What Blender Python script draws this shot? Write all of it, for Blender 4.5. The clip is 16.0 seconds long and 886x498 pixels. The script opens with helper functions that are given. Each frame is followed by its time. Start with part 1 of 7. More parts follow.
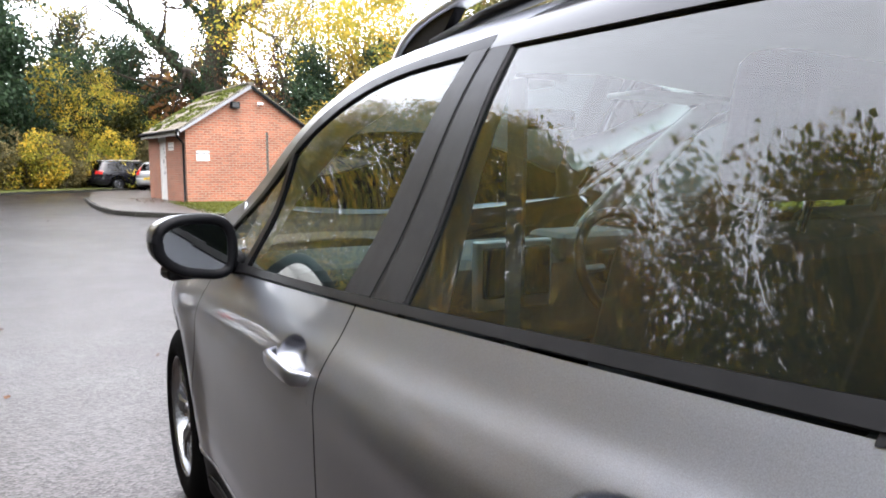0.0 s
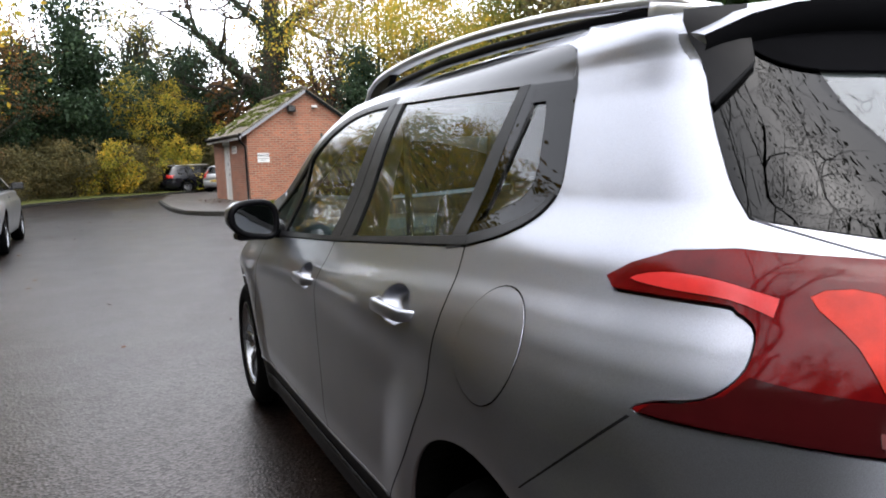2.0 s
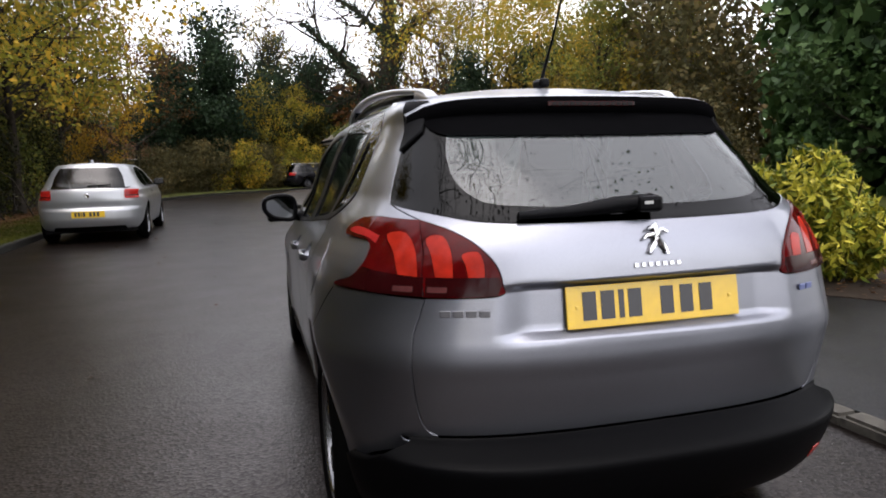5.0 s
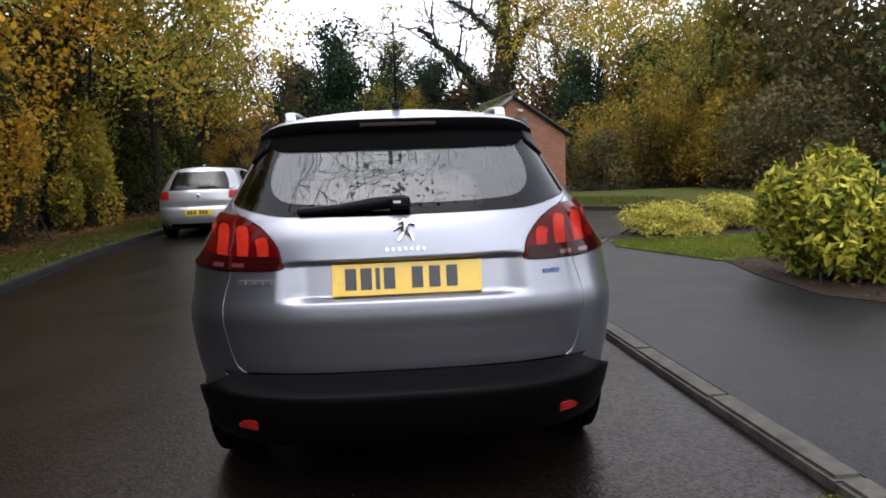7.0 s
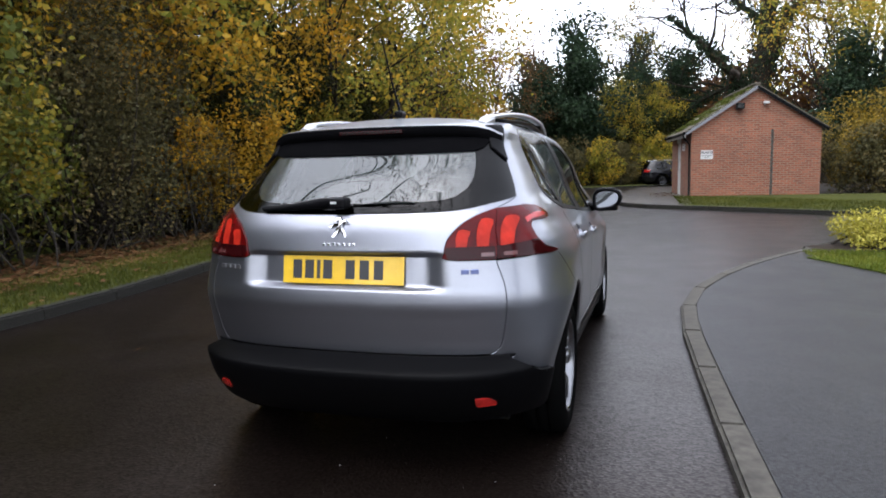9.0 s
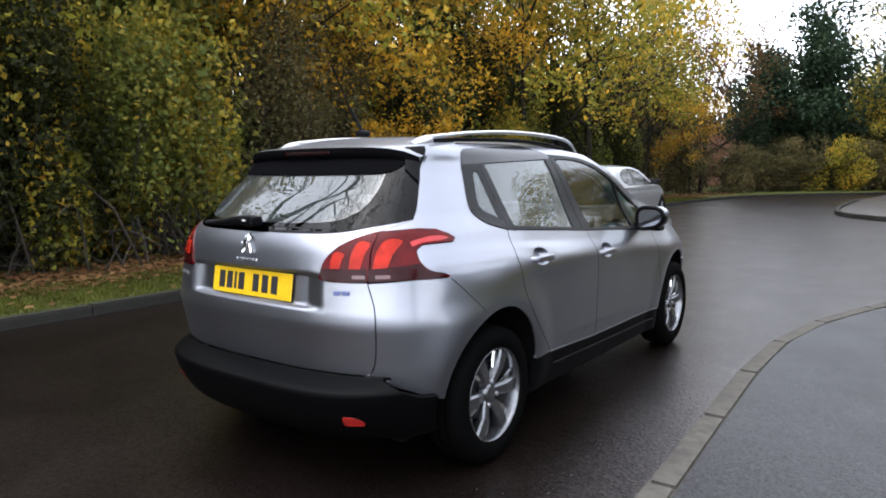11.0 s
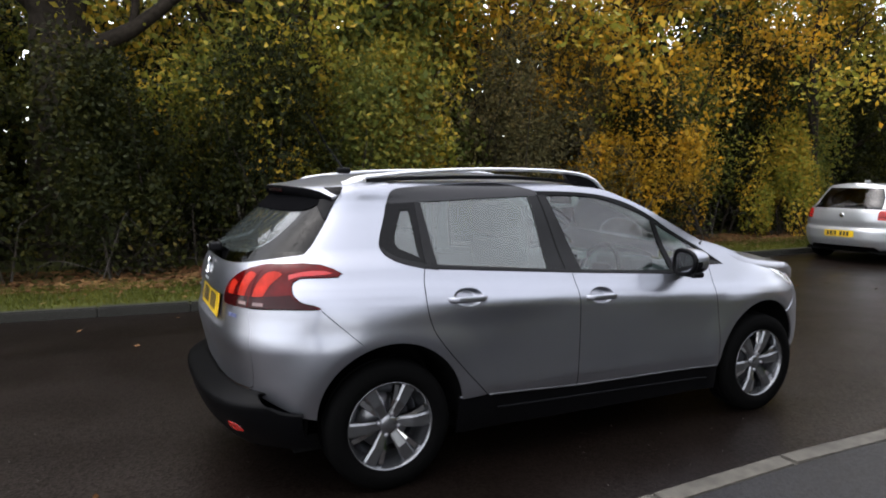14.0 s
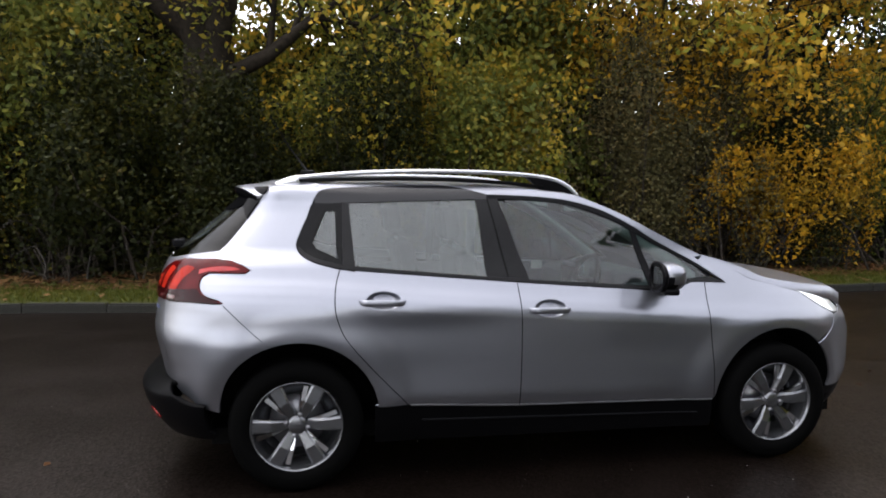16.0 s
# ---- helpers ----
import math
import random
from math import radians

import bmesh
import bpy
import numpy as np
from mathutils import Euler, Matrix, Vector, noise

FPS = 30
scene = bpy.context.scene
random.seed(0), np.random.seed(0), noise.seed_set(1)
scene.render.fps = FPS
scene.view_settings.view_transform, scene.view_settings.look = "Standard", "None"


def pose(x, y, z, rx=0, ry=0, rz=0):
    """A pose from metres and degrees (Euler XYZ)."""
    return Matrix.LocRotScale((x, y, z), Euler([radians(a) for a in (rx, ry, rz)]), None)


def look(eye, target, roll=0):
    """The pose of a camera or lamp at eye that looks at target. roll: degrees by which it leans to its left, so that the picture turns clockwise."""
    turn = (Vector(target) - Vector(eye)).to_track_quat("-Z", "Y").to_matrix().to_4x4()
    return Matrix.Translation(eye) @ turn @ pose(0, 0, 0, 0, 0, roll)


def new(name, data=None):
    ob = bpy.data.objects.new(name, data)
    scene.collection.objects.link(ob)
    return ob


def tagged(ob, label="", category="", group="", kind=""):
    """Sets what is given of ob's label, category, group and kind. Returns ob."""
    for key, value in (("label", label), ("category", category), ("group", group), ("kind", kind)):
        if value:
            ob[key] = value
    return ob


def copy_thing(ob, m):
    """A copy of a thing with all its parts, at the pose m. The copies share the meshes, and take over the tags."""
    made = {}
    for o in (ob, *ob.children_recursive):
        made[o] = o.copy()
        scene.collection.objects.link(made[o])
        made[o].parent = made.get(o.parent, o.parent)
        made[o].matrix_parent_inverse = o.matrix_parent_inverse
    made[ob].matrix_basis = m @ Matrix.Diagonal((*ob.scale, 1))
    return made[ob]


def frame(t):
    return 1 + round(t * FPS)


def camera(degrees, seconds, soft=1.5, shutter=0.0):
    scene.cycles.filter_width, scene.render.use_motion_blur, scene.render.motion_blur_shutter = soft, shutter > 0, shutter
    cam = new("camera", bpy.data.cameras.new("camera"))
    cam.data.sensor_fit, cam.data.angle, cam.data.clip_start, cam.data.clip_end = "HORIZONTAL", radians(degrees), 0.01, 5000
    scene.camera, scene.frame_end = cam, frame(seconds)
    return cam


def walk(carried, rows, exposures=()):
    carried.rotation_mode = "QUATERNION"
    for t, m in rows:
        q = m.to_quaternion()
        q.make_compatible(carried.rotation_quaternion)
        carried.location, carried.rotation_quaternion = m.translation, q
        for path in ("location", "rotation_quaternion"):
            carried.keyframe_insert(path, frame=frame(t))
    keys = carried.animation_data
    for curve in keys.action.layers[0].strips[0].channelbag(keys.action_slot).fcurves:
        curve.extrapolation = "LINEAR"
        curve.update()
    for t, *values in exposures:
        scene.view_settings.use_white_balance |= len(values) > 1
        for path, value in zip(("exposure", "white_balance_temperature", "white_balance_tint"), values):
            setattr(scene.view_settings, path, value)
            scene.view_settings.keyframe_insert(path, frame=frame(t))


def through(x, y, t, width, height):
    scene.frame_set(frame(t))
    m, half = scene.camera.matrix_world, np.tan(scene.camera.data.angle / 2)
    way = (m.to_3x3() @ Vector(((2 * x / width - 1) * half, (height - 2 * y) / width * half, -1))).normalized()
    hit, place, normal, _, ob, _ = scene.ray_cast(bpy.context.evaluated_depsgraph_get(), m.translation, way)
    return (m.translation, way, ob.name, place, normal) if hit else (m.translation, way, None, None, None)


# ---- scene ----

cam = camera(67.1, 16.0, soft=1.9)
PATH = [
    (0, (-1.2, 0.082, 1.201), (-0.189, 1.791, 0.961), 0.4),
    (0.5, (-1.222, -0.177, 1.19), (-0.301, 1.581, 0.94), -0.6),
    (1, (-1.307, -0.425, 1.213), (-0.399, 1.34, 0.971), 0.3),
    (1.5, (-1.372, -0.66, 1.209), (-0.468, 1.108, 0.966), 0.6),
    (2, (-1.364, -0.935, 1.212), (-0.509, 0.855, 0.952), -1.9),
    (2.5, (-1.409, -1.193, 1.221), (-0.566, 0.603, 0.965), -1.3),
    (3, (-1.469, -1.452, 1.194), (-0.638, 0.349, 0.938), -1.3),
    (3.5, (-1.417, -1.719, 1.209), (-0.62, 0.098, 0.953), -1.6),
    (4, (-1.338, -1.965, 1.182), (-0.64, -0.108, 0.926), -1.6),
    (4.5, (-1.196, -2.097, 1.192), (-0.545, -0.224, 0.931), -1.5),
    (5, (-1.023, -2.243, 1.236), (-0.494, -0.33, 0.984), -1.4),
    (5.2, (-0.936, -2.32, 1.222), (-0.45, -0.395, 0.978), -1.4),
    (7.5, (0.258, -3.069, 1.243), (0.282, -1.084, 0.999), -1.9),
    (8, (0.574, -3.062, 1.248), (0.447, -1.082, 1.002), -1.6),
    (8.5, (0.875, -3.093, 1.243), (0.563, -1.131, 1.008), -1.6),
    (9, (1.18, -3.091, 1.243), (0.592, -1.194, 1.007), -1.4),
    (9.2, (1.297, -3.043, 1.229), (0.606, -1.181, 0.993), -1.3),
    (11.3, (2.555, -2.396, 1.353), (1.292, -0.862, 1.126), -0.4),
    (11.5, (2.661, -2.336, 1.371), (1.338, -0.853, 1.147), -0.2),
    (12, (2.911, -2.138, 1.399), (1.464, -0.778, 1.165), -0.1),
    (12.5, (3.132, -1.872, 1.457), (1.612, -0.592, 1.228), -0.0),
    (13, (3.379, -1.655, 1.487), (1.756, -0.506, 1.269), 0.1),
    (13.5, (3.529, -1.404, 1.471), (1.817, -0.394, 1.245), 0.1),
    (14, (3.65, -1.133, 1.485), (1.871, -0.244, 1.27), 0.3),
    (14.5, (3.759, -0.877, 1.415), (1.882, -0.209, 1.242), 0.3),
    (15, (3.812, -0.52, 1.433), (1.872, -0.079, 1.23), 0.6),
    (15.5, (3.843, -0.194, 1.461), (1.895, 0.212, 1.26), 0.9),
    (16, (3.937, 0.067, 1.407), (1.983, 0.46, 1.244), 0.8),
]
walk(cam, [(t, look(eye, target, roll)) for t, eye, target, roll in PATH],
     exposures=[(0.0, 2.25, 6450, 13), (1.5, 1.48, 6450, 12), (3.5, 1.02, 6500, 11), (5.0, 0.38, 6650, 15), (9.0, 0.68, 6150, 13), (12.0, 1.02, 6300, 11), (16.0, 0.61, 6600, 13)])

# ---- daylight: a white overcast sky and a weak broad sun ----
world = bpy.data.worlds.new("overcast_sky")
scene.world = world
world.use_nodes = True
wn, wl = world.node_tree.nodes, world.node_tree.links
sky = wn.new("ShaderNodeTexSky")
sky.sky_type = "NISHITA"
sky.sun_disc = False
sky.sun_elevation, sky.sun_rotation = radians(72), radians(200)
sky.air_density, sky.dust_density, sky.ozone_density = 1.0, 2.0, 1.0
grey = wn.new("ShaderNodeHueSaturation")
grey.inputs["Saturation"].default_value = 0.22
grey.inputs["Value"].default_value = 4.0
wl.new(sky.outputs["Color"], grey.inputs["Color"])
wl.new(grey.outputs["Color"], wn["Background"].inputs["Color"])
wn["Background"].inputs["Strength"].default_value = 0.15
sun_data = bpy.data.lights.new("sun", "SUN")
sun_data.energy, sun_data.angle, sun_data.color = 0.5, radians(60), (1.0, 0.99, 0.97)
sun = new("sun", sun_data)
sun.matrix_world = look((0, 0, 30), (3.4, 9.2, 0))


# ---- materials ----
def mat(name):
    m = bpy.data.materials.new(name)
    m.use_nodes = True
    return m, m.node_tree.nodes, m.node_tree.links, m.node_tree.nodes["Principled BSDF"]


def ramp(nodes, stops):
    r = nodes.new("ShaderNodeValToRGB")
    e = r.color_ramp.elements
    while len(e) < len(stops):
        e.new(0.5)
    for el, (p, c) in zip(e, stops):
        el.position, el.color = p, (*c, 1)
    return r


def noise_tex(nodes, links, scale, detail=4.0, rough=0.55, coord="Object"):
    tc = nodes.new("ShaderNodeTexCoord")
    n = nodes.new("ShaderNodeTexNoise")
    n.inputs["Scale"].default_value, n.inputs["Detail"].default_value, n.inputs["Roughness"].default_value = scale, detail, rough
    links.new(tc.outputs[coord], n.inputs["Vector"])
    return n


def bump(nodes, links, height, bsdf, strength=0.3, dist=0.01):
    b = nodes.new("ShaderNodeBump")
    b.inputs["Strength"].default_value, b.inputs["Distance"].default_value = strength, dist
    links.new(height, b.inputs["Height"])
    links.new(b.outputs["Normal"], bsdf.inputs["Normal"])
    return b


def plain(name, color, rough=0.5, metal=0.0, vary=0.12, scale=30.0, bumpy=0.0, coat=0.0, spec=0.5):
    """A surface with a little uneven colour and gloss."""
    m, n, l, b = mat(name)
    b.inputs["Metallic"].default_value = metal
    b.inputs["Coat Weight"].default_value = coat
    b.inputs["Specular IOR Level"].default_value = spec
    b.inputs["Coat Roughness"].default_value = 0.05
    t = noise_tex(n, l, scale)
    r = ramp(n, [(0.3, [c * (1 - vary) for c in color]), (0.7, [min(1, c * (1 + vary)) for c in color])])
    l.new(t.outputs["Fac"], r.inputs["Fac"])
    l.new(r.outputs["Color"], b.inputs["Base Color"])
    mr = n.new("ShaderNodeMapRange")
    mr.inputs["To Min"].default_value, mr.inputs["To Max"].default_value = max(0.02, rough * 0.8), min(1, rough * 1.2)
    l.new(t.outputs["Fac"], mr.inputs["Value"])
    l.new(mr.outputs["Result"], b.inputs["Roughness"])
    if bumpy:
        bump(n, l, t.outputs["Fac"], b, bumpy, 0.004)
    return m


def car_paint(name, color, rough=0.3, metal=0.75):
    """Metallic lacquer with fine flakes, faint road film and rain drying on it."""
    m, n, l, b = mat(name)
    flake = noise_tex(n, l, 900.0, 1.0)
    film = noise_tex(n, l, 2.3, 6.0, 0.6)
    r = ramp(n, [(0.25, [c * 0.82 for c in color]), (0.75, [c * 1.14 for c in color])])
    l.new(flake.outputs["Fac"], r.inputs["Fac"])
    l.new(r.outputs["Color"], b.inputs["Base Color"])
    b.inputs["Metallic"].default_value = metal
    mr = n.new("ShaderNodeMapRange")
    mr.inputs["To Min"].default_value, mr.inputs["To Max"].default_value = rough * 0.8, rough * 1.25
    l.new(film.outputs["Fac"], mr.inputs["Value"])
    l.new(mr.outputs["Result"], b.inputs["Roughness"])
    b.inputs["Coat Weight"].default_value = 0.6
    cr = n.new("ShaderNodeMapRange")
    cr.inputs["To Min"].default_value, cr.inputs["To Max"].default_value = 0.02, 0.09
    l.new(film.outputs["Fac"], cr.inputs["Value"])
    l.new(cr.outputs["Result"], b.inputs["Coat Roughness"])
    return m


def car_glass(name, tint, ior=1.6, mist_sheen=0.0):
    """Clear tinted sheet: what is behind shows through the tint, the outside mirrors in it; a pale layer can dull it,
    for condensation and for sky sheen.
    """
    m, n, l, b = mat(name)
    n.remove(b)
    clear, shine, mix, fres = n.new("ShaderNodeBsdfTransparent"), n.new("ShaderNodeBsdfGlossy"), n.new("ShaderNodeMixShader"), n.new("ShaderNodeFresnel")
    clear.inputs["Color"].default_value = (*tint, 1)
    shine.inputs["Roughness"].default_value = 0.015
    fres.inputs["IOR"].default_value = ior
    l.new(fres.outputs["Fac"], mix.inputs["Fac"])
    behind = clear
    if mist_sheen:
        veil_bsdf, damp = n.new("ShaderNodeBsdfDiffuse"), n.new("ShaderNodeMixShader")
        veil_bsdf.inputs["Color"].default_value = (0.66, 0.76, 0.74, 1)
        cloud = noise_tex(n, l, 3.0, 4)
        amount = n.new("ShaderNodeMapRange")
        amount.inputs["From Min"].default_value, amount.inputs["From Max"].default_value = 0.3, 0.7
        amount.inputs["To Min"].default_value, amount.inputs["To Max"].default_value = mist_sheen * 0.75, mist_sheen * 1.25
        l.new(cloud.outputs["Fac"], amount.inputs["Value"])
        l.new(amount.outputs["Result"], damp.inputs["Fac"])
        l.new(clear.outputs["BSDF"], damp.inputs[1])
        l.new(veil_bsdf.outputs["BSDF"], damp.inputs[2])
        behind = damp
    l.new(behind.outputs[0], mix.inputs[1])
    l.new(shine.outputs["BSDF"], mix.inputs[2])
    l.new(mix.outputs["Shader"], n["Material Output"].inputs["Surface"])
    return m


def asphalt(name, dark, light, wet, gloss=0.36, grit=75.0, tint=(1.0, 0.75, 0.63)):
    """Tarmac: stone chips, worn paler lanes and wet patches that shine."""
    m, n, l, b = mat(name)
    big, mid, fine = noise_tex(n, l, 0.22, 4, 0.5), noise_tex(n, l, 1.7, 5, 0.6), noise_tex(n, l, 95.0, 2, 0.5)
    vor = n.new("ShaderNodeTexVoronoi")
    vor.inputs["Scale"].default_value = grit
    b.inputs["Specular Tint"].default_value = (*tint, 1)
    tc = n.new("ShaderNodeTexCoord")
    l.new(tc.outputs["Object"], vor.inputs["Vector"])
    add = n.new("ShaderNodeMath")
    add.operation = "ADD"
    l.new(big.outputs["Fac"], add.inputs[0])
    l.new(mid.outputs["Fac"], add.inputs[1])
    half = n.new("ShaderNodeMath")
    half.operation = "MULTIPLY"
    half.inputs[1].default_value = 0.5
    l.new(add.outputs["Value"], half.inputs[0])
    base = ramp(n, [(0.25, dark), (0.75, light)])
    l.new(half.outputs["Value"], base.inputs["Fac"])
    chips = ramp(n, [(0.0, (1.9, 1.85, 1.8)), (0.25, (1.0, 1.0, 1.0)), (1.0, (0.55, 0.55, 0.55))])
    l.new(vor.outputs["Distance"], chips.inputs["Fac"])
    mul = n.new("ShaderNodeMix")
    mul.data_type, mul.blend_type = "RGBA", "MULTIPLY"
    mul.inputs["Factor"].default_value = 0.8
    l.new(base.outputs["Color"], mul.inputs["A"])
    l.new(chips.outputs["Color"], mul.inputs["B"])
    l.new(mul.outputs["Result"], b.inputs["Base Color"])
    rr = n.new("ShaderNodeMapRange")
    rr.inputs["From Min"].default_value, rr.inputs["From Max"].default_value = 0.30, 0.70
    rr.inputs["To Min"].default_value, rr.inputs["To Max"].default_value = wet, min(0.9, wet + 0.16)
    l.new(half.outputs["Value"], rr.inputs["Value"])
    l.new(rr.outputs["Result"], b.inputs["Roughness"])
    sp = n.new("ShaderNodeMapRange")
    sp.inputs["From Min"].default_value, sp.inputs["From Max"].default_value = 0.1, 0.9
    sp.inputs["To Min"].default_value, sp.inputs["To Max"].default_value = gloss * 0.45, gloss * 1.3
    sep = n.new("ShaderNodeSeparateColor")
    l.new(vor.outputs["Color"], sep.inputs["Color"])
    l.new(sep.outputs["Red"], sp.inputs["Value"])
    l.new(sp.outputs["Result"], b.inputs["Specular IOR Level"])
    bump(n, l, vor.outputs["Distance"], b, 0.3, 0.004)
    return m


def leafy(name, stops, rough=0.5, through=0.35, scale=0.8, spec=0.1):
    """Leaves: the hue changes from leaf to leaf and slowly over the crown; light comes through them."""
    m, n, l, b = mat(name)
    geo = n.new("ShaderNodeNewGeometry")
    patch = noise_tex(n, l, scale, 2)
    add = n.new("ShaderNodeMath")
    add.operation = "MULTIPLY_ADD"
    add.inputs[1].default_value = 0.55
    l.new(geo.outputs["Random Per Island"], add.inputs[0])
    pm = n.new("ShaderNodeMapRange")
    pm.inputs["From Min"].default_value, pm.inputs["From Max"].default_value = 0.3, 0.7
    pm.inputs["To Min"].default_value, pm.inputs["To Max"].default_value = 0.0, 0.45
    l.new(patch.outputs["Fac"], pm.inputs["Value"])
    l.new(pm.outputs["Result"], add.inputs[2])
    r = ramp(n, stops)
    l.new(add.outputs["Value"], r.inputs["Fac"])
    l.new(r.outputs["Color"], b.inputs["Base Color"])
    b.inputs["Roughness"].default_value = rough
    b.inputs["Specular IOR Level"].default_value = spec
    tr, mix = n.new("ShaderNodeBsdfTranslucent"), n.new("ShaderNodeMixShader")
    mix.inputs["Fac"].default_value = through
    l.new(r.outputs["Color"], tr.inputs["Color"])
    l.new(b.outputs["BSDF"], mix.inputs[1])
    l.new(tr.outputs["BSDF"], mix.inputs[2])
    l.new(mix.outputs["Shader"], n["Material Output"].inputs["Surface"])
    return m


def brickwork(name, brick_a, brick_b, mortar):
    m, n, l, b = mat(name)
    tc = n.new("ShaderNodeTexCoord")
    sep, com = n.new("ShaderNodeSeparateXYZ"), n.new("ShaderNodeCombineXYZ")
    l.new(tc.outputs["Object"], sep.inputs["Vector"])
    addn = n.new("ShaderNodeMath")
    addn.operation = "ADD"
    l.new(sep.outputs["X"], addn.inputs[0])
    l.new(sep.outputs["Y"], addn.inputs[1])
    l.new(addn.outputs["Value"], com.inputs["X"])
    l.new(sep.outputs["Z"], com.inputs["Y"])
    bt = n.new("ShaderNodeTexBrick")
    bt.inputs["Scale"].default_value = 1.0
    bt.inputs["Brick Width"].default_value, bt.inputs["Row Height"].default_value = 0.225, 0.075
    bt.inputs["Mortar Size"].default_value, bt.inputs["Mortar Smooth"].default_value = 0.011, 0.2
    bt.inputs["Color1"].default_value, bt.inputs["Color2"].default_value, bt.inputs["Mortar"].default_value = (*brick_a, 1), (*brick_b, 1), (*mortar, 1)
    l.new(com.outputs["Vector"], bt.inputs["Vector"])
    stain = noise_tex(n, l, 1.1, 5)
    mul = n.new("ShaderNodeMix")
    mul.data_type, mul.blend_type = "RGBA", "MULTIPLY"
    mul.inputs["Factor"].default_value = 1.0
    sr = ramp(n, [(0.3, (0.78, 0.78, 0.78)), (0.7, (1.1, 1.08, 1.05))])
    l.new(stain.outputs["Fac"], sr.inputs["Fac"])
    l.new(bt.outputs["Color"], mul.inputs["A"])
    l.new(sr.outputs["Color"], mul.inputs["B"])
    l.new(mul.outputs["Result"], b.inputs["Base Color"])
    b.inputs["Roughness"].default_value = 0.85
    inv = n.new("ShaderNodeMath")
    inv.operation = "SUBTRACT"
    inv.inputs[0].default_value = 1.0
    l.new(bt.outputs["Fac"], inv.inputs[1])
    bump(n, l, inv.outputs["Value"], b, 0.6, 0.008)
    return m


PAINT = car_paint("silver_grey_paint", (0.208, 0.215, 0.243), 0.37, 1.0)
PAINT_SILVER = car_paint("pale_silver_paint", (0.23, 0.238, 0.246), 0.32, 0.6)
PAINT_BLACK = plain("black_paint", (0.004, 0.004, 0.005), 0.18, spec=0.22)
GLOSS_BLACK = plain("gloss_black_trim", (0.00518, 0.00518, 0.00592), 0.14, spec=0.26)
SATIN_BLACK = plain("satin_black_pillar", (0.0040, 0.0040, 0.0044), 0.42, spec=0.12)
TRIM = plain("satin_black_trim", (0.00266, 0.00266, 0.00311), 0.34, spec=0.05)
MATT_BLACK = plain("matt_black_plastic", (0.0025, 0.0025, 0.0028), 0.8, spec=0.0)
PLASTIC = plain("grained_black_plastic", (0.0012, 0.0012, 0.0014), 0.42, bumpy=0.06, scale=220, spec=0.035)
RUBBER = plain("tyre_rubber", (0.00155, 0.00155, 0.00155), 0.7, bumpy=0.2, scale=90, spec=0.01)
DARK = plain("underbody_black", (0.002, 0.002, 0.002), 0.9, spec=0.05)
CHROME = plain("bright_chrome", (0.555, 0.562, 0.577), 0.08, metal=1.0, vary=0.03)
ALLOY = plain("alloy_wheel_silver", (0.125, 0.128, 0.135), 0.24, metal=0.9, vary=0.06)
ALLOY_DARK = plain("alloy_wheel_grey", (0.16, 0.16, 0.17), 0.35, metal=0.8)
SATIN_RAIL = plain("satin_aluminium", (0.533, 0.54, 0.555), 0.3, metal=0.85, vary=0.04)
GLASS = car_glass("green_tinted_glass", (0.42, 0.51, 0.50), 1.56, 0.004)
# Right-hand panes: the white sky mirrored in them is painted as pale haze.
GLASS_PALED = car_glass("sky_paled_green_glass", (0.32, 0.41, 0.41), 1.66, 0.050)
GLASS_BLACK = car_glass("blackened_glass", (0.05, 0.055, 0.055), 1.33)
RED_BLOCK = plain("red_block_lens", (0.200, 0.009, 0.007), 0.12, vary=0.45, scale=20, spec=0.25)
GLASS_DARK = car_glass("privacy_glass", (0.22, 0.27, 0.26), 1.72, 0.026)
BORDER = car_glass("black_ceramic_border", (0.004, 0.004, 0.004), 1.24)
RED_LENS = plain("red_lamp_lens", (0.045, 0.0012, 0.0014), 0.06, vary=0.35, scale=14, spec=0.12)
LED_GREY = plain("unlit_led_grey", (0.004, 0.0036, 0.0036), 0.4, spec=0.1)
RED_DARK = plain("dark_red_lens", (0.014, 0.0014, 0.0017), 0.1, spec=0.12)
RED_CLAW = plain("bright_red_lamp", (0.22, 0.012, 0.006), 0.14, vary=0.25, scale=22, spec=0.1)
CLEAR_LENS = plain("clear_lamp_lens", (0.62, 0.64, 0.66), 0.1, metal=0.4, coat=1.0)
PLATE_Y = plain("yellow_reflective_plate", (0.433, 0.277, 0.00444), 0.35, vary=0.06, coat=0.4)
PLATE_INK = plain("plate_black", (0.012, 0.012, 0.014), 0.4)
SEAT = plain("grey_seat_cloth", (0.017, 0.018, 0.020), 0.9, bumpy=0.2, scale=160)
LINER = plain("pale_headlining", (0.34, 0.35, 0.335), 0.9)
DASH = plain("dark_grey_dashboard", (0.045, 0.050, 0.053), 0.6, bumpy=0.15, scale=150)
MIRROR = plain("mirror_glass", (0.306, 0.317, 0.326), 0.02, metal=1.0, vary=0.01)
BLUE = plain("blue_badge", (0.10, 0.12, 0.24), 0.3, metal=0.4)
ROAD = asphalt("wet_asphalt", (0.0019, 0.0013, 0.00105), (0.0040, 0.0028, 0.0023), 0.26, 0.26)
PATHWAY = asphalt("fine_footway_tarmac", (0.0066, 0.0062, 0.0064), (0.0105, 0.0098, 0.0100), 0.34, 0.23, 130.0, (0.703, 0.718, 0.74))
APRON = asphalt("worn_pale_tarmac", (0.016, 0.015, 0.014), (0.030, 0.028, 0.026), 0.3, 0.4, 90.0)
KERB_DARK = plain("damp_mossy_kerb", (0.0125, 0.0122, 0.0100), 0.8, vary=0.95, scale=75, bumpy=0.5, spec=0.15)
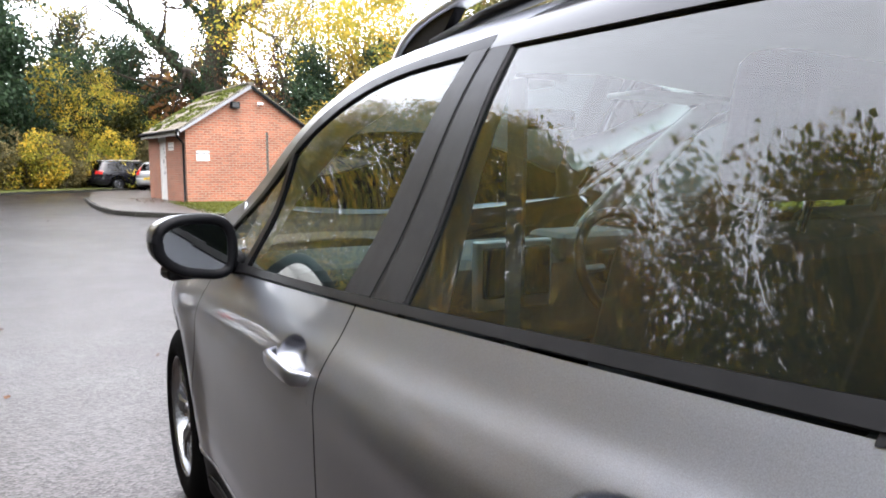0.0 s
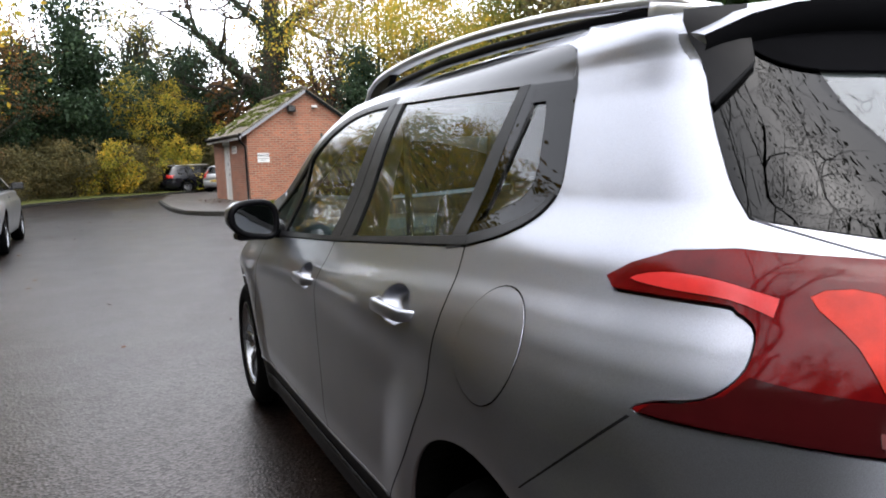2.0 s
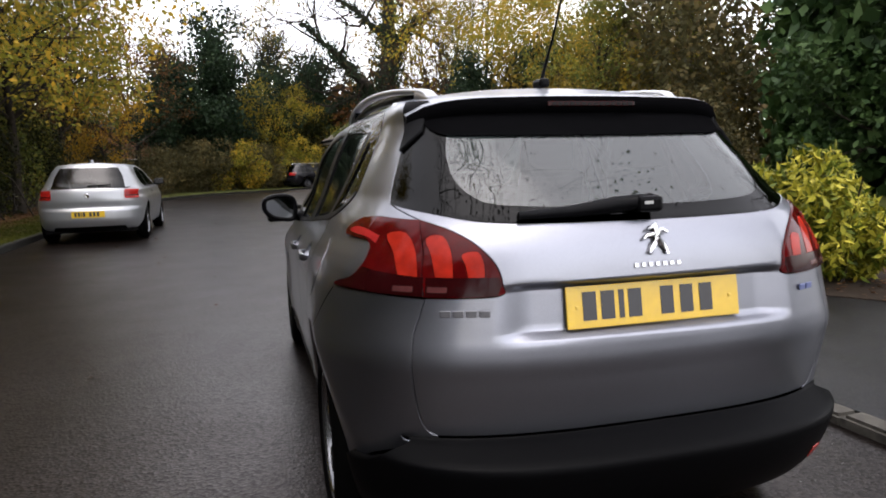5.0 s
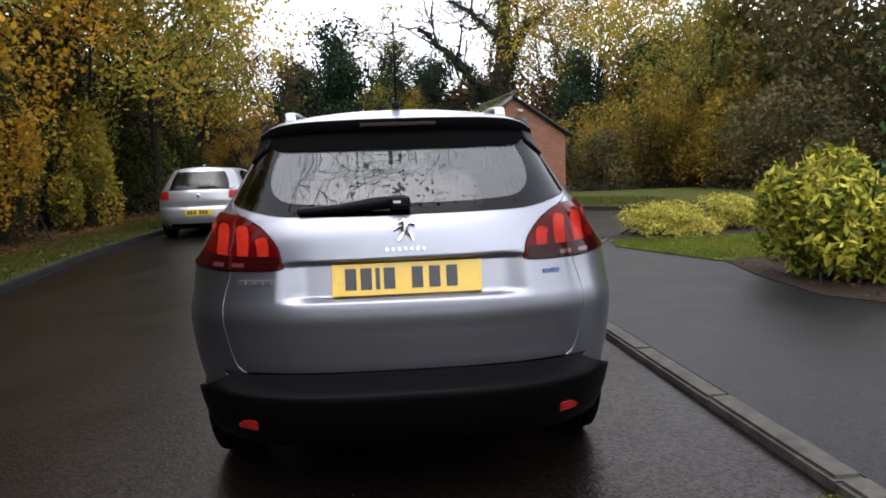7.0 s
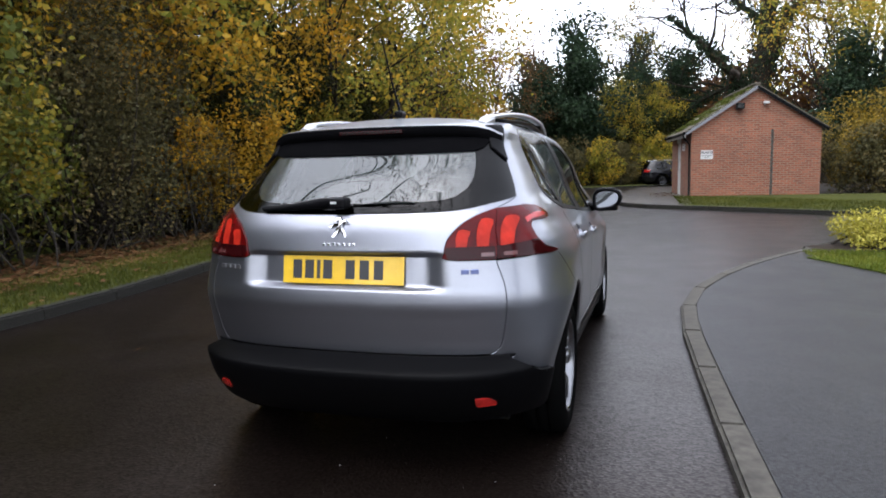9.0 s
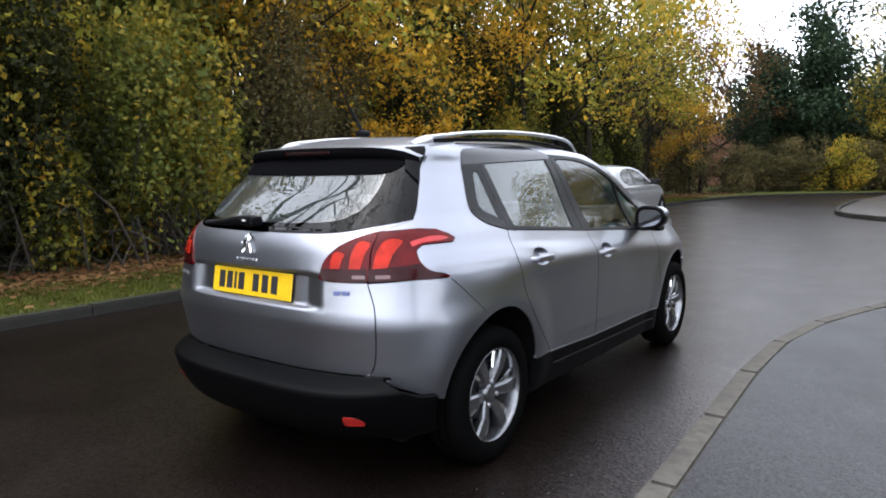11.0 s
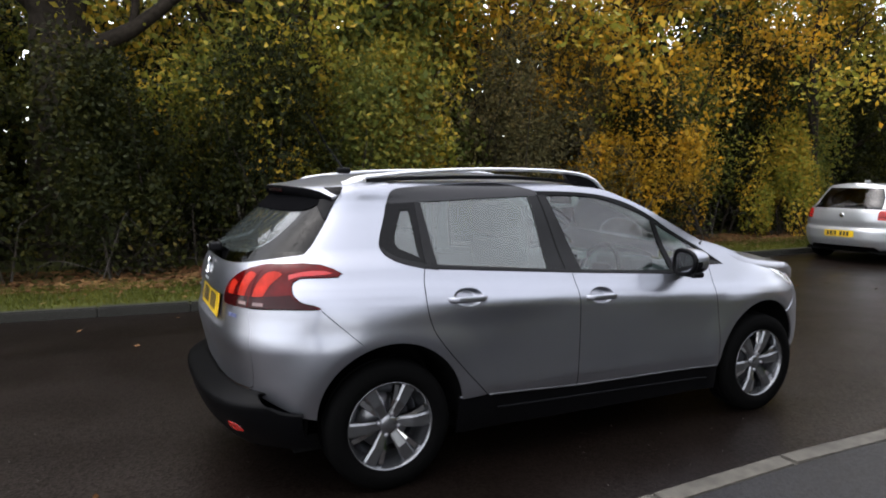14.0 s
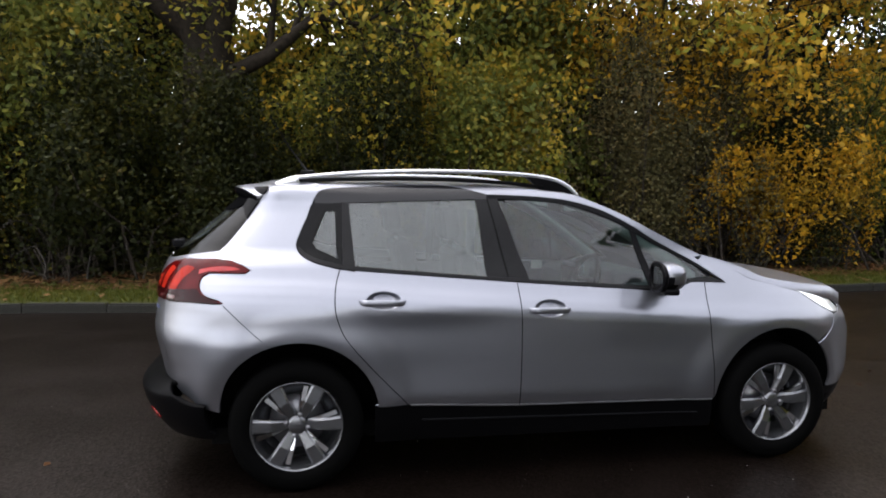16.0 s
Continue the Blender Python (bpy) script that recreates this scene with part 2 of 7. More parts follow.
KERB = plain("concrete_kerb", (0.042, 0.039, 0.033), 0.8, vary=0.5, scale=14, bumpy=0.45, spec=0.15)
SOIL = plain("damp_soil", (0.0155, 0.0107, 0.0071), 0.95, vary=0.5, scale=18, bumpy=0.8, spec=0.1)
TURF = plain("mossy_turf", (0.030, 0.034, 0.006), 0.95, vary=0.5, scale=7, bumpy=0.7, spec=0.1)
LAWN = plain("bright_lawn", (0.045, 0.060, 0.008), 0.95, vary=0.4, scale=14, bumpy=0.7, spec=0.1)
GRASS = leafy("grass_blades", [(0.0, (0.016, 0.024, 0.003)), (0.5, (0.040, 0.048, 0.006)), (1.0, (0.088, 0.076, 0.012))], 0.6, 0.3)
LAWN_GRASS = leafy("bright_lawn_blades", [(0.0, (0.030, 0.048, 0.005)), (0.5, (0.075, 0.095, 0.010)), (1.0, (0.14, 0.135, 0.02))], 0.6, 0.3)
LITTER = leafy("fallen_leaves", [(0.0, (0.0173, 0.0076, 0.0035)), (0.4, (0.0585, 0.0259, 0.0097)), (0.75, (0.0968, 0.0519, 0.0207)), (1.0, (0.1170, 0.0758, 0.0241))], 0.7, 0.1)
STEM = plain("dark_damp_stem", (0.024, 0.020, 0.016), 0.95, vary=0.5, scale=20, spec=0.05)
BARK = plain("tree_bark", (0.0178, 0.0141, 0.0104), 0.95, vary=0.45, scale=12, bumpy=0.8, spec=0.1)
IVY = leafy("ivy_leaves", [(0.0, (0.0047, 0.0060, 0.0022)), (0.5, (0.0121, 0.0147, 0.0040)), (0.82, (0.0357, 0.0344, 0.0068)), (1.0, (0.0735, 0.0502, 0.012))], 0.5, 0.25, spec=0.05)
GREEN_MIX = leafy("green_turning_leaves", [(0.0, (0.0342, 0.0489, 0.0131)), (0.45, (0.0853, 0.0987, 0.0197)), (0.75, (0.1808, 0.1549, 0.0240)), (1.0, (0.4086, 0.2349, 0.0274))], 0.5, 0.4)
YELLOW_GREEN = leafy("yellow_green_maple_leaves", [(0.0, (0.0682, 0.0878, 0.0150)), (0.4, (0.1769, 0.1670, 0.0219)), (0.75, (0.3568, 0.2355, 0.0281)), (1.0, (0.5442, 0.2990, 0.0249))], 0.5, 0.45)
AMBER = leafy("amber_leaves", [(0.0, (0.1102, 0.0845, 0.0134)), (0.35, (0.2544, 0.1608, 0.0169)), (0.7, (0.4068, 0.2268, 0.0152)), (1.0, (0.4656, 0.1860, 0.0127))], 0.5, 0.45)
RUSSET = leafy("russet_brown_leaves", [(0.0, (0.0325, 0.0189, 0.00977)), (0.5, (0.0866, 0.0406, 0.0152)), (1.0, (0.163, 0.0762, 0.0163))], 0.6, 0.35)
OLIVE = leafy("dull_olive_leaves", [(0.0, (0.0253, 0.0259, 0.0113)), (0.5, (0.0583, 0.0519, 0.0198)), (1.0, (0.1265, 0.0877, 0.0316))], 0.55, 0.3)
OAK_LEAF = leafy("dull_oak_leaves", [(0.0, (0.014, 0.021, 0.006)), (0.5, (0.035, 0.044, 0.010)), (0.8, (0.085, 0.075, 0.014)), (1.0, (0.16, 0.11, 0.018))], 0.5, 0.3)
LAUREL = leafy("spotted_laurel_leaves", [(0.0, (0.012, 0.024, 0.003)), (0.35, (0.065, 0.085, 0.008)), (0.65, (0.25, 0.23, 0.022)), (1.0, (0.48, 0.42, 0.06))], 0.4, 0.2, 3.0)
EUONYMUS = leafy("golden_euonymus_leaves", [(0.0, (0.08, 0.085, 0.010)), (0.4, (0.22, 0.20, 0.026)), (1.0, (0.42, 0.36, 0.075))], 0.5, 0.25, 4.0)
OCHRE = leafy("dull_ochre_leaves", [(0.0, (0.034, 0.030, 0.009)), (0.4, (0.115, 0.086, 0.014)), (0.75, (0.24, 0.16, 0.019)), (1.0, (0.36, 0.22, 0.022))], 0.5, 0.4)
EVERGREEN = leafy("glossy_evergreen_leaves", [(0.0, (0.008, 0.018, 0.006)), (0.5, (0.024, 0.048, 0.014)), (1.0, (0.055, 0.090, 0.026))], 0.5, 0.2)
CONIFER = leafy("deep_green_conifer", [(0.0, (0.0045, 0.0095, 0.0048)), (0.6, (0.012, 0.024, 0.0105)), (1.0, (0.026, 0.044, 0.016))], 0.6, 0.15)
TWIGS = leafy("bare_brown_twigs", [(0.0, (0.018, 0.014, 0.011)), (0.6, (0.045, 0.034, 0.024)), (1.0, (0.11, 0.075, 0.03))], 0.8, 0.1)
BRICK = brickwork("orange_red_brick", (0.185, 0.055, 0.023), (0.115, 0.034, 0.014), (0.155, 0.112, 0.080))
ROOF_TILE = plain("mossy_concrete_tile", (0.0821, 0.0722, 0.0577), 0.9, vary=0.4, scale=6, bumpy=0.5, spec=0.1)
MOSS = plain("roof_moss", (0.044, 0.0518, 0.00932), 1.0, vary=0.4, scale=12, bumpy=0.8, spec=0.1)
WHITE = plain("white_paint", (0.34, 0.34, 0.33), 0.5, vary=0.08, scale=4)
GREYP = plain("grey_metal", (0.135, 0.135, 0.14), 0.5, metal=0.3)


# ---- geometry helpers ----
def part(name, bm, material, parent=None, label="", smooth=False):
    """Links a bmesh as one mesh object, under a thing where one is given."""
    me = bpy.data.meshes.new(name)
    if smooth:
        for f in bm.faces:
            f.smooth = True
    bm.to_mesh(me)
    bm.free()
    me.materials.append(material)
    ob = new(name, me)
    if parent:
        ob.parent = parent
    if label:
        ob["label"] = label
    return ob


def thing(name, label, category, group="", kind="", at=None):
    ob = new(name)
    ob.empty_display_size = 0.1
    if at is not None:
        ob.matrix_world = at
    return tagged(ob, label, category, group, kind)


def box(bm, x0, x1, y0, y1, z0, z1, m=None, bevel=0.0):
    r = bmesh.ops.create_cube(bm, size=1.0)
    t = Matrix.Translation(((x0 + x1) / 2, (y0 + y1) / 2, (z0 + z1) / 2)) @ Matrix.Diagonal((x1 - x0, y1 - y0, z1 - z0, 1))
    bmesh.ops.transform(bm, matrix=(m @ t) if m else t, verts=r["verts"])
    if bevel:
        es = list({e for v in r["verts"] for e in v.link_edges})
        bmesh.ops.bevel(bm, geom=es, offset=bevel, segments=2, profile=0.5, affect="EDGES")
    return bm


def new_box(x0, x1, y0, y1, z0, z1, m=None, bevel=0.0):
    return box(bmesh.new(), x0, x1, y0, y1, z0, z1, m, bevel)


def tube(bm, pts, radii, sides=6, cap=True):
    """A round bar that follows points, its radius changing on the way."""
    pts = [Vector(p) for p in pts]
    if not hasattr(radii, "__len__"):
        radii = [radii] * len(pts)
    rings = []
    up = Vector((0.31, 0.17, 0.93))
    for i, p in enumerate(pts):
        d = (pts[min(i + 1, len(pts) - 1)] - pts[max(i - 1, 0)]).normalized()
        a = d.cross(up)
        if a.length < 0.05:
            a = d.cross(Vector((1, 0, 0)))
        a.normalize()
        b = d.cross(a)
        rings.append([bm.verts.new(p + radii[i] * (math.cos(2 * math.pi * k / sides) * a + math.sin(2 * math.pi * k / sides) * b)) for k in range(sides)])
    for r0, r1 in zip(rings, rings[1:]):
        for k in range(sides):
            f = bm.faces.new((r0[k], r0[(k + 1) % sides], r1[(k + 1) % sides], r1[k]))
            f.smooth = True
    if cap:
        bm.faces.new(rings[0])
        bm.faces.new(rings[-1][::-1])
    return bm


def quads_mesh(name, quads, material):
    """One mesh of many loose four-cornered pieces: array n x 4 x 3."""
    n = len(quads)
    me = bpy.data.meshes.new(name)
    me.vertices.add(4 * n)
    me.vertices.foreach_set("co", np.ascontiguousarray(quads, dtype=np.float32).ravel())
    me.loops.add(4 * n)
    me.loops.foreach_set("vertex_index", np.arange(4 * n, dtype=np.int32))
    me.polygons.add(n)
    me.polygons.foreach_set("loop_start", np.arange(0, 4 * n, 4, dtype=np.int32))
    me.update()
    me.validate()
    me.materials.append(material)
    return me


def leaf_quads(rng, centres, size, droop=0.3, slim=0.62, facing=None):
    """Pointed leaves at the centres, turned at random, a little folded."""
    n = len(centres)
    a = rng.normal(size=(n, 3))
    a[:, 2] -= droop
    a /= np.linalg.norm(a, axis=1)[:, None]
    b = rng.normal(size=(n, 3))
    if facing is not None:
        b = np.cross(a, facing + 0.55 * b)
    b -= (b * a).sum(1)[:, None] * a
    b /= np.linalg.norm(b, axis=1)[:, None] + 1e-9
    nrm = np.cross(a, b)
    s = size * rng.uniform(0.65, 1.3, n)[:, None]
    tip, tail = centres + a * s * 0.55, centres - a * s * 0.5
    mid = centres + a * s * 0.02
    w = slim * s * 0.5
    return np.stack([tail, mid + b * w + nrm * s * 0.10, tip, mid - b * w + nrm * s * 0.10], 1)


def polyline(pts, step):
    """Even steps along a smooth line through plan points."""
    p = np.array(pts, float)
    q = []
    for i in range(len(p) - 1):
        p0, p1, p2, p3 = p[max(i - 1, 0)], p[i], p[i + 1], p[min(i + 2, len(p) - 1)]
        for t in np.linspace(0, 1, 24, endpoint=False):
            q.append(0.5 * (2 * p1 + (p2 - p0) * t + (2 * p0 - 5 * p1 + 4 * p2 - p3) * t**2 + (3 * p1 - p0 - 3 * p2 + p3) * t**3))
    q.append(p[-1])
    q = np.array(q)
    d = np.r_[0, np.cumsum(np.linalg.norm(np.diff(q, axis=0), axis=1))]
    s = np.linspace(0, d[-1], max(2, int(round(d[-1] / step)) + 1))
    return np.stack([np.interp(s, d, q[:, k]) for k in range(q.shape[1])], 1)


def slab(name, outline, z, depth, material, label="", category="ground"):
    """A flat raised piece of ground with upright sides."""
    bm = bmesh.new()
    top = [bm.verts.new((x, y, z)) for x, y in outline]
    low = [bm.verts.new((x, y, z - depth)) for x, y in outline]
    f = bm.faces.new(top)
    for i in range(len(top)):
        j = (i + 1) % len(top)
        bm.faces.new((top[i], low[i], low[j], top[j]))
    bmesh.ops.recalc_face_normals(bm, faces=bm.faces)
    bmesh.ops.triangulate(bm, faces=[f])
    return tagged(part(name, bm, material), label, category, kind="structure")


# ---- ground ----
g = bmesh.new()
bmesh.ops.create_grid(g, x_segments=60, y_segments=60, size=400)
tagged(part("road", g, ROAD), "dark wet tarmac road with worn paler patches", "road", kind="structure")

LEFT_KERB = [(-4.6, -26), (-4.5, -12), (-4.35, -4), (-4.0, 0), (-4.0, 2.2), (-4.35, 4.4), (-4.85, 8.2), (-5.0, 12), (-5.2, 20), (-5.0, 26), (-4.3, 29.5), (-2.6, 32.3), (-0.6, 34.3), (1.5, 36.4), (4.0, 40.5)]
RIGHT_KERB = [(1.95, -9), (1.64, -3), (1.525, -0.6), (1.457, 1.0), (1.43, 2.4), (1.56, 3.6), (2.12, 5.15), (3.0, 6.75), (4.2, 8.4), (6.2, 9.4), (9.5, 8.2), (20, 1.5)]
FAR_KERB = [(-0.1, 26.5), (-0.1, 21.5), (0.22, 18.4), (1.25, 16.75), (2.55, 15.95), (5.3, 13.8), (9.2, 10.6), (24, 0.7)]


def kerb(name, pts, width, top, label, side, below=0.25, stone=None):
    """A row of concrete kerb stones, each a piece of its own, with tight joints and chipped arrises."""
    row = thing(name, label, "kerb", kind="structure")
    ends = polyline(pts, 0.915)
    shared = None
    for a, b in zip(ends, ends[1:]):
        d = b - a
        ln, ang = float(np.hypot(*d)), math.degrees(math.atan2(d[1], d[0]))
        if shared is None:
            bm = bmesh.new()
            box(bm, 0.006, 0.994, 0, side * width, -below, top)
            bmesh.ops.recalc_face_normals(bm, faces=bm.faces)
            es = [e for e in bm.edges if all(v.co.z > 0 for v in e.verts)]
            bmesh.ops.bevel(bm, geom=es, offset=0.016, segments=2, affect="EDGES")
            first = part("kerb_stone", bm, stone or KERB, row)
            shared = first.data
            ob = first
        else:
            ob = new("kerb_stone", shared)
            ob.parent = row
        ob.matrix_basis = pose(a[0], a[1], random.uniform(-0.004, 0.004), random.uniform(-0.5, 0.5), 0, ang) @ Matrix.Diagonal((ln, 1, 1, 1))
    return row


kerb("kerb_left", LEFT_KERB, 0.125, 0.105, "dark damp mossy kerb along the grass verge", 1, stone=KERB_DARK)
kerb("kerb_right", RIGHT_KERB, 0.13, 0.055, "pale concrete kerb curving round the footway", -1)
kerb("kerb_far", FAR_KERB, 0.125, 0.11, "dark damp concrete kerb in front of the brick outbuilding", 1, stone=KERB_DARK)


def offset_line(pts, d, step=0.6):
    p = polyline(pts, step)
    t = np.gradient(p, axis=0)
    t /= np.linalg.norm(t, axis=1)[:, None]
    return p + d * np.stack([-t[:, 1], t[:, 0]], 1)


lv = offset_line(LEFT_KERB, 0.122)
slab("verge_left", [tuple(p) for p in lv] + [(60, 80), (-90, 80), (-90, -26)], 0.10, 0.3, TURF, "mossy green grass verge strewn with leaves")
rv = offset_line(RIGHT_KERB, -0.127)
slab("pavement", [tuple(p) for p in rv] + [(40, -30), (2.2, -30)], 0.048, 0.2, PATHWAY, "damp dark grey tarmac footway", "pavement")
fv = offset_line(FAR_KERB, 0.122)
slab("verge_far", [tuple(p) for p in fv[::-1] if p[1] < 16.5] + [(2.45, 17.3), (2.45, 22.1), (7.6, 22.8), (30, 24), (60, 4)], 0.10, 0.3, TURF, "short green grass in front of the outbuilding")
slab("apron", [tuple(p) for p in fv[::-1] if p[1] >= 16.5] + [(0.6, 34), (6, 36), (30, 36), (30, 24), (7.6, 22.8), (2.45, 22.1), (2.45, 17.3)], 0.055, 0.2, APRON, "pale worn tarmac apron beside the outbuilding", "pavement")
BED = [(3.25, 7.25), (3.6, 6.1), (3.85, 4.8), (3.6, 3.4), (3.55, 2.3), (4.1, 1.5), (5.4, 1.4), (6.8, 2.4), (10, 4.2), (10, 7.6), (6.3, 9.1), (4.4, 8.2)]
slab("planting_bed", BED, 0.058, 0.2, SOIL, "dark bark-strewn planting bed beside the footway")
slab("lawn_strip", [(3.05, 6.05), (3.5, 5.0), (3.72, 4.35), (4.6, 4.55), (5.6, 4.7), (7.0, 5.6), (6.9, 6.7), (5.2, 6.5), (4.1, 6.35)], 0.066, 0.1, LAWN, "small strip of bright green lawn beside the footway")

rng = np.random.default_rng(5)


def blades(name, spots, height, material, label):
    """Grass tufts: narrow upright blades."""
    n = len(spots)
    a = rng.normal(size=(n, 2)) * 0.35
    h = height * rng.uniform(0.5, 1.2, n)
    w = rng.normal(size=(n, 2))
    w = 0.006 * w / np.linalg.norm(w, axis=1)[:, None]
    lo = np.array(spots)
    q = np.zeros((n, 4, 3))
    q[:, 0, :2], q[:, 1, :2] = lo[:, :2] - w, lo[:, :2] + w
    q[:, 0, 2] = q[:, 1, 2] = lo[:, 2]
    q[:, 2, :2] = lo[:, :2] + a * h[:, None] + w * 0.2
    q[:, 3, :2] = lo[:, :2] + a * h[:, None] - w * 0.2
    q[:, 2, 2] = q[:, 3, 2] = lo[:, 2] + h
    return tagged(new(name, quads_mesh(name, q, material)), label, "grass", kind="stuff")


def along(pts, d0, d1, n, y0, y1):
    p = polyline(pts, 0.1)
    t = np.gradient(p, axis=0)
    t /= np.linalg.norm(t, axis=1)[:, None]
    keep = np.flatnonzero((p[:, 1] > y0) & (p[:, 1] < y1))
    i = rng.choice(keep, n)
    d = rng.uniform(d0, d1, n)
    return np.stack([p[i, 0] - t[i, 1] * d + rng.normal(size=n) * 0.05, p[i, 1] + t[i, 0] * d + rng.normal(size=n) * 0.05], 1)


sp = along(LEFT_KERB, 0.14, 1.5, 52000, -8, 26)
blades("grass", np.c_[sp, np.full(len(sp), 0.10)], 0.055, GRASS, "short mossy verge grass")
sp = np.c_[rng.uniform(2.0, 8.0, 14000), rng.uniform(0, 1, 14000)]
sp[:, 1] = 16.35 - 0.84 * (sp[:, 0] - 2.2) + 0.25 + sp[:, 1] * 5.5
blades("grass", np.c_[sp, np.full(len(sp), 0.10)], 0.06, GRASS, "short bright grass before the brick wall")


sp = np.c_[rng.uniform(3.1, 6.9, 16000), rng.uniform(4.4, 6.6, 16000)]
sp = sp[(sp[:, 0] > 3.72 + (sp[:, 1] - 4.35) * -0.39) & (sp[:, 1] > 4.3 + (sp[:, 0] - 3.72) * 0.28)]
blades("grass", np.c_[sp, np.full(len(sp), 0.064)], 0.045, LAWN_GRASS, "short lawn grass beside the footway")


def fallen(name, spots, z, size, label):
    c = np.c_[spots, np.full(len(spots), z) + rng.uniform(0.0, 0.03, len(spots))]
    q = leaf_quads(rng, c, size, 0.0, 0.8, facing=np.array([0, 0, 1.0]))
    q[:, :, 2] = z + 0.006 + (q[:, :, 2] - z) * 0.35
    q[:, :, 2] = np.maximum(q[:, :, 2], z + 0.003)
    return tagged(new(name, quads_mesh(name, q, LITTER)), label, "leaf litter", kind="stuff")


fallen("leaf_litter", along(LEFT_KERB, 1.05, 3.0, 22000, -9, 30), 0.11, 0.10, "deep drift of brown fallen leaves under the hedge")
fallen("leaf_litter", along(LEFT_KERB, 0.15, 1.3, 700, -9, 30), 0.13, 0.09, "scattered brown leaves on the verge")
fallen("leaf_litter", along(LEFT_KERB, -4.5, -0.05, 110, -7, 30), 0.0, 0.06, "a few small leaves on the wet road")
fallen("leaf_litter", np.c_[rng.uniform(3.75, 7, 900), rng.uniform(1.6, 4.3, 900)], 0.060, 0.05, "bark chips and leaves on the planting bed")
fallen("leaf_litter", np.c_[rng.uniform(1.2, 2.4, 90), rng.uniform(23.0, 26.5, 90)], 0.056, 0.10, "leaves blown against the outbuilding door")
chips = np.c_[1.45 - np.abs(rng.normal(size=600)) * 1.6, rng.uniform(-3.2, 5.5, 600)]
cq = leaf_quads(rng, np.c_[chips, np.full(len(chips), 0.003)], 0.0065, 0.0, 0.9, facing=np.array([0, 0, 1.0]))
cq[:, :, 2] = np.clip(cq[:, :, 2], 0.001, 0.007)
tagged(new("grit", quads_mesh("grit", cq, plain("pale_stone_grit", (0.045, 0.043, 0.040), 0.7, vary=0.8, scale=9))), "small pale stone chips scattered on the tarmac", "grit", kind="stuff")
# moss in the gutter beside the pale kerb
mossy = along(RIGHT_KERB, 0.0, 0.05, 5200, -3, 1.2)
keepm = np.array([noise.noise(Vector((p[0] * 2, p[1] * 1.6, 3))) > 0.22 for p in mossy])
blades("moss", np.c_[mossy[keepm], np.full(keepm.sum(), 0.0)], 0.008, LAWN_GRASS, "green moss in the gutter")


# ---- trees, hedges and shrubs ----
def limbs(rng, start, direction, length, radius, depth, out, tips, spread=0.6, lift=0.12, kids=3, bend=0.12):
    """A limb as a bent line of points, with smaller limbs from it."""
    n = 5
    p, d = np.array(start, float), np.array(direction, float)
    pts, rad = [p.copy()], [radius]
    for i in range(n):
        d = d + rng.normal(size=3) * bend
        d[2] += lift * 0.3
        d /= np.linalg.norm(d)
        p = p + d * length / n
        pts.append(p.copy())
        rad.append(radius * (1 - 0.62 * (i + 1) / n))
    out.append((pts, rad))
    if depth == 0:
        tips.append((pts[2], pts[3], pts[5]))
        return
    for k in range(kids):
        i = rng.integers(2, n + 1)
        v = rng.normal(size=3)
        v -= v @ d * d
        v /= np.linalg.norm(v) + 1e-6
        nd = d * (1 - spread * 0.6) + v * spread
        nd[2] += lift
        nd /= np.linalg.norm(nd)
        limbs(rng, pts[i], nd, length * rng.uniform(0.55, 0.8), rad[i] * 0.62, depth - 1, out, tips, spread, lift, kids, bend)


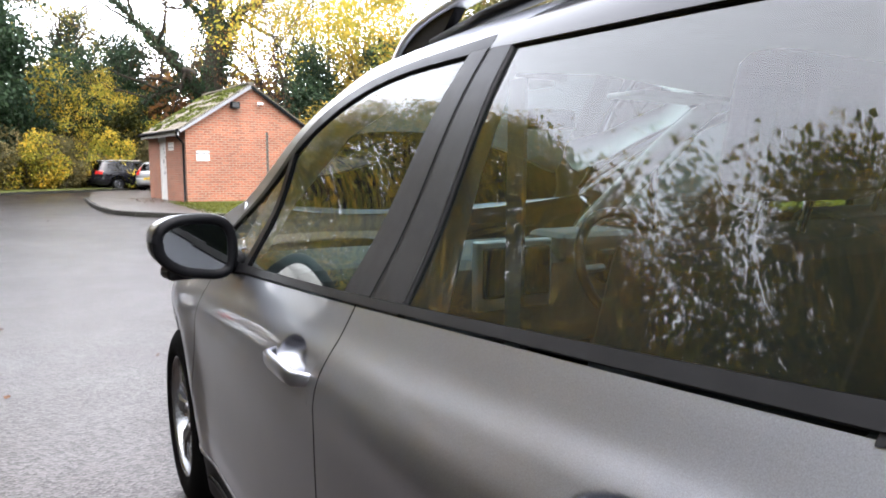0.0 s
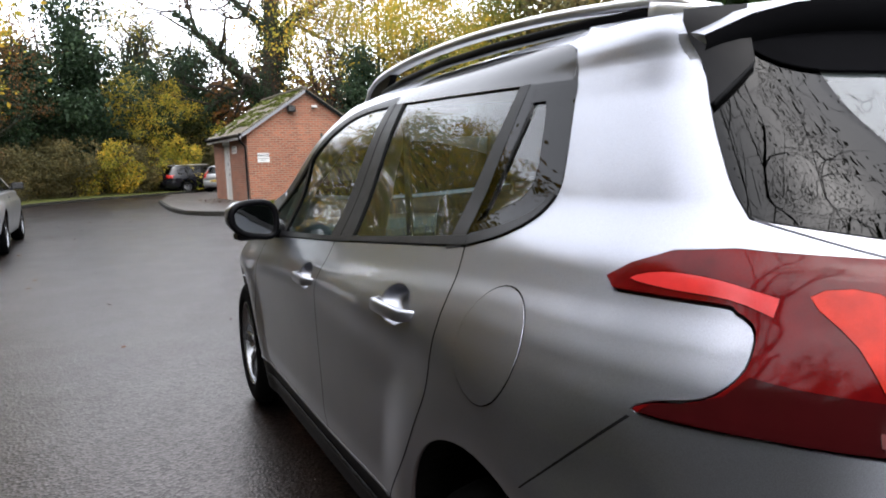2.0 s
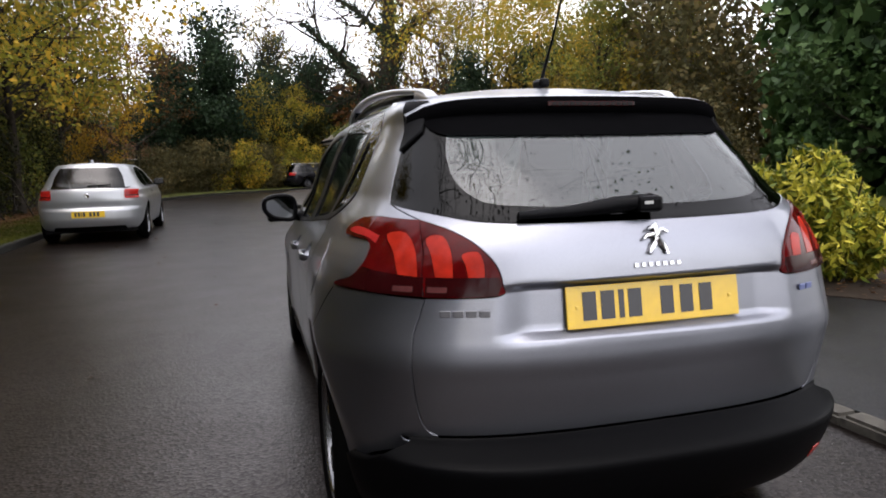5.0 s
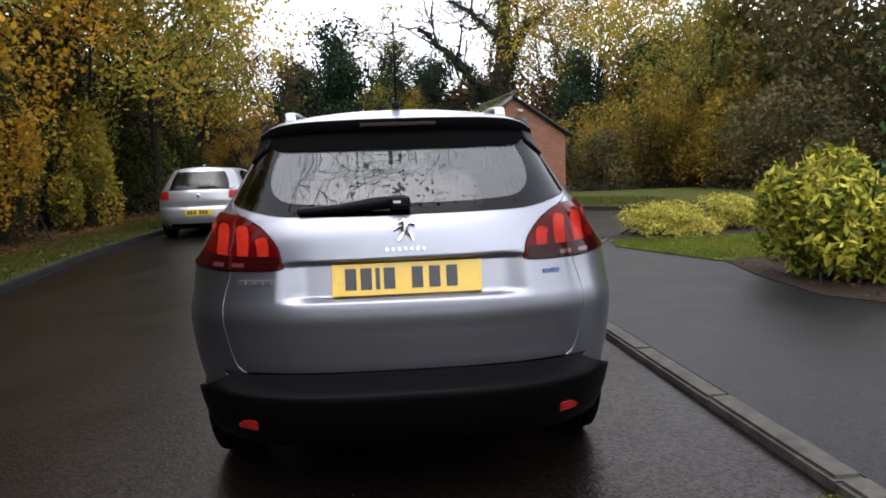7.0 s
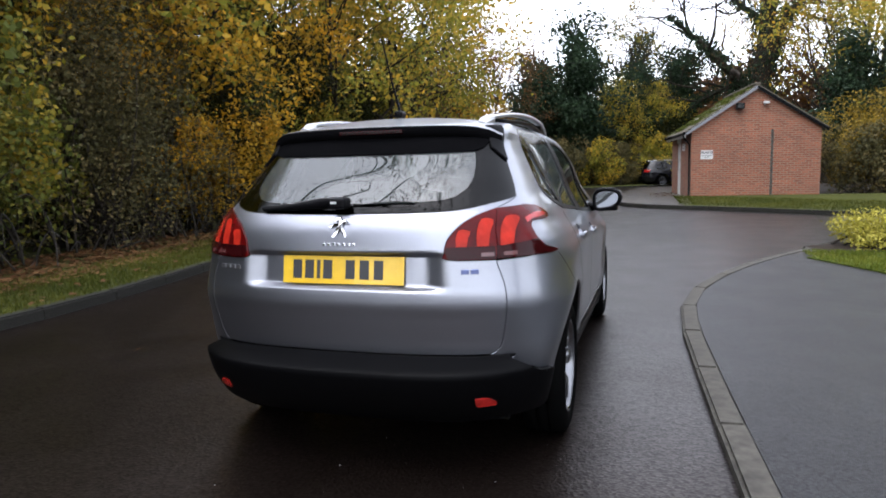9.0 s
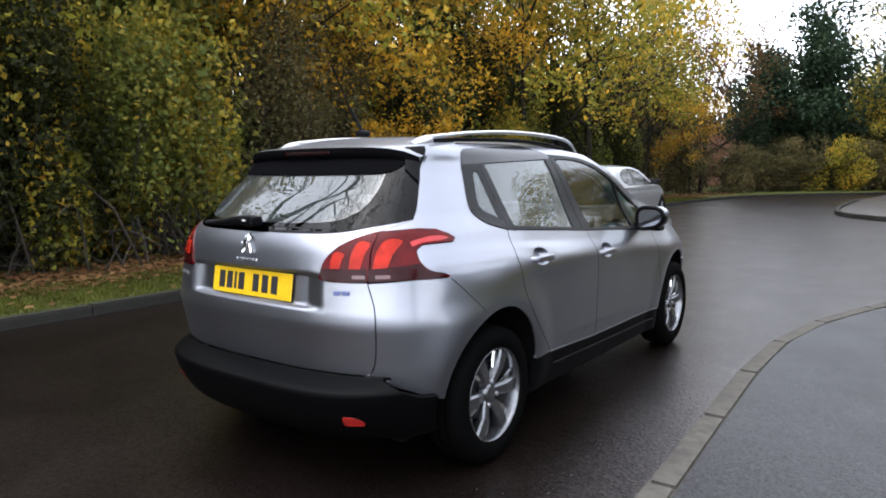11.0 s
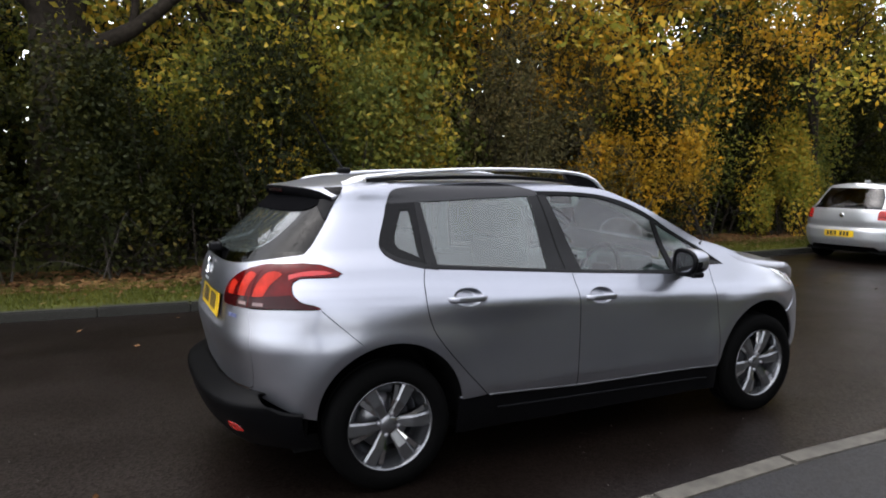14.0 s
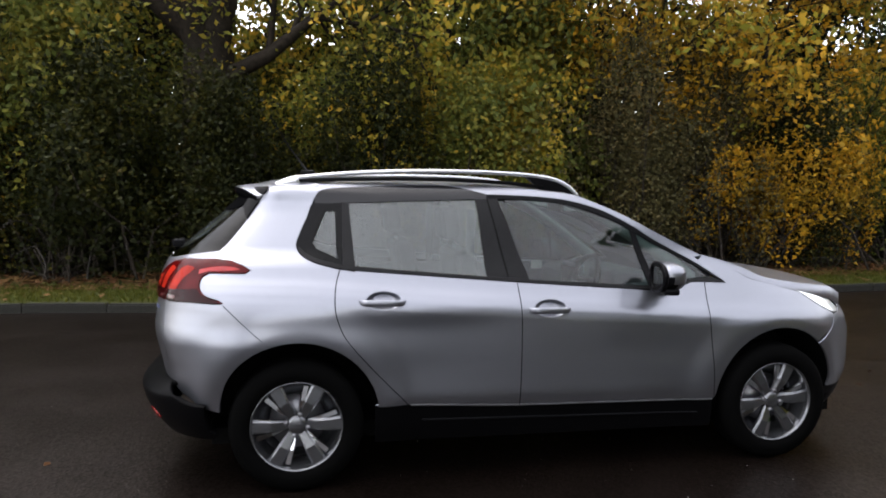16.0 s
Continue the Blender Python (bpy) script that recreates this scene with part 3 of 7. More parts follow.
def make_tree(seed, height, trunk_r, leaves, size, material, label, clear=0.25, spread=0.75, ivy=0, kids=3, depth=3, fill=0.5, lean=(0, 0), name="tree", category="tree", stems=1, droop=0.35, ivy_from=0.07, ivy_out=0.36):
    """A tapered trunk with limbs, and a crown of single leaves round the twigs."""
    r = np.random.default_rng(seed)
    t = thing(name, label, category)
    out, tips, trunk_pts = [], [], []
    for s in range(stems):
        d = np.array([lean[0] + r.normal() * 0.05 * stems, lean[1] + r.normal() * 0.05 * stems, 1.0])
        base = np.array([r.normal() * 0.15 * (stems > 1), r.normal() * 0.15 * (stems > 1), -0.15])
        pts, rad = [base.copy()], [trunk_r * 1.25]
        p, n = base.copy(), 9
        for i in range(n):
            d = d + np.r_[r.normal(size=2) * 0.06, 0]
            d /= np.linalg.norm(d)
            p = p + d * height * 0.78 / n
            pts.append(p.copy())
            rad.append(trunk_r * (1 - 0.8 * (i + 1) / n))
        out.append((pts, rad))
        trunk_pts += pts
        for i in range(1, n + 1):
            f = i / n
            if f < clear:
                continue
            for k in range(2 if f < 0.9 else 3):
                a = r.uniform(0, 2 * math.pi)
                nd = np.array([math.cos(a) * spread, math.sin(a) * spread, 0.35 + 0.5 * f])
                ln = height * 0.36 * (1.05 - 0.55 * f) * r.uniform(0.7, 1.2)
                limbs(r, pts[i], nd / np.linalg.norm(nd), ln, rad[i] * 0.55, depth - 1, out, tips, 0.6, 0.08, kids)
    bm = bmesh.new()
    for pts, rad in out:
        if rad[0] > 0.004:
            tube(bm, pts, [max(x, 0.004) for x in rad], 6 if rad[0] > 0.05 else 3, False)
    part("trunk", bm, BARK, t)
    tp = np.array(tips)
    i = r.integers(0, len(tp), leaves)
    u = r.uniform(0, 1, leaves)[:, None]
    c = tp[i, 0] * (1 - u) + tp[i, 2] * u + r.normal(size=(leaves, 3)) * fill * (0.35 + 0.65 * r.uniform(size=(leaves, 1)))
    c[:, 2] = np.maximum(c[:, 2], 0.1)
    ob = new("crown", quads_mesh("crown", leaf_quads(r, c, size, droop), material))
    ob.parent = t
    if ivy:
        seg = [(p, q) for pts, rad in out if rad[0] > ivy_from for p, q in zip(pts, pts[1:])]
        ta, tb = np.array([p for p, q in seg]), np.array([q for p, q in seg])
        k = r.integers(0, len(seg), ivy)
        u = r.uniform(0, 1, ivy)[:, None]
        ang = r.uniform(0, 2 * math.pi, ivy)
        rr = trunk_r * 0.7 + np.abs(r.normal(size=ivy)) * ivy_out
        c = ta[k] * (1 - u) + tb[k] * u + np.c_[np.cos(ang) * rr, np.sin(ang) * rr, r.normal(size=ivy) * 0.15]
        ob = new("ivy", quads_mesh("ivy", leaf_quads(r, c, size * 0.95, 0.6), CONIFER))
        ob.parent = t
        ob["label"] = "dark ivy on the trunk"
    return t


def make_shrub(seed, rx, ry, height, leaves, size, material, label, name="shrub", lumps=16, stems=14, low=0.0, slim=0.6, category="shrub", shell=0.75, bare_foot=0.0):
    """Many thin stems from the ground and leaves in uneven lumps, with gaps."""
    r = np.random.default_rng(seed)
    t = thing(name, label, category)
    cs = np.c_[r.normal(size=(lumps, 2)) * 0.42, r.uniform(low + 0.12, 0.95, lumps)]
    cs[:, :2] *= (1.15 - 0.45 * cs[:, 2:3])
    rad = r.uniform(0.22, 0.42, lumps)
    i = r.integers(0, lumps, leaves)
    v = r.normal(size=(leaves, 3))
    v /= np.linalg.norm(v, axis=1)[:, None]
    rr = rad[i] * (shell + (1 - shell) * r.uniform(size=leaves) ** 0.5 + r.normal(size=leaves) * 0.10)
    c = cs[i] + v * rr[:, None]
    c *= np.array([rx, ry, height])
    keep = (c[:, 2] > 0.03) & (r.uniform(size=leaves) < 0.42 + 0.58 * np.clip((c[:, 2] - 0.15 * bare_foot) / max(bare_foot, 0.01), 0, 1) ** 1.3)
    c, v = c[keep], v[keep]
    ob = new("crown", quads_mesh("crown", leaf_quads(r, c, size, 0.35, slim, facing=v), material))
    ob.parent = t
    bm = bmesh.new()
    for k in range(stems):
        e = cs[k % lumps] * np.array([rx, ry, height]) + r.normal(size=3) * 0.12
        b = np.array([r.normal() * 0.3 * rx, r.normal() * 0.3 * ry, -0.05])
        m1 = b + (e - b) * 0.4 + r.normal(size=3) * 0.12
        m2 = b + (e - b) * 0.75 + r.normal(size=3) * 0.12
        tube(bm, [b, m1, m2, e], [0.022, 0.017, 0.011, 0.005], 4, False)
        for w in range(3 if bare_foot else 0):
            q0 = b + (m1 - b) * r.uniform(0.3, 1.0)
            q2 = q0 + r.normal(size=3) * 0.38 + np.array([0, 0, 0.25])
            tube(bm, [q0, (q0 + q2) / 2 + r.normal(size=3) * 0.06, q2], [0.008, 0.006, 0.003], 3, False)
    part("stem", bm, STEM, t)["kind"] = "stuff"
    return t


def plant(ob, spots, group=""):
    """Sets the first spot's pose on the thing itself, and copies of it at the rest."""
    for k, (x, y, z, rz, s) in enumerate(spots):
        m = pose(x, y, z, 0, 0, rz)
        if k == 0:
            c = ob
            ob.matrix_basis = m
        else:
            ob_scale = ob.scale.copy()
            ob.scale = (1, 1, 1)
            c = copy_thing(ob, m)
            ob.scale = ob_scale
        c.scale = (s, s, s * (0.93 + 0.14 * ((k * 37) % 10) / 10))
        if group:
            c["group"] = group


HEDGE = "hedge behind the verge"
ivy_bush = make_shrub(11, 1.5, 1.3, 3.2, 18000, 0.080, IVY, "tall dense dark ivy-covered hedge bush", "hedge_bush", 30, 30, bare_foot=0.9)
mix_bush = make_shrub(12, 1.5, 1.3, 3.6, 12500, 0.096, GREEN_MIX, "tall tangled green hedge bush turning yellow", "hedge_bush", 28, 30, bare_foot=0.9)
olive_bush = make_shrub(13, 1.6, 1.4, 3.7, 20000, 0.060, OLIVE, "tall dull olive hedge bush with fine leaves", "hedge_bush", 26, 46, bare_foot=0.9)
amber_bush = make_shrub(14, 1.5, 1.2, 2.6, 5200, 0.105, AMBER, "amber-leaved young hedge maple", "hedge_bush", 13, 22, low=0.22, bare_foot=0.6)
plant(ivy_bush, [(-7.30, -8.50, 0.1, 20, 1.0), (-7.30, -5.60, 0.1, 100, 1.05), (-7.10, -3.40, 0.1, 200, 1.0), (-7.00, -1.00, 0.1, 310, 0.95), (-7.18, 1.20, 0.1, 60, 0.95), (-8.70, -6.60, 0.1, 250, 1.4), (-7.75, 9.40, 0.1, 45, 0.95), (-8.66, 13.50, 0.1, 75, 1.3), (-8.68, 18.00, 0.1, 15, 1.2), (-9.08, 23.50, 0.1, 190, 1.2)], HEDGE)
plant(mix_bush, [(-7.60, -12.00, 0.1, 10, 1.1), (-8.50, 0.60, 0.1, 140, 0.85), (-8.20, -4.30, 0.1, 80, 1.2), (-7.15, 2.90, 0.1, 220, 0.85), (-8.23, 3.90, 0.1, 170, 1.25), (-8.30, 11.20, 0.1, 260, 0.95), (-8.42, 15.60, 0.1, 20, 1.0), (-8.73, 20.60, 0.1, 130, 1.1), (-9.2, 26.40, 0.1, 300, 0.8)], HEDGE)
plant(olive_bush, [(-7.55, 5.60, 0.1, 0, 1.0), (-7.86, 7.60, 0.1, 120, 1.05), (-9.44, 9.00, 0.1, 240, 1.2)], HEDGE)
plant(amber_bush, [(-7.25, 8.40, 0.1, 60, 0.82), (-7.35, 9.9, 0.1, 100, 0.75)], HEDGE)

maple = make_tree(21, 8.5, 0.13, 9800, 0.121, YELLOW_GREEN, "young maple with yellow-green autumn leaves", 0.15, 0.7, 0, 3, 3, 0.38)
plant(maple, [(-8.55, 2.60, 0.1, 0, 1.0), (-9.5, 7.2, 0.1, 75, 1.3), (-12.4, -0.6, 0.1, 215, 1.1), (-7.7, 15.3, 0.1, 30, 1.2), (-7.6, 19.6, 0.1, 110, 1.25), (-8.79, 5.90, 0.1, 140, 0.9), (-9.29, 17.50, 0.1, 250, 1.25), (-8.39, 22.50, 0.1, 60, 1.2), (-1.20, 40.00, 0.1, 200, 0.72), (1.40, 42.00, 0.1, 20, 0.78), (13.30, 29.50, 0.1, 300, 1.25), (-12.30, -3.20, 0.1, 300, 1.1)])
amber = make_tree(22, 8.2, 0.12, 9800, 0.117, AMBER, "maple with thick amber autumn leaves", 0.12, 0.65, 0, 3, 3, 0.38)
plant(amber, [(-8.83, 9.40, 0.1, 0, 1.0), (-9.29, 11.40, 0.1, 120, 0.95), (-7.16, 30.20, 0.1, 200, 0.6), (16.30, 32.00, 0.1, 50, 1.15), (-11.18, 6.50, 0.1, 10, 1.15)])
mixed = make_tree(23, 9.5, 0.16, 9500, 0.13, GREEN_MIX, "broad green tree with leaves beginning to turn", 0.2, 0.75, 700, 3, 3, 0.45)
plant(mixed, [(-9.90, -6.00, 0.1, 0, 1.0), (-9.9, 4.1, 0.1, 130, 1.2), (-10.28, 1.00, 0.1, 80, 1.05), (-10.24, 14.50, 0.1, 160, 1.1), (-10.43, 20.50, 0.1, 240, 1.2), (-9.81, 27.00, 0.1, 40, 1.15), (13.00, 24.50, 0.1, 300, 1.0), (18.80, 25.00, 0.1, 100, 1.15), (22.00, 20.00, 0.1, 20, 1.1), (-9.80, -10.50, 0.1, 190, 1.1)])
russet = make_tree(24, 10, 0.14, 5200, 0.12, RUSSET, "thinning tree with russet brown leaves", 0.3, 0.6, 0, 3, 3, 0.5)
plant(russet, [(-7.20, 32.00, 0.1, 0, 0.8), (-8.9, 28.5, 0.1, 60, 0.75), (-9.4, 31.0, 0.1, 160, 0.9), (-4.70, 39.50, 0.1, 120, 0.7), (11.30, 41.50, 0.1, 220, 1.2), (19.80, 35.50, 0.1, 30, 1.2), (-9.6, 34.50, 0.1, 75, 1.05)])
ivied = make_tree(25, 19, 0.52, 1200, 0.11, OLIVE, "tall nearly bare tree with an ivy-clad trunk", 0.44, 1.0, 34000, 3, 4, 0.5, (0.05, 0.0), ivy_from=0.2, ivy_out=0.5)
plant(ivied, [(-1.6, 45.5, 0.1, 20, 0.8)])
giant = thing("tree", "huge old tree with thick ivy and bare crooked limbs", "tree", at=pose(7.5, 41.0, 0.1))
grng = np.random.default_rng(41)
giant_wood, giant_tips = [([(0, 0, -0.2), (-0.1, 0, 3.0), (-0.1, 0.1, 5.5), (0.15, 0.1, 8.0), (0.25, 0.1, 11.0), (0.3, 0.1, 15.0)], [0.85, 0.70, 0.62, 0.50, 0.40, 0.25])], []
for start, way, ln, rad, kids in (((-0.3, 0, 5.0), (-0.9, 0.1, 0.95), 5.0, 0.36, 3), ((-0.3, 0, 5.6), (-1.0, 0.0, 0.30), 4.2, 0.20, 3), ((-1.9, 0, 7.2), (-1.0, 0.2, 0.55), 4.6, 0.22, 4), ((0.1, 0, 6.4), (0.55, 0.1, 1.0), 5.0, 0.26, 3), ((0.2, 0.1, 8.5), (1.0, -0.1, 0.7), 4.5, 0.20, 4), ((0.2, 0.1, 9.0), (-0.7, 0.1, 1.0), 5.0, 0.22, 4), ((0.3, 0.1, 12.0), (0.4, 0.0, 1.0), 4.0, 0.18, 4), ((0.3, 0.1, 12.5), (-0.6, 0.0, 1.0), 4.0, 0.18, 4)):
    way = np.array(way) / np.linalg.norm(way)
    limbs(grng, start, way, ln, rad, 3, giant_wood, giant_tips, 0.7, 0.05, kids, 0.16)
bm = bmesh.new()
for pts, rad in giant_wood:
    tube(bm, pts, [max(x, 0.012) for x in rad], 9 if rad[0] > 0.15 else 4, False)
part("trunk", bm, BARK, giant)
clad = [(p, q, a) for pts, rad in giant_wood if rad[0] > 0.19 for p, q, a in zip(pts, pts[1:], rad)]
share = np.array([np.linalg.norm(np.subtract(q, p)) * (a + 0.15) for p, q, a in clad])
i = grng.choice(len(clad), 15000, p=share / share.sum())
u = grng.uniform(0, 1, (15000, 1))
ca, cb = np.array([clad[k][0] for k in i]), np.array([clad[k][1] for k in i])
thick = np.array([clad[k][2] for k in i])[:, None]
part_ob = new("ivy", quads_mesh("ivy", leaf_quads(grng, ca * (1 - u) + cb * u + grng.normal(size=(15000, 3)) * (0.10 + 0.75 * thick), 0.17, 0.6), CONIFER))
part_ob.parent = giant
part_ob["label"] = "thick dark ivy on the trunk"
tp = np.array(giant_tips)
i = grng.integers(0, len(tp), 900)
u = grng.uniform(0, 1, (900, 1))
part_ob = new("crown", quads_mesh("crown", leaf_quads(grng, tp[i, 0] * (1 - u) + tp[i, 2] * u + grng.normal(size=(900, 3)) * 0.25, 0.12, 0.35), OLIVE))
part_ob.parent = giant
conifer = make_tree(26, 9.5, 0.16, 7000, 0.215, CONIFER, "dark column of ivy smothering a tall tree", 0.0, 0.28, 2500, 3, 2, 0.62)
plant(conifer, [(-5.40, 37.00, 0.1, 0, 0.82), (-3.60, 38.00, 0.1, 90, 0.98), (-2.60, 37.6, 0.1, 200, 0.72), (2.70, 43.50, 0.1, 140, 0.85), (0.6, 42.0, 0.1, 20, 0.7), (-4.60, 37.9, 0.1, 250, 0.75)])
thin = make_tree(27, 12.5, 0.12, 3000, 0.14, YELLOW_GREEN, "slender tall tree with sparse yellow leaves", 0.25, 0.5, 0, 3, 3, 0.5)
plant(thin, [(10.9, 35.00, 0.1, 0, 1.15), (11.9, 33.2, 0.1, 160, 1.2), (10.3, 37.5, 0.1, 290, 1.05), (12.00, 37.00, 0.1, 100, 1.2), (14.30, 35.00, 0.1, 210, 1.0), (17.30, 37.50, 0.1, 300, 1.1), (6.80, 45.50, 0.1, 50, 1.1), (-0.20, 46.50, 0.1, 150, 1.05), (21.80, 30.50, 0.1, 10, 1.05)])
dark = make_tree(28, 8.0, 0.18, 20000, 0.21, EVERGREEN, "dense deep-green evergreen tree", 0.0, 0.5, 0, 3, 3, 0.42)
plant(dark, [(17.00, 11.50, 0.1, 100, 1.05), (20.50, 8.50, 0.1, 200, 1.0), (16.4, 7.6, 0.1, 300, 0.95)])
bare = make_tree(29, 13.5, 0.16, 1300, 0.12, RUSSET, "bare grey tree with a haze of fine twigs", 0.2, 0.6, 0, 4, 4, 0.45)
plant(bare, [(-4.5, 46, 0, 0, 1.0), (2.5, 50, 0, 70, 1.05), (8.5, 49, 0, 140, 1.1), (-10, 43, 0, 200, 1.0), (13.5, 45, 0, 250, 1.05), (19, 44, 0, 310, 1.0), (-0.5, 53, 0, 20, 1.1), (24, 36, 0, 100, 1.05), (10.5, 39.0, 0, 50, 1.0), (5.2, 46, 0, 170, 1.1), (-7.5, 41, 0, 280, 0.95)])
back_shrub = make_shrub(15, 1.8, 1.5, 2.4, 5200, 0.12, YELLOW_GREEN, "low yellow-green thicket at the back of the car park", "thicket", 16)
plant(back_shrub, [(-1.60, 36.80, 0.1, 0, 1.0), (1.40, 39.10, 0.1, 90, 1.0)], "thickets")
ochre_shrub = make_shrub(20, 1.9, 1.6, 3.4, 8000, 0.105, OCHRE, "tall dull ochre autumn thicket beyond the grass", "thicket", 18, 20, low=0.12, bare_foot=0.7)
plant(ochre_shrub, [(9.6, 26.1, 0.1, 30, 1.1), (11.0, 24.2, 0.1, 120, 1.25), (8.6, 25.2, 0.1, 200, 0.75), (12.6, 21.4, 0.1, 210, 1.1), (13.6, 23.6, 0.1, 310, 1.3)], "thickets")
under = make_shrub(16, 1.9, 1.5, 2.0, 5200, 0.11, OLIVE, "low brown-green undergrowth of brambles", "thicket", 16)
plant(under, [(-6.00, 32.80, 0.1, 0, 1.0), (-3.90, 35.30, 0.1, 100, 1.0), (-0.20, 38.10, 0.1, 220, 1.0), (4.20, 40.70, 0.1, 10, 1.1), (-7.59, 31.00, 0.1, 140, 1.0), (12.40, 25.30, 0.1, 60, 1.5), (14.20, 19.60, 0.1, 20, 1.5), (15.00, 23.00, 0.1, 300, 1.8), (12.80, 17.60, 0.1, 170, 1.2), (8.40, 24.10, 0.1, 0, 1.0)], "thickets")
laurel = make_shrub(17, 0.56, 0.60, 1.03, 10000, 0.105, LAUREL, "rounded spotted laurel bush with yellow-green leaves", "laurel_bush", 30, 12, 0.0, 0.34, "bush", 0.9)
laurel.matrix_basis = pose(4.25, 2.95, 0.058)
gold = make_shrub(18, 1.05, 0.85, 0.44, 7500, 0.052, EUONYMUS, "low mound of golden variegated euonymus", "golden_shrub", 20, 12, 0.0, 0.5, "bush", 0.85)
plant(gold, [(4.25, 7.15, 0.058, 0, 0.95), (5.85, 8.0, 0.058, 100, 1.0)], "golden shrubs")
plant(copy_thing(conifer, pose(0, 0, 0)), [(-10.55, -5.60, 0.1, 10, 0.8), (-11.55, 4.40, 0.1, 200, 0.75), (-11.35, 12.50, 0.1, 30, 0.85), (-11.65, 17.60, 0.1, 310, 0.9)])
plant(copy_thing(mix_bush, pose(0, 0, 0)), [(-10.9, -1.60, 0.1, 15, 1.2), (-9.55, -6.60, 0.1, 205, 1.35), (-9.65, 1.90, 0.1, 95, 1.2), (-10.2, -4.2, 0.1, 140, 1.35)], HEDGE)
low_maple = make_shrub(19, 1.3, 1.1, 3.3, 9000, 0.10, YELLOW_GREEN, "young maple with large yellow-green leaves in the hedge", "hedge_bush", 16, 14, 0.05, 0.75)
plant(low_maple, [(-7.75, 3.60, 0.1, 0, 1.05), (-7.65, 1.90, 0.1, 130, 1.0), (-8.15, -4.90, 0.1, 230, 0.85), (-7.35, 13.60, 0.1, 60, 0.8)], HEDGE)
plant(copy_thing(conifer, pose(0, 0, 0)), [(9.3, 30.5, 0.1, 10, 0.7), (11.8, 28.0, 0.1, 90, 0.65), (3.6, 45.5, 0.1, 270, 0.9)])
plant(copy_thing(under, pose(0, 0, 0)), [(-5.6, 34.6, 0.1, 50, 0.9), (-3.6, 36.2, 0.1, 150, 1.1), (-0.6, 37.6, 0.1, 250, 1.0), (3.4, 41.6, 0.1, 10, 1.3)], "thickets")
# bramble canes arching out of the hedge foot
canes = bmesh.new()
cr = np.random.default_rng(31)
for b0 in along(LEFT_KERB, 2.0, 3.1, 95, -9, 26):
    a = cr.uniform(0, 2 * math.pi)
    h, reach = cr.uniform(0.15, 1.1), cr.uniform(0.3, 1.6)
    d = np.array([math.cos(a) * reach, math.sin(a) * reach])
    bends = [(0, 0.0), (0.12, 0.45), (0.35, 0.85), (0.65, 1.0), (1.0, cr.uniform(0.4, 0.95))]
    cane = [(b0[0] + d[0] * f + cr.normal() * 0.05, b0[1] + d[1] * f + cr.normal() * 0.05, 0.08 + h * e) for f, e in bends]
    size = cr.uniform(0.5, 1.2)
    line = [[float(np.interp(k / 3, range(5), [q[i] for q in cane])) for i in range(3)] for k in range(13)]
    for sweep_pass in range(2):
        line = [line[0]] + [[(u + 2 * v + w) / 4 for u, v, w in zip(line[k - 1], line[k], line[k + 1])] for k in range(1, 12)] + [line[12]]
    tube(canes, line, [size * (0.013 - 0.0008 * k) for k in range(13)], 4, False)
tagged(part("bramble", canes, plain("dry_cane", (0.022, 0.018, 0.014), 0.85)), "dry pale bramble canes at the hedge foot", "brambles", kind="stuff")
# woods behind the camera and down the side road, which the car's panes mirror
plant(copy_thing(bare, pose(-2, -15, 0)), [(-2.2, -15, 0, 30, 0.95), (13.5, 4.8, 0, 130, 0.95), (16, -8.5, 0, 20, 0.95), (-4.5, -20, 0, 200, 1.1)])
# Two unseen evergreens, added to darken the car's left rear quarter.
plant(copy_thing(dark, pose(-5, -12, 0)), [(-8.6, -10.5, 0, 30, 0.9), (-8.6, -14, 0, 130, 1.0)])
oak = thing("tree", "old oak forking into heavy dark limbs above the hedge", "tree", at=pose(-9.2, -1.8, 0.1))
orng = np.random.default_rng(33)
wood, oak_tips = [([(0, 0, -0.15), (0.02, 0.03, 1.5), (0.0, 0.05, 2.8), (0.02, 0.08, 3.9)], [0.62, 0.52, 0.47, 0.46])], []
for start, way, ln, rad, kids in (((0.0, -0.02, 3.7), (0.05, -0.22, 1.0), 5.5, 0.30, 3), ((0.05, 0.12, 3.7), (0.05, 0.22, 1.0), 5.5, 0.29, 3), ((0.1, 0.15, 3.3), (0.12, 1.0, 0.50), 2.8, 0.17, 3), ((-0.1, -0.1, 4.0), (0.5, -0.8, 0.7), 4.4, 0.20, 3), ((0.2, -0.1, 6.2), (1.0, -0.12, 0.5), 7.5, 0.13, 6), ((0.3, 0.6, 6.8), (1.0, 0.42, 0.55), 8.0, 0.12, 6), ((0.1, 0.2, 8.0), (0.7, 0.1, 1.0), 7.0, 0.15, 5)):
    way = np.array(way) / np.linalg.norm(way)
    limbs(orng, start, way, ln, rad, 3, wood, oak_tips, 0.65, 0.10, kids, 0.10)
bm = bmesh.new()
for pts, rad in wood:
    tube(bm, pts, [max(x, 0.005) for x in rad], 10 if rad[0] > 0.15 else 5 if rad[0] > 0.04 else 3, False)
part("trunk", bm, BARK, oak)
tp = np.array(oak_tips)
i = orng.integers(0, len(tp), 10000)
u = orng.uniform(0, 1, (10000, 1))
part_ob = new("crown", quads_mesh("crown", leaf_quads(orng, tp[i, 0] * (1 - u) + tp[i, 2] * u + orng.normal(size=(10000, 3)) * 0.3, 0.12, 0.35), OAK_LEAF))
part_ob.parent = oak
plant(copy_thing(ivied, pose(13, 0, 0)), [(13.5, -5.5, 0, 40, 0.62)])


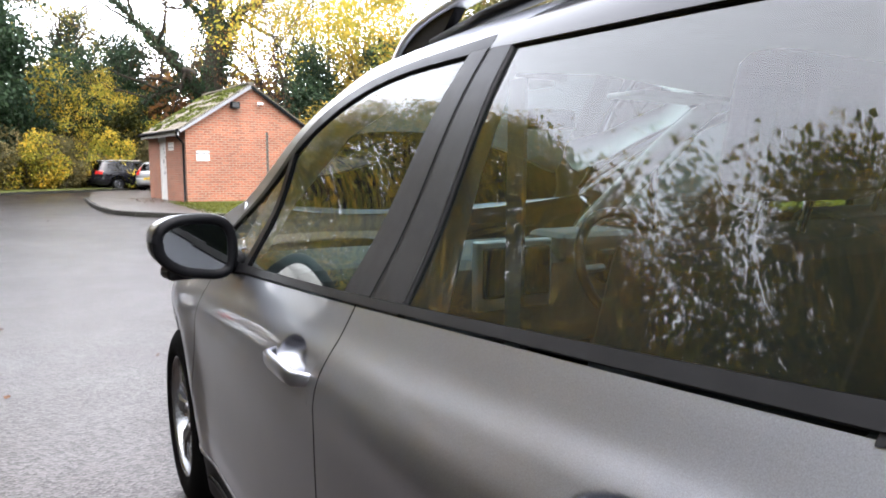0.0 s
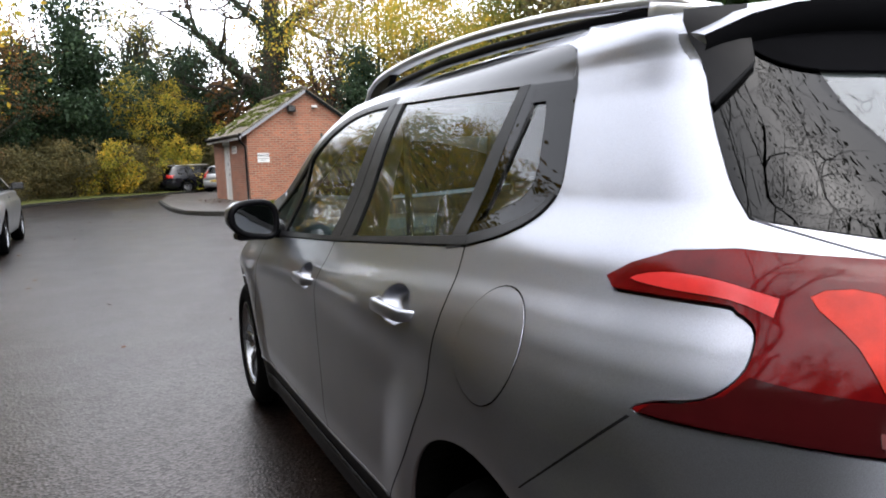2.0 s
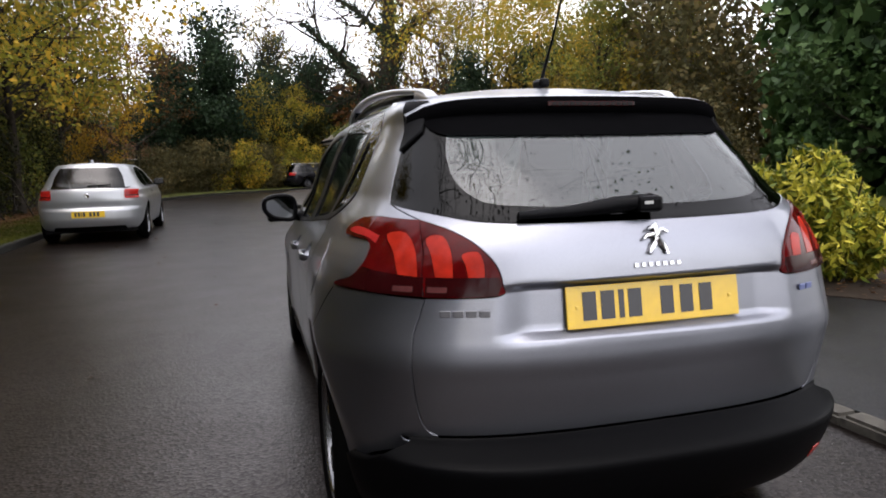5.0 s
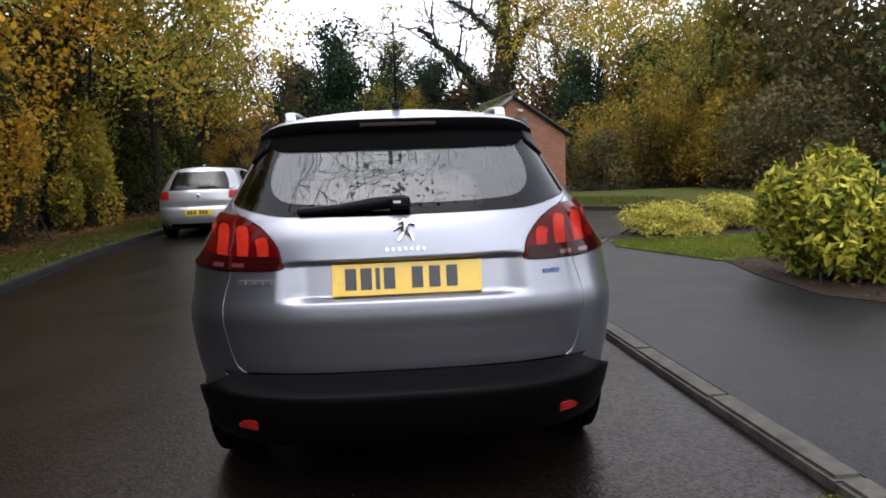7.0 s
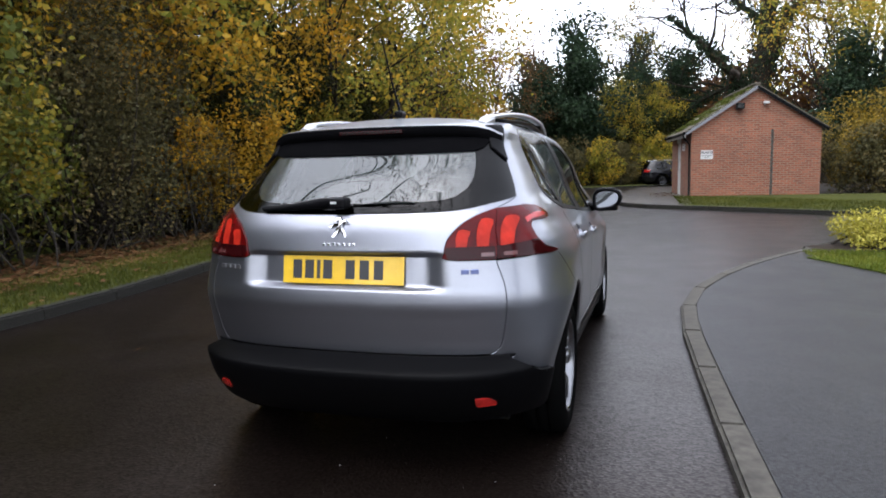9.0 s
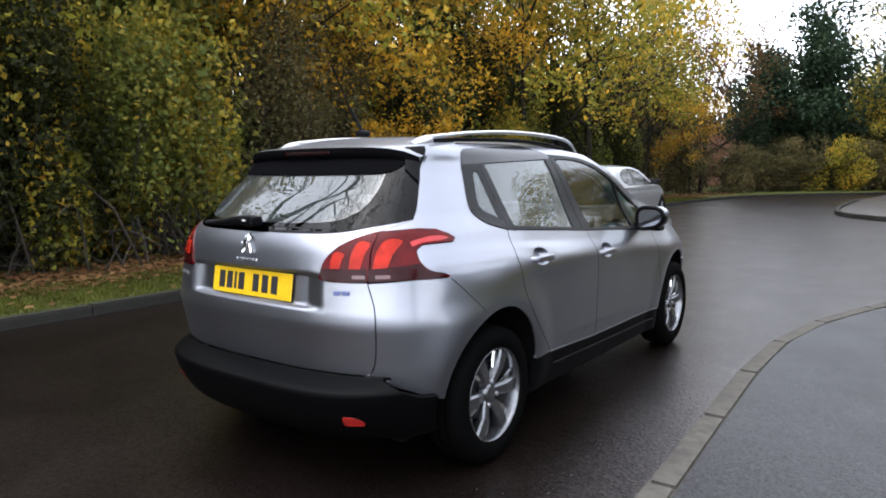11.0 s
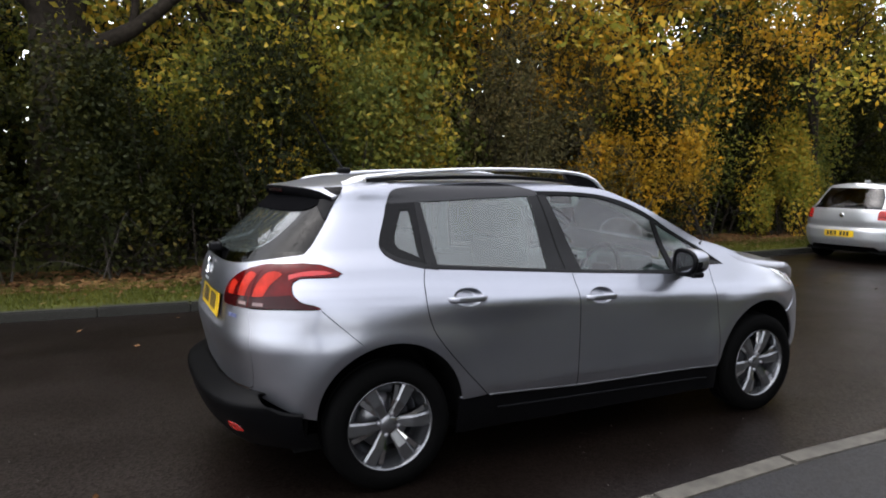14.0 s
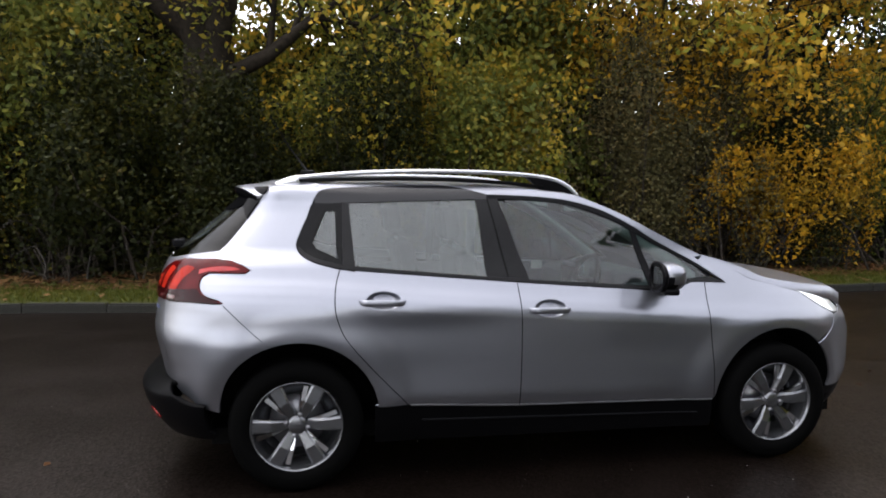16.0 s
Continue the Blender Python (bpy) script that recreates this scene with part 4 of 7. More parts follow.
def woodland(name, x0, x1, y0, y1, low, high, n, size, material, label, seed, slim=0.7):
    """Deep wood behind the first trees: loose dark sprays in uneven masses."""
    r = np.random.default_rng(seed)
    c = np.c_[r.uniform(x0, x1, n), r.uniform(y0, y1, n), r.uniform(0, 1, n) ** 0.9]
    top = np.array([low + (high - low) * (0.5 + 0.9 * noise.noise(Vector((p[0] * 0.22, p[1] * 0.22, seed)))) for p in c])
    c[:, 2] *= np.maximum(top, 1.0)
    return tagged(new(name, quads_mesh(name, leaf_quads(r, c, size, 0.4 if slim > 0.5 else -0.5, slim), material)), label, "woodland", kind="stuff")


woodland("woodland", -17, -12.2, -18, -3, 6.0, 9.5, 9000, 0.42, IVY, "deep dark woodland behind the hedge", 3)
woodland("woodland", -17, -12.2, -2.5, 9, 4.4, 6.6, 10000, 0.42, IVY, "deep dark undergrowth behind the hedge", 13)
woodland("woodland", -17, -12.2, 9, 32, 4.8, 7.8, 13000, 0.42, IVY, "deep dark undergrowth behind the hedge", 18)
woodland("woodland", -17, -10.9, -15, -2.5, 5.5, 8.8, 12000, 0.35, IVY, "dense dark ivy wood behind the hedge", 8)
woodland("woodland", -19, -10.0, 31, 43, 5.5, 9.5, 16000, 0.30, OLIVE, "brown-green wood beyond the hedge", 16)
# Dark leaf fill, added to block light from behind and darken the hedge foot.
woodland("woodland", -10.6, -8.6, -14, 27, 1.8, 3.4, 15000, 0.20, IVY, "added dark leaf fill that shades the inside of the hedge", 14)
woodland("woodland", 13, 27, 19, 24, 5.5, 9.0, 22000, 0.25, OLIVE, "olive-brown wood beyond the side road", 7)
woodland("woodland", 14.5, 26, 5, 16, 6.5, 9.5, 34000, 0.55, EVERGREEN, "dense evergreen belt beside the side road", 9)
woodland("woodland", 11.5, 26, 27, 34, 5.5, 8.5, 24000, 0.28, OCHRE, "ochre wood behind the outbuilding", 17)
woodland("woodland", -22, 30, 50, 58, 8.0, 13.5, 17000, 0.75, TWIGS, "haze of bare brown twigs above the far wood", 12, 0.10)
woodland("woodland", -24, 4, 49, 56, 4.5, 7.0, 22000, 0.38, OLIVE, "dull green woodland behind the car park", 4)
woodland("woodland", 4, 34, 42, 52, 5.0, 8.5, 26000, 0.38, RUSSET, "brown autumn woodland behind the outbuilding", 5)
woodland("woodland", -6.2, 3.5, 40, 44, 3.2, 6.0, 16000, 0.22, IVY, "dark ivy thicket at the back of the car park", 6)
plant(copy_thing(thin, pose(-8, -16, 0)), [(-8, -16, 0, 0, 1.0)])


# ---- brick outbuilding ----
HOUSE = pose(2.58, 22.2, 0.0, 0, 0, 6.0)
GW, GL, EAVE, APEX = 4.2, 4.7, 2.42, 3.80
hut = thing("outbuilding", "small orange-brick outbuilding with a mossy tiled roof", "outbuilding", at=HOUSE)
bm = bmesh.new()
T = 0.22


def wall_prism(bm, pts, y0, y1):
    a = [bm.verts.new((x, y0, z)) for x, z in pts]
    b = [bm.verts.new((x, y1, z)) for x, z in pts]
    bm.faces.new(a)
    bm.faces.new(b[::-1])
    for i in range(len(pts)):
        j = (i + 1) % len(pts)
        bm.faces.new((a[i], b[i], b[j], a[j]))
    bmesh.ops.recalc_face_normals(bm, faces=bm.faces)
    return bm


GABLE = [(0, 0), (GW, 0), (GW, EAVE), (GW / 2, APEX), (0, EAVE)]
part("gable_wall", wall_prism(bmesh.new(), GABLE, 0, T), BRICK, hut)
part("gable_wall", wall_prism(bmesh.new(), GABLE, GL - T, GL), BRICK, hut)
DY0, DY1, DH = 2.35, 3.22, 2.04
part("side_wall", new_box(0, T, T, DY0, 0, EAVE), BRICK, hut)
part("side_wall", new_box(0, T, DY1, GL - T, 0, EAVE), BRICK, hut)
part("side_wall", new_box(0, T, DY0, DY1, DH + 0.22, EAVE), BRICK, hut)
part("lintel", new_box(-0.01, T, DY0 - 0.06, DY1 + 0.06, DH, DH + 0.22), WHITE, hut, "white painted door lintel")
part("side_wall", new_box(GW - T, GW, T, GL - T, 0, EAVE), BRICK, hut)
door = part("door", new_box(0.06, 0.11, DY0 + 0.05, DY1 - 0.05, 0.02, DH - 0.02, bevel=0.004), WHITE, hut, "peeling white painted door")
part("door_handle", new_box(0.035, 0.06, DY0 + 0.12, DY0 + 0.24, 0.98, 1.0, bevel=0.004), GREYP, door)
for k, (za, zb, ya) in enumerate(((1.62, 1.72, 0.50), (1.48, 1.56, 0.62), (1.3, 1.44, 0.40), (1.12, 1.2, 0.55), (1.76, 1.84, 0.45), (0.92, 1.04, 0.5))):
    part("peeled_patch", new_box(0.056, 0.06, DY1 - ya, DY1 - ya + 0.09 + 0.03 * (k % 3), za, zb), GREYP, door)
part("door_frame", new_box(0.02, 0.13, DY0, DY0 + 0.05, 0, DH), WHITE, hut)
part("door_frame", new_box(0.02, 0.13, DY1 - 0.05, DY1, 0, DH), WHITE, hut)
vent = part("air_vent", new_box(-0.02, 0.0, 1.35, 1.95, 1.72, 1.98), WHITE, hut, "white louvred air vent")
for k in range(4):
    part("slat", new_box(-0.035, -0.02, 1.38, 1.92, 1.745 + 0.058 * k, 1.775 + 0.058 * k), GREYP if k % 2 else WHITE, vent)
slope = math.atan2(APEX - EAVE, GW / 2)
OV = 0.24
for side in (0, 1):
    rl = GW / 2 / math.cos(slope) + OV
    m = (Matrix.Translation((0, 0, EAVE)) if side == 0 else Matrix.Translation((GW, 0, EAVE)) @ Matrix.Diagonal((-1, 1, 1, 1))) @ pose(0, 0, 0, 0, -math.degrees(slope), 0) @ Matrix.Translation((-OV, 0, 0))
    bm = new_box(0, rl, -0.10, GL + 0.10, 0.0, 0.04, m)
    bmesh.ops.recalc_face_normals(bm, faces=bm.faces)
    roof = part("roof", bm, TRIM, hut, "pitched roof with thick moss")
    rows, cols = 11, 15
    bm = bmesh.new()
    box(bm, 0, rl / rows + 0.05, 0.004, (GL + 0.2) / cols - 0.004, 0, 0.028, pose(0, 0, 0, 0, 2.2, 0))
    if side:
        bmesh.ops.scale(bm, vec=(1, 1, 1), verts=bm.verts)
    tile_mesh = None
    for i in range(rows):
        for j in range(cols):
            if tile_mesh is None:
                t0 = part("roof_tile", bm, ROOF_TILE, roof)
                tile_mesh = t0.data
            else:
                t0 = new("roof_tile", tile_mesh)
                t0.parent = roof
            t0.matrix_basis = m @ Matrix.Translation((i * rl / rows, -0.10 + j * (GL + 0.2) / cols, 0.05 + random.uniform(0, 0.006)))
    n = 2600 if side == 0 else 900
    mp = np.c_[rng.uniform(0.1, rl - 0.05, n), rng.uniform(-0.05, GL, n)]
    mk = np.array([noise.noise(Vector((a * 2.2, b * 1.3, 7 + side))) + 0.25 * (a / rl) > 0.02 for a, b in mp])
    mp = mp[mk]
    cc = np.array([m @ Vector((a, b, 0.095)) for a, b in mp])
    ob = new("moss", quads_mesh("moss", leaf_quads(rng, cc, 0.085, 0, 0.9, facing=np.array([0, 0, 1.0])), MOSS))
    ob.parent = roof
    part("verge_board", new_box(0, rl, -0.13, -0.09, -0.06, 0.03, m), TRIM if side else GREYP, hut, "weathered grey verge board")
part("ridge", new_box(GW / 2 - 0.11, GW / 2 + 0.11, -0.1, GL + 0.1, APEX + 0.07, APEX + 0.14, bevel=0.03), ROOF_TILE, hut)
part("fascia", new_box(-0.24, -0.20, -0.05, GL + 0.05, EAVE - 0.26, EAVE - 0.10), WHITE, hut, "white fascia board")
bm = tube(bmesh.new(), [(-0.27, -0.1, EAVE - 0.12), (-0.27, GL + 0.1, EAVE - 0.14)], 0.055, 8)
part("gutter", bm, TRIM, hut, "black plastic gutter")
bm = tube(bmesh.new(), [(-0.27, 0.02, EAVE - 0.15), (-0.22, 0.06, EAVE - 0.32), (-0.05, 0.10, EAVE - 0.5), (-0.05, 0.10, 0.1)], 0.034, 8)
part("downpipe", bm, TRIM, hut, "black drainpipe")
part("pilaster", new_box(2.60, 2.68, -0.012, 0.0, 0, 2.35), KERB, hut, "pale mortar patch on the gable")
SIGN = HOUSE @ Matrix.Translation((0.28, -0.008, 1.36))
sign = thing("sign", "white rectangular private sign on the brick gable", "sign", at=SIGN)
part("board", new_box(0.03, 0.44, -0.012, 0, 0.02, 0.33, bevel=0.003), WHITE, sign)


def letters(text, size, m, material, parent, label, extrude=0.0015):
    cu = bpy.data.curves.new("lettering", "FONT")
    cu.body, cu.size, cu.extrude, cu.align_x, cu.offset = text, size, extrude, "CENTER", size * 0.03
    tmp = bpy.data.objects.new("lettering", cu)
    scene.collection.objects.link(tmp)
    me = bpy.data.meshes.new_from_object(tmp.evaluated_get(bpy.context.evaluated_depsgraph_get()))
    bpy.data.objects.remove(tmp)
    me.materials.clear()
    me.materials.append(material)
    ob = new("lettering", me)
    ob.parent = parent
    ob.matrix_basis = m
    ob["label"] = label
    return ob


letters("PRIVATE", 0.108, pose(0.235, -0.0145, 0.212, 90), PLATE_INK, sign, "black word PRIVATE")
for k, w in enumerate((0.36, 0.16)):
    part("text_bar", new_box(0.235 - w / 2, 0.235 + w / 2, -0.0145, -0.012, 0.135 - 0.055 * k, 0.158 - 0.055 * k), GREYP, sign)
flood = thing("floodlight", "black box floodlight high on the gable", "floodlight", at=HOUSE @ Matrix.Translation((1.55, 0, 3.16)))
part("housing", new_box(-0.14, 0.14, -0.20, -0.05, -0.10, 0.11, bevel=0.02), TRIM, flood)
part("lens", new_box(-0.11, 0.11, -0.21, -0.20, -0.07, 0.08), GLOSS_BLACK, flood)
part("bracket", new_box(-0.03, 0.03, -0.05, 0.0, -0.04, 0.04), TRIM, flood)
sensor = thing("security_camera", "small pale security camera below the apex", "security camera", at=HOUSE @ Matrix.Translation((2.35, 0, 3.2)))
part("body", new_box(-0.05, 0.14, -0.16, -0.06, 0.02, 0.10, bevel=0.02), WHITE, sensor)
part("arm", tube(bmesh.new(), [(0, 0, 0), (0, -0.08, 0.0), (0.02, -0.10, 0.05)], 0.018, 6), GREYP, sensor)
# a red-brick house far off between the trees
far = thing("brick_house", "red brick house glimpsed through the hedge trees", "house", at=pose(-15.5, 46, 0, 0, 0, 8))
part("wall", wall_prism(bmesh.new(), [(0, 0), (9, 0), (9, 2.7), (4.5, 4.3), (0, 2.7)], 0, 6), BRICK, far)
part("roof", wall_prism(bmesh.new(), [(-0.4, 2.55), (4.5, 4.35), (9.4, 2.55), (9.4, 2.75), (4.5, 4.6), (-0.4, 2.75)], -0.3, 6.3), ROOF_TILE, far)
for wx in (1.5, 5.8):
    for wz in (1.0,):
        w = part("window", new_box(wx, wx + 1.3, -0.05, 0.0, wz, wz + 1.1), WHITE, far)
        part("pane", new_box(wx + 0.08, wx + 1.22, -0.06, -0.05, wz + 0.08, wz + 1.02), GLOSS_BLACK, w)
post = thing("sign_post", "slim white post with a small plate among the trees", "post", at=pose(-10.0, 30.0, 0.1))
part("pole", tube(bmesh.new(), [(0, 0, -0.1), (0, 0, 3.4)], 0.03, 8), GREYP, post)
part("plate", new_box(-0.14, 0.14, -0.04, -0.03, 1.7, 2.5, bevel=0.004), WHITE, post)
part("plate", new_box(-0.10, 0.10, -0.04, -0.03, 3.0, 3.3, bevel=0.004), WHITE, post)
from mathutils import geometry


# ---- cars: a smooth body surface, cut into panels ----
def pchip(tab):
    """A smooth curve through a table of pairs that never overshoots."""
    xs, ys = [p[0] for p in tab], [p[1] for p in tab]
    n = len(xs)
    h = [xs[i + 1] - xs[i] for i in range(n - 1)]
    d = [(ys[i + 1] - ys[i]) / h[i] for i in range(n - 1)]
    m = [d[0]] + [0 if d[i - 1] * d[i] <= 0 else 2 * d[i - 1] * d[i] / (d[i - 1] + d[i]) for i in range(1, n - 1)] + [d[-1]]

    def f(x):
        if x <= xs[0]:
            return ys[0]
        if x >= xs[-1]:
            return ys[-1]
        i = 0
        while x > xs[i + 1]:
            i += 1
        t = (x - xs[i]) / h[i]
        a, b = (1 + 2 * t) * (1 - t) ** 2, t * (1 - t) ** 2
        return a * ys[i] + b * h[i] * m[i] + t * t * (3 - 2 * t) * ys[i + 1] + t * t * (t - 1) * h[i] * m[i + 1]

    return f


def smooth01(a, b, x):
    t = min(1.0, max(0.0, (x - a) / (b - a)))
    return t * t * (3 - 2 * t)


class Shape:
    """A car's outer skin: u runs along the side (metres) and round the rear and front ends, z is height."""

    def __init__(self, W, R, F, y0, y1, nr=3.0, nf=2.6, belt=None, arches=(), flare=0.02, dents=()):
        self.W, self.R, self.F = pchip(W), pchip(R), pchip(F)
        self.y0, self.y1, self.nr, self.nf, self.belt, self.arches, self.flare, self.dents = y0, y1, nr, nf, belt, arches, flare, dents
        self.rear, self.front = self.table(nr, 0.82, abs(self.R(0.9) - y0)), self.table(nf, 0.82, abs(self.F(0.7) - y1))

    def table(self, n, a, b):
        th = np.linspace(math.pi / 2, 0, 400)
        k, c = np.sin(th) ** (2 / n), np.maximum(np.cos(th), 0) ** (2 / n)
        d = np.r_[0, np.cumsum(np.hypot(np.diff(k) * a, np.diff(c) * b))]
        return d, k, c

    def width(self, y, z):
        zz = z
        if self.belt:
            zz = z + (1.05 - self.belt(y)) * (1 - smooth01(1.05, 1.36, z))
        return self.W(zz)

    def point(self, u, z):
        s, k = 1.0, 1.0
        y = u
        if u < self.y0:
            d, ks, cs = self.rear
            v = self.y0 - u
            if v > d[-1]:
                v, s = 2 * d[-1] - v, -1.0
            k = float(np.interp(v, d, ks))
            y = self.y0 + (self.R(z) - self.y0) * float(np.interp(v, d, cs))
        elif u > self.y1:
            d, ks, cs = self.front
            v = u - self.y1
            if v > d[-1]:
                v, s = 2 * d[-1] - v, -1.0
            k = float(np.interp(v, d, ks))
            y = self.y1 + (self.F(z) - self.y1) * float(np.interp(v, d, cs))
        x = self.width(y, z) * k
        for ay, az, r in self.arches:
            q = math.hypot(y - ay, z - az)
            x += self.flare * smooth01(r * 0.90, r * 1.155, q) * (1 - smooth01(r * 1.165, r * 1.55, q)) * k * (1 - smooth01(0.84, 0.98, z))
        for f in self.dents:
            dx, dy = f(s * x, y, z)
            x += dx
            y += dy
        return Vector((s * x, y, z))

    def frame_at(self, u, z):
        e = 2e-3
        p = self.point(u, z)
        n = (self.point(u + e, z) - self.point(u - e, z)).cross(self.point(u, z + e) - self.point(u, z - e))
        return p, n.normalized()

    def ux(self, x, z):
        """u on the rear face for a distance x from the middle."""
        d, ks, cs = self.rear
        return self.y0 - float(np.interp(min(1, abs(x) / self.width(self.R(z), z)), ks[::-1], d[::-1])) if x >= 0 else 2 * (self.y0 - d[-1]) - self.ux(-x, z)

    def uy(self, y, z):
        """u on the rear corner for a distance y along the car."""
        d, ks, cs = self.rear
        if y >= self.y0:
            return y
        return self.y0 - float(np.interp((y - self.y0) / (self.R(z) - self.y0), cs, d))


def curve(pts, n=6):
    """A smooth line through points."""
    p = [Vector(q) for q in pts]
    out = []
    for i in range(len(p) - 1):
        p0, p1, p2, p3 = p[max(i - 1, 0)], p[i], p[i + 1], p[min(i + 2, len(p) - 1)]
        for k in range(n):
            t = k / n
            out.append(tuple(0.5 * (2 * p1 + (p2 - p0) * t + (2 * p0 - 5 * p1 + 4 * p2 - p3) * t * t + (3 * p1 - p0 - 3 * p2 + p3) * t**3)))
    out.append(tuple(p[-1]))
    return out


def rounded(pts, r, n=4):
    out = []
    m = len(pts)
    for i in range(m):
        a, b, c = Vector(pts[i - 1]), Vector(pts[i]), Vector(pts[(i + 1) % m])
        ra = min(r, (a - b).length * 0.45)
        rc = min(r, (c - b).length * 0.45)
        p, q = b + (a - b).normalized() * ra, b + (c - b).normalized() * rc
        for k in range(n + 1):
            t = k / n
            out.append(tuple((1 - t) ** 2 * p + 2 * t * (1 - t) * b + t * t * q))
    return out


def arc(cy, cz, r, a0, a1, n=28):
    return [(cy + r * math.cos(radians(a0 + (a1 - a0) * k / n)), cz + r * math.sin(radians(a0 + (a1 - a0) * k / n))) for k in range(n + 1)]


def shrink(poly, g):
    area = sum(a[0] * b[1] - b[0] * a[1] for a, b in zip(poly, poly[1:] + poly[:1]))
    if area < 0:
        poly = poly[::-1]
    clean = [p for i, p in enumerate(poly) if (Vector(p) - Vector(poly[i - 1])).length > 1e-4]
    out = []
    for i, p in enumerate(clean):
        a, b, c = Vector(clean[i - 1]), Vector(p), Vector(clean[(i + 1) % len(clean)])
        d0, d1 = (b - a).normalized(), (c - b).normalized()
        n0, n1 = Vector((-d0.y, d0.x)), Vector((-d1.y, d1.x))
        v = n0 + n1
        v = v.normalized() if v.length > 1e-3 else n0
        out.append(tuple(b + v * g / max(0.5, v.dot(n0))))
    return out


def cut(poly, axis, value, above):
    out = []
    for i, q in enumerate(poly):
        p = poly[i - 1]
        dp, dq = p[axis] - value, q[axis] - value
        if not above:
            dp, dq = -dp, -dq
        if (dp >= 0) != (dq >= 0):
            a, b, da, db = (p, q, dp, dq) if p < q else (q, p, dq, dp)
            t = da / (da - db)
            out.append((a[0] + (b[0] - a[0]) * t, a[1] + (b[1] - a[1]) * t))
        if dq >= 0:
            out.append(q)
    return out


def panel(name, shape, poly, material, parent, side=1, off=0.0, gap=0.0025, thick=0.012, cell=0.03, label="", bulge=0.0, fine=None):
    """A skin panel: an outline on the body surface, filled with small faces that follow it, with turned-in edges."""
    poly = shrink([tuple(p) for p in poly], gap)
    us, zs = [p[0] for p in poly], [p[1] for p in poly]
    cu, cz = (min(us) + max(us)) / 2, (min(zs) + max(zs)) / 2
    ru, rz = (max(us) - min(us)) / 2, (max(zs) - min(zs)) / 2
    index, co, nr, faces = {}, [], [], []

    def vert(u, z):
        key = (round(u * 2e4), round(z * 2e4))
        if key not in index:
            p, n = shape.frame_at(u, z)
            o = off + (bulge * max(0.0, 1 - ((u - cu) / ru) ** 2) * max(0.0, 1 - ((z - cz) / rz) ** 2) if bulge else 0.0)
            p = p + n * o
            index[key] = len(co)
            co.append(Vector((p.x * side, p.y, p.z)))
            nr.append(Vector((n.x * side, n.y, n.z)))
        return index[key]

    for tri in geometry.tessellate_polygon([[Vector((p[0], p[1], 0)) for p in poly]]):
        t3 = [poly[k] for k in tri]
        area = (t3[1][0] - t3[0][0]) * (t3[2][1] - t3[0][1]) - (t3[2][0] - t3[0][0]) * (t3[1][1] - t3[0][1])
        if abs(area) < 1e-9:
            continue
        if area < 0:
            t3 = t3[::-1]
        for i in range(math.floor(min(p[0] for p in t3) / cell), math.ceil(max(p[0] for p in t3) / cell)):
            strip = cut(cut(t3, 0, i * cell, True), 0, (i + 1) * cell, False)
            if len(strip) < 3:
                continue
            zz = [p[1] for p in strip]
            for j in range(math.floor(min(zz) / cell), math.ceil(max(zz) / cell)):
                bits = [cut(cut(strip, 1, j * cell, True), 1, (j + 1) * cell, False)]
                if fine and fine((i + 0.5) * cell, (j + 0.5) * cell):
                    h = cell / 6
                    bits = [cut(cut(cut(cut(bits[0], 0, i * cell + a * h, True), 0, i * cell + (a + 1) * h, False), 1, j * cell + e * h, True), 1, j * cell + (e + 1) * h, False) for a in range(6) for e in range(6)]
                for bit in bits:
                    ids = []
                    for p in bit:
                        v = vert(*p)
                        if v not in ids:
                            ids.append(v)
                    if len(ids) >= 3:
                        faces.append(ids if side > 0 else ids[::-1])
    edges = {}
    for f in faces:
        for a, b in zip(f, f[1:] + f[:1]):
            edges[(a, b)] = 1
    if thick:
        lip = {}
        for a, b in [e for e in edges if (e[1], e[0]) not in edges]:
            ring = []
            for v in (a, b):
                if v not in lip:
                    out = (co[b] - co[a]).cross(nr[v])
                    out = out.normalized() if out.length > 1e-9 else nr[v]
                    t = len(co)
                    co.extend([co[v] + out * 0.0004, co[v] - nr[v] * thick])
                    nr.extend([(nr[v] + 0.5 * out).normalized(), out])
                    lip[v] = t
                ring.append(lip[v])
            faces.append([ring[1], ring[0], ring[0] + 1, ring[1] + 1])
    me = bpy.data.meshes.new(name)
    me.from_pydata(co, [], faces)
    me.polygons.foreach_set("use_smooth", [True] * len(me.polygons))
    me.update()
    me.normals_split_custom_set_from_vertices([tuple(n) for n in nr])
    me.materials.append(material)
    ob = new(name, me)
    ob.parent = parent
    if label:
        ob["label"] = label
    return ob


def grid_mesh(name, rows, material, parent, label="", thick=0.0):
    """A smooth sheet from rows of points."""
    bm = bmesh.new()
    vs = [[bm.verts.new(p) for p in row] for row in rows]
    for a, b in zip(vs, vs[1:]):
        for i in range(len(a) - 1):
            bm.faces.new((a[i], a[i + 1], b[i + 1], b[i]))
    if thick:
        bmesh.ops.solidify(bm, geom=bm.faces[:], thickness=thick)
    return part(name, bm, material, parent, label, smooth=True)


def lathe(bm, profile, seg=48):
    """Turns a profile of (out, radius) round the x axis."""
    rings = []
    for k in range(seg):
        a = 2 * math.pi * k / seg
        rings.append([bm.verts.new((o, r * math.cos(a), r * math.sin(a))) for o, r in profile])
    for k in range(seg):
        p, q = rings[k], rings[(k + 1) % seg]
        for i in range(len(profile) - 1):
            f = bm.faces.new((p[i], p[i + 1], q[i + 1], q[i]))
            f.smooth = True
    bmesh.ops.remove_doubles(bm, verts=bm.verts, dist=1e-5)
    bmesh.ops.recalc_face_normals(bm, faces=bm.faces)
    return bm


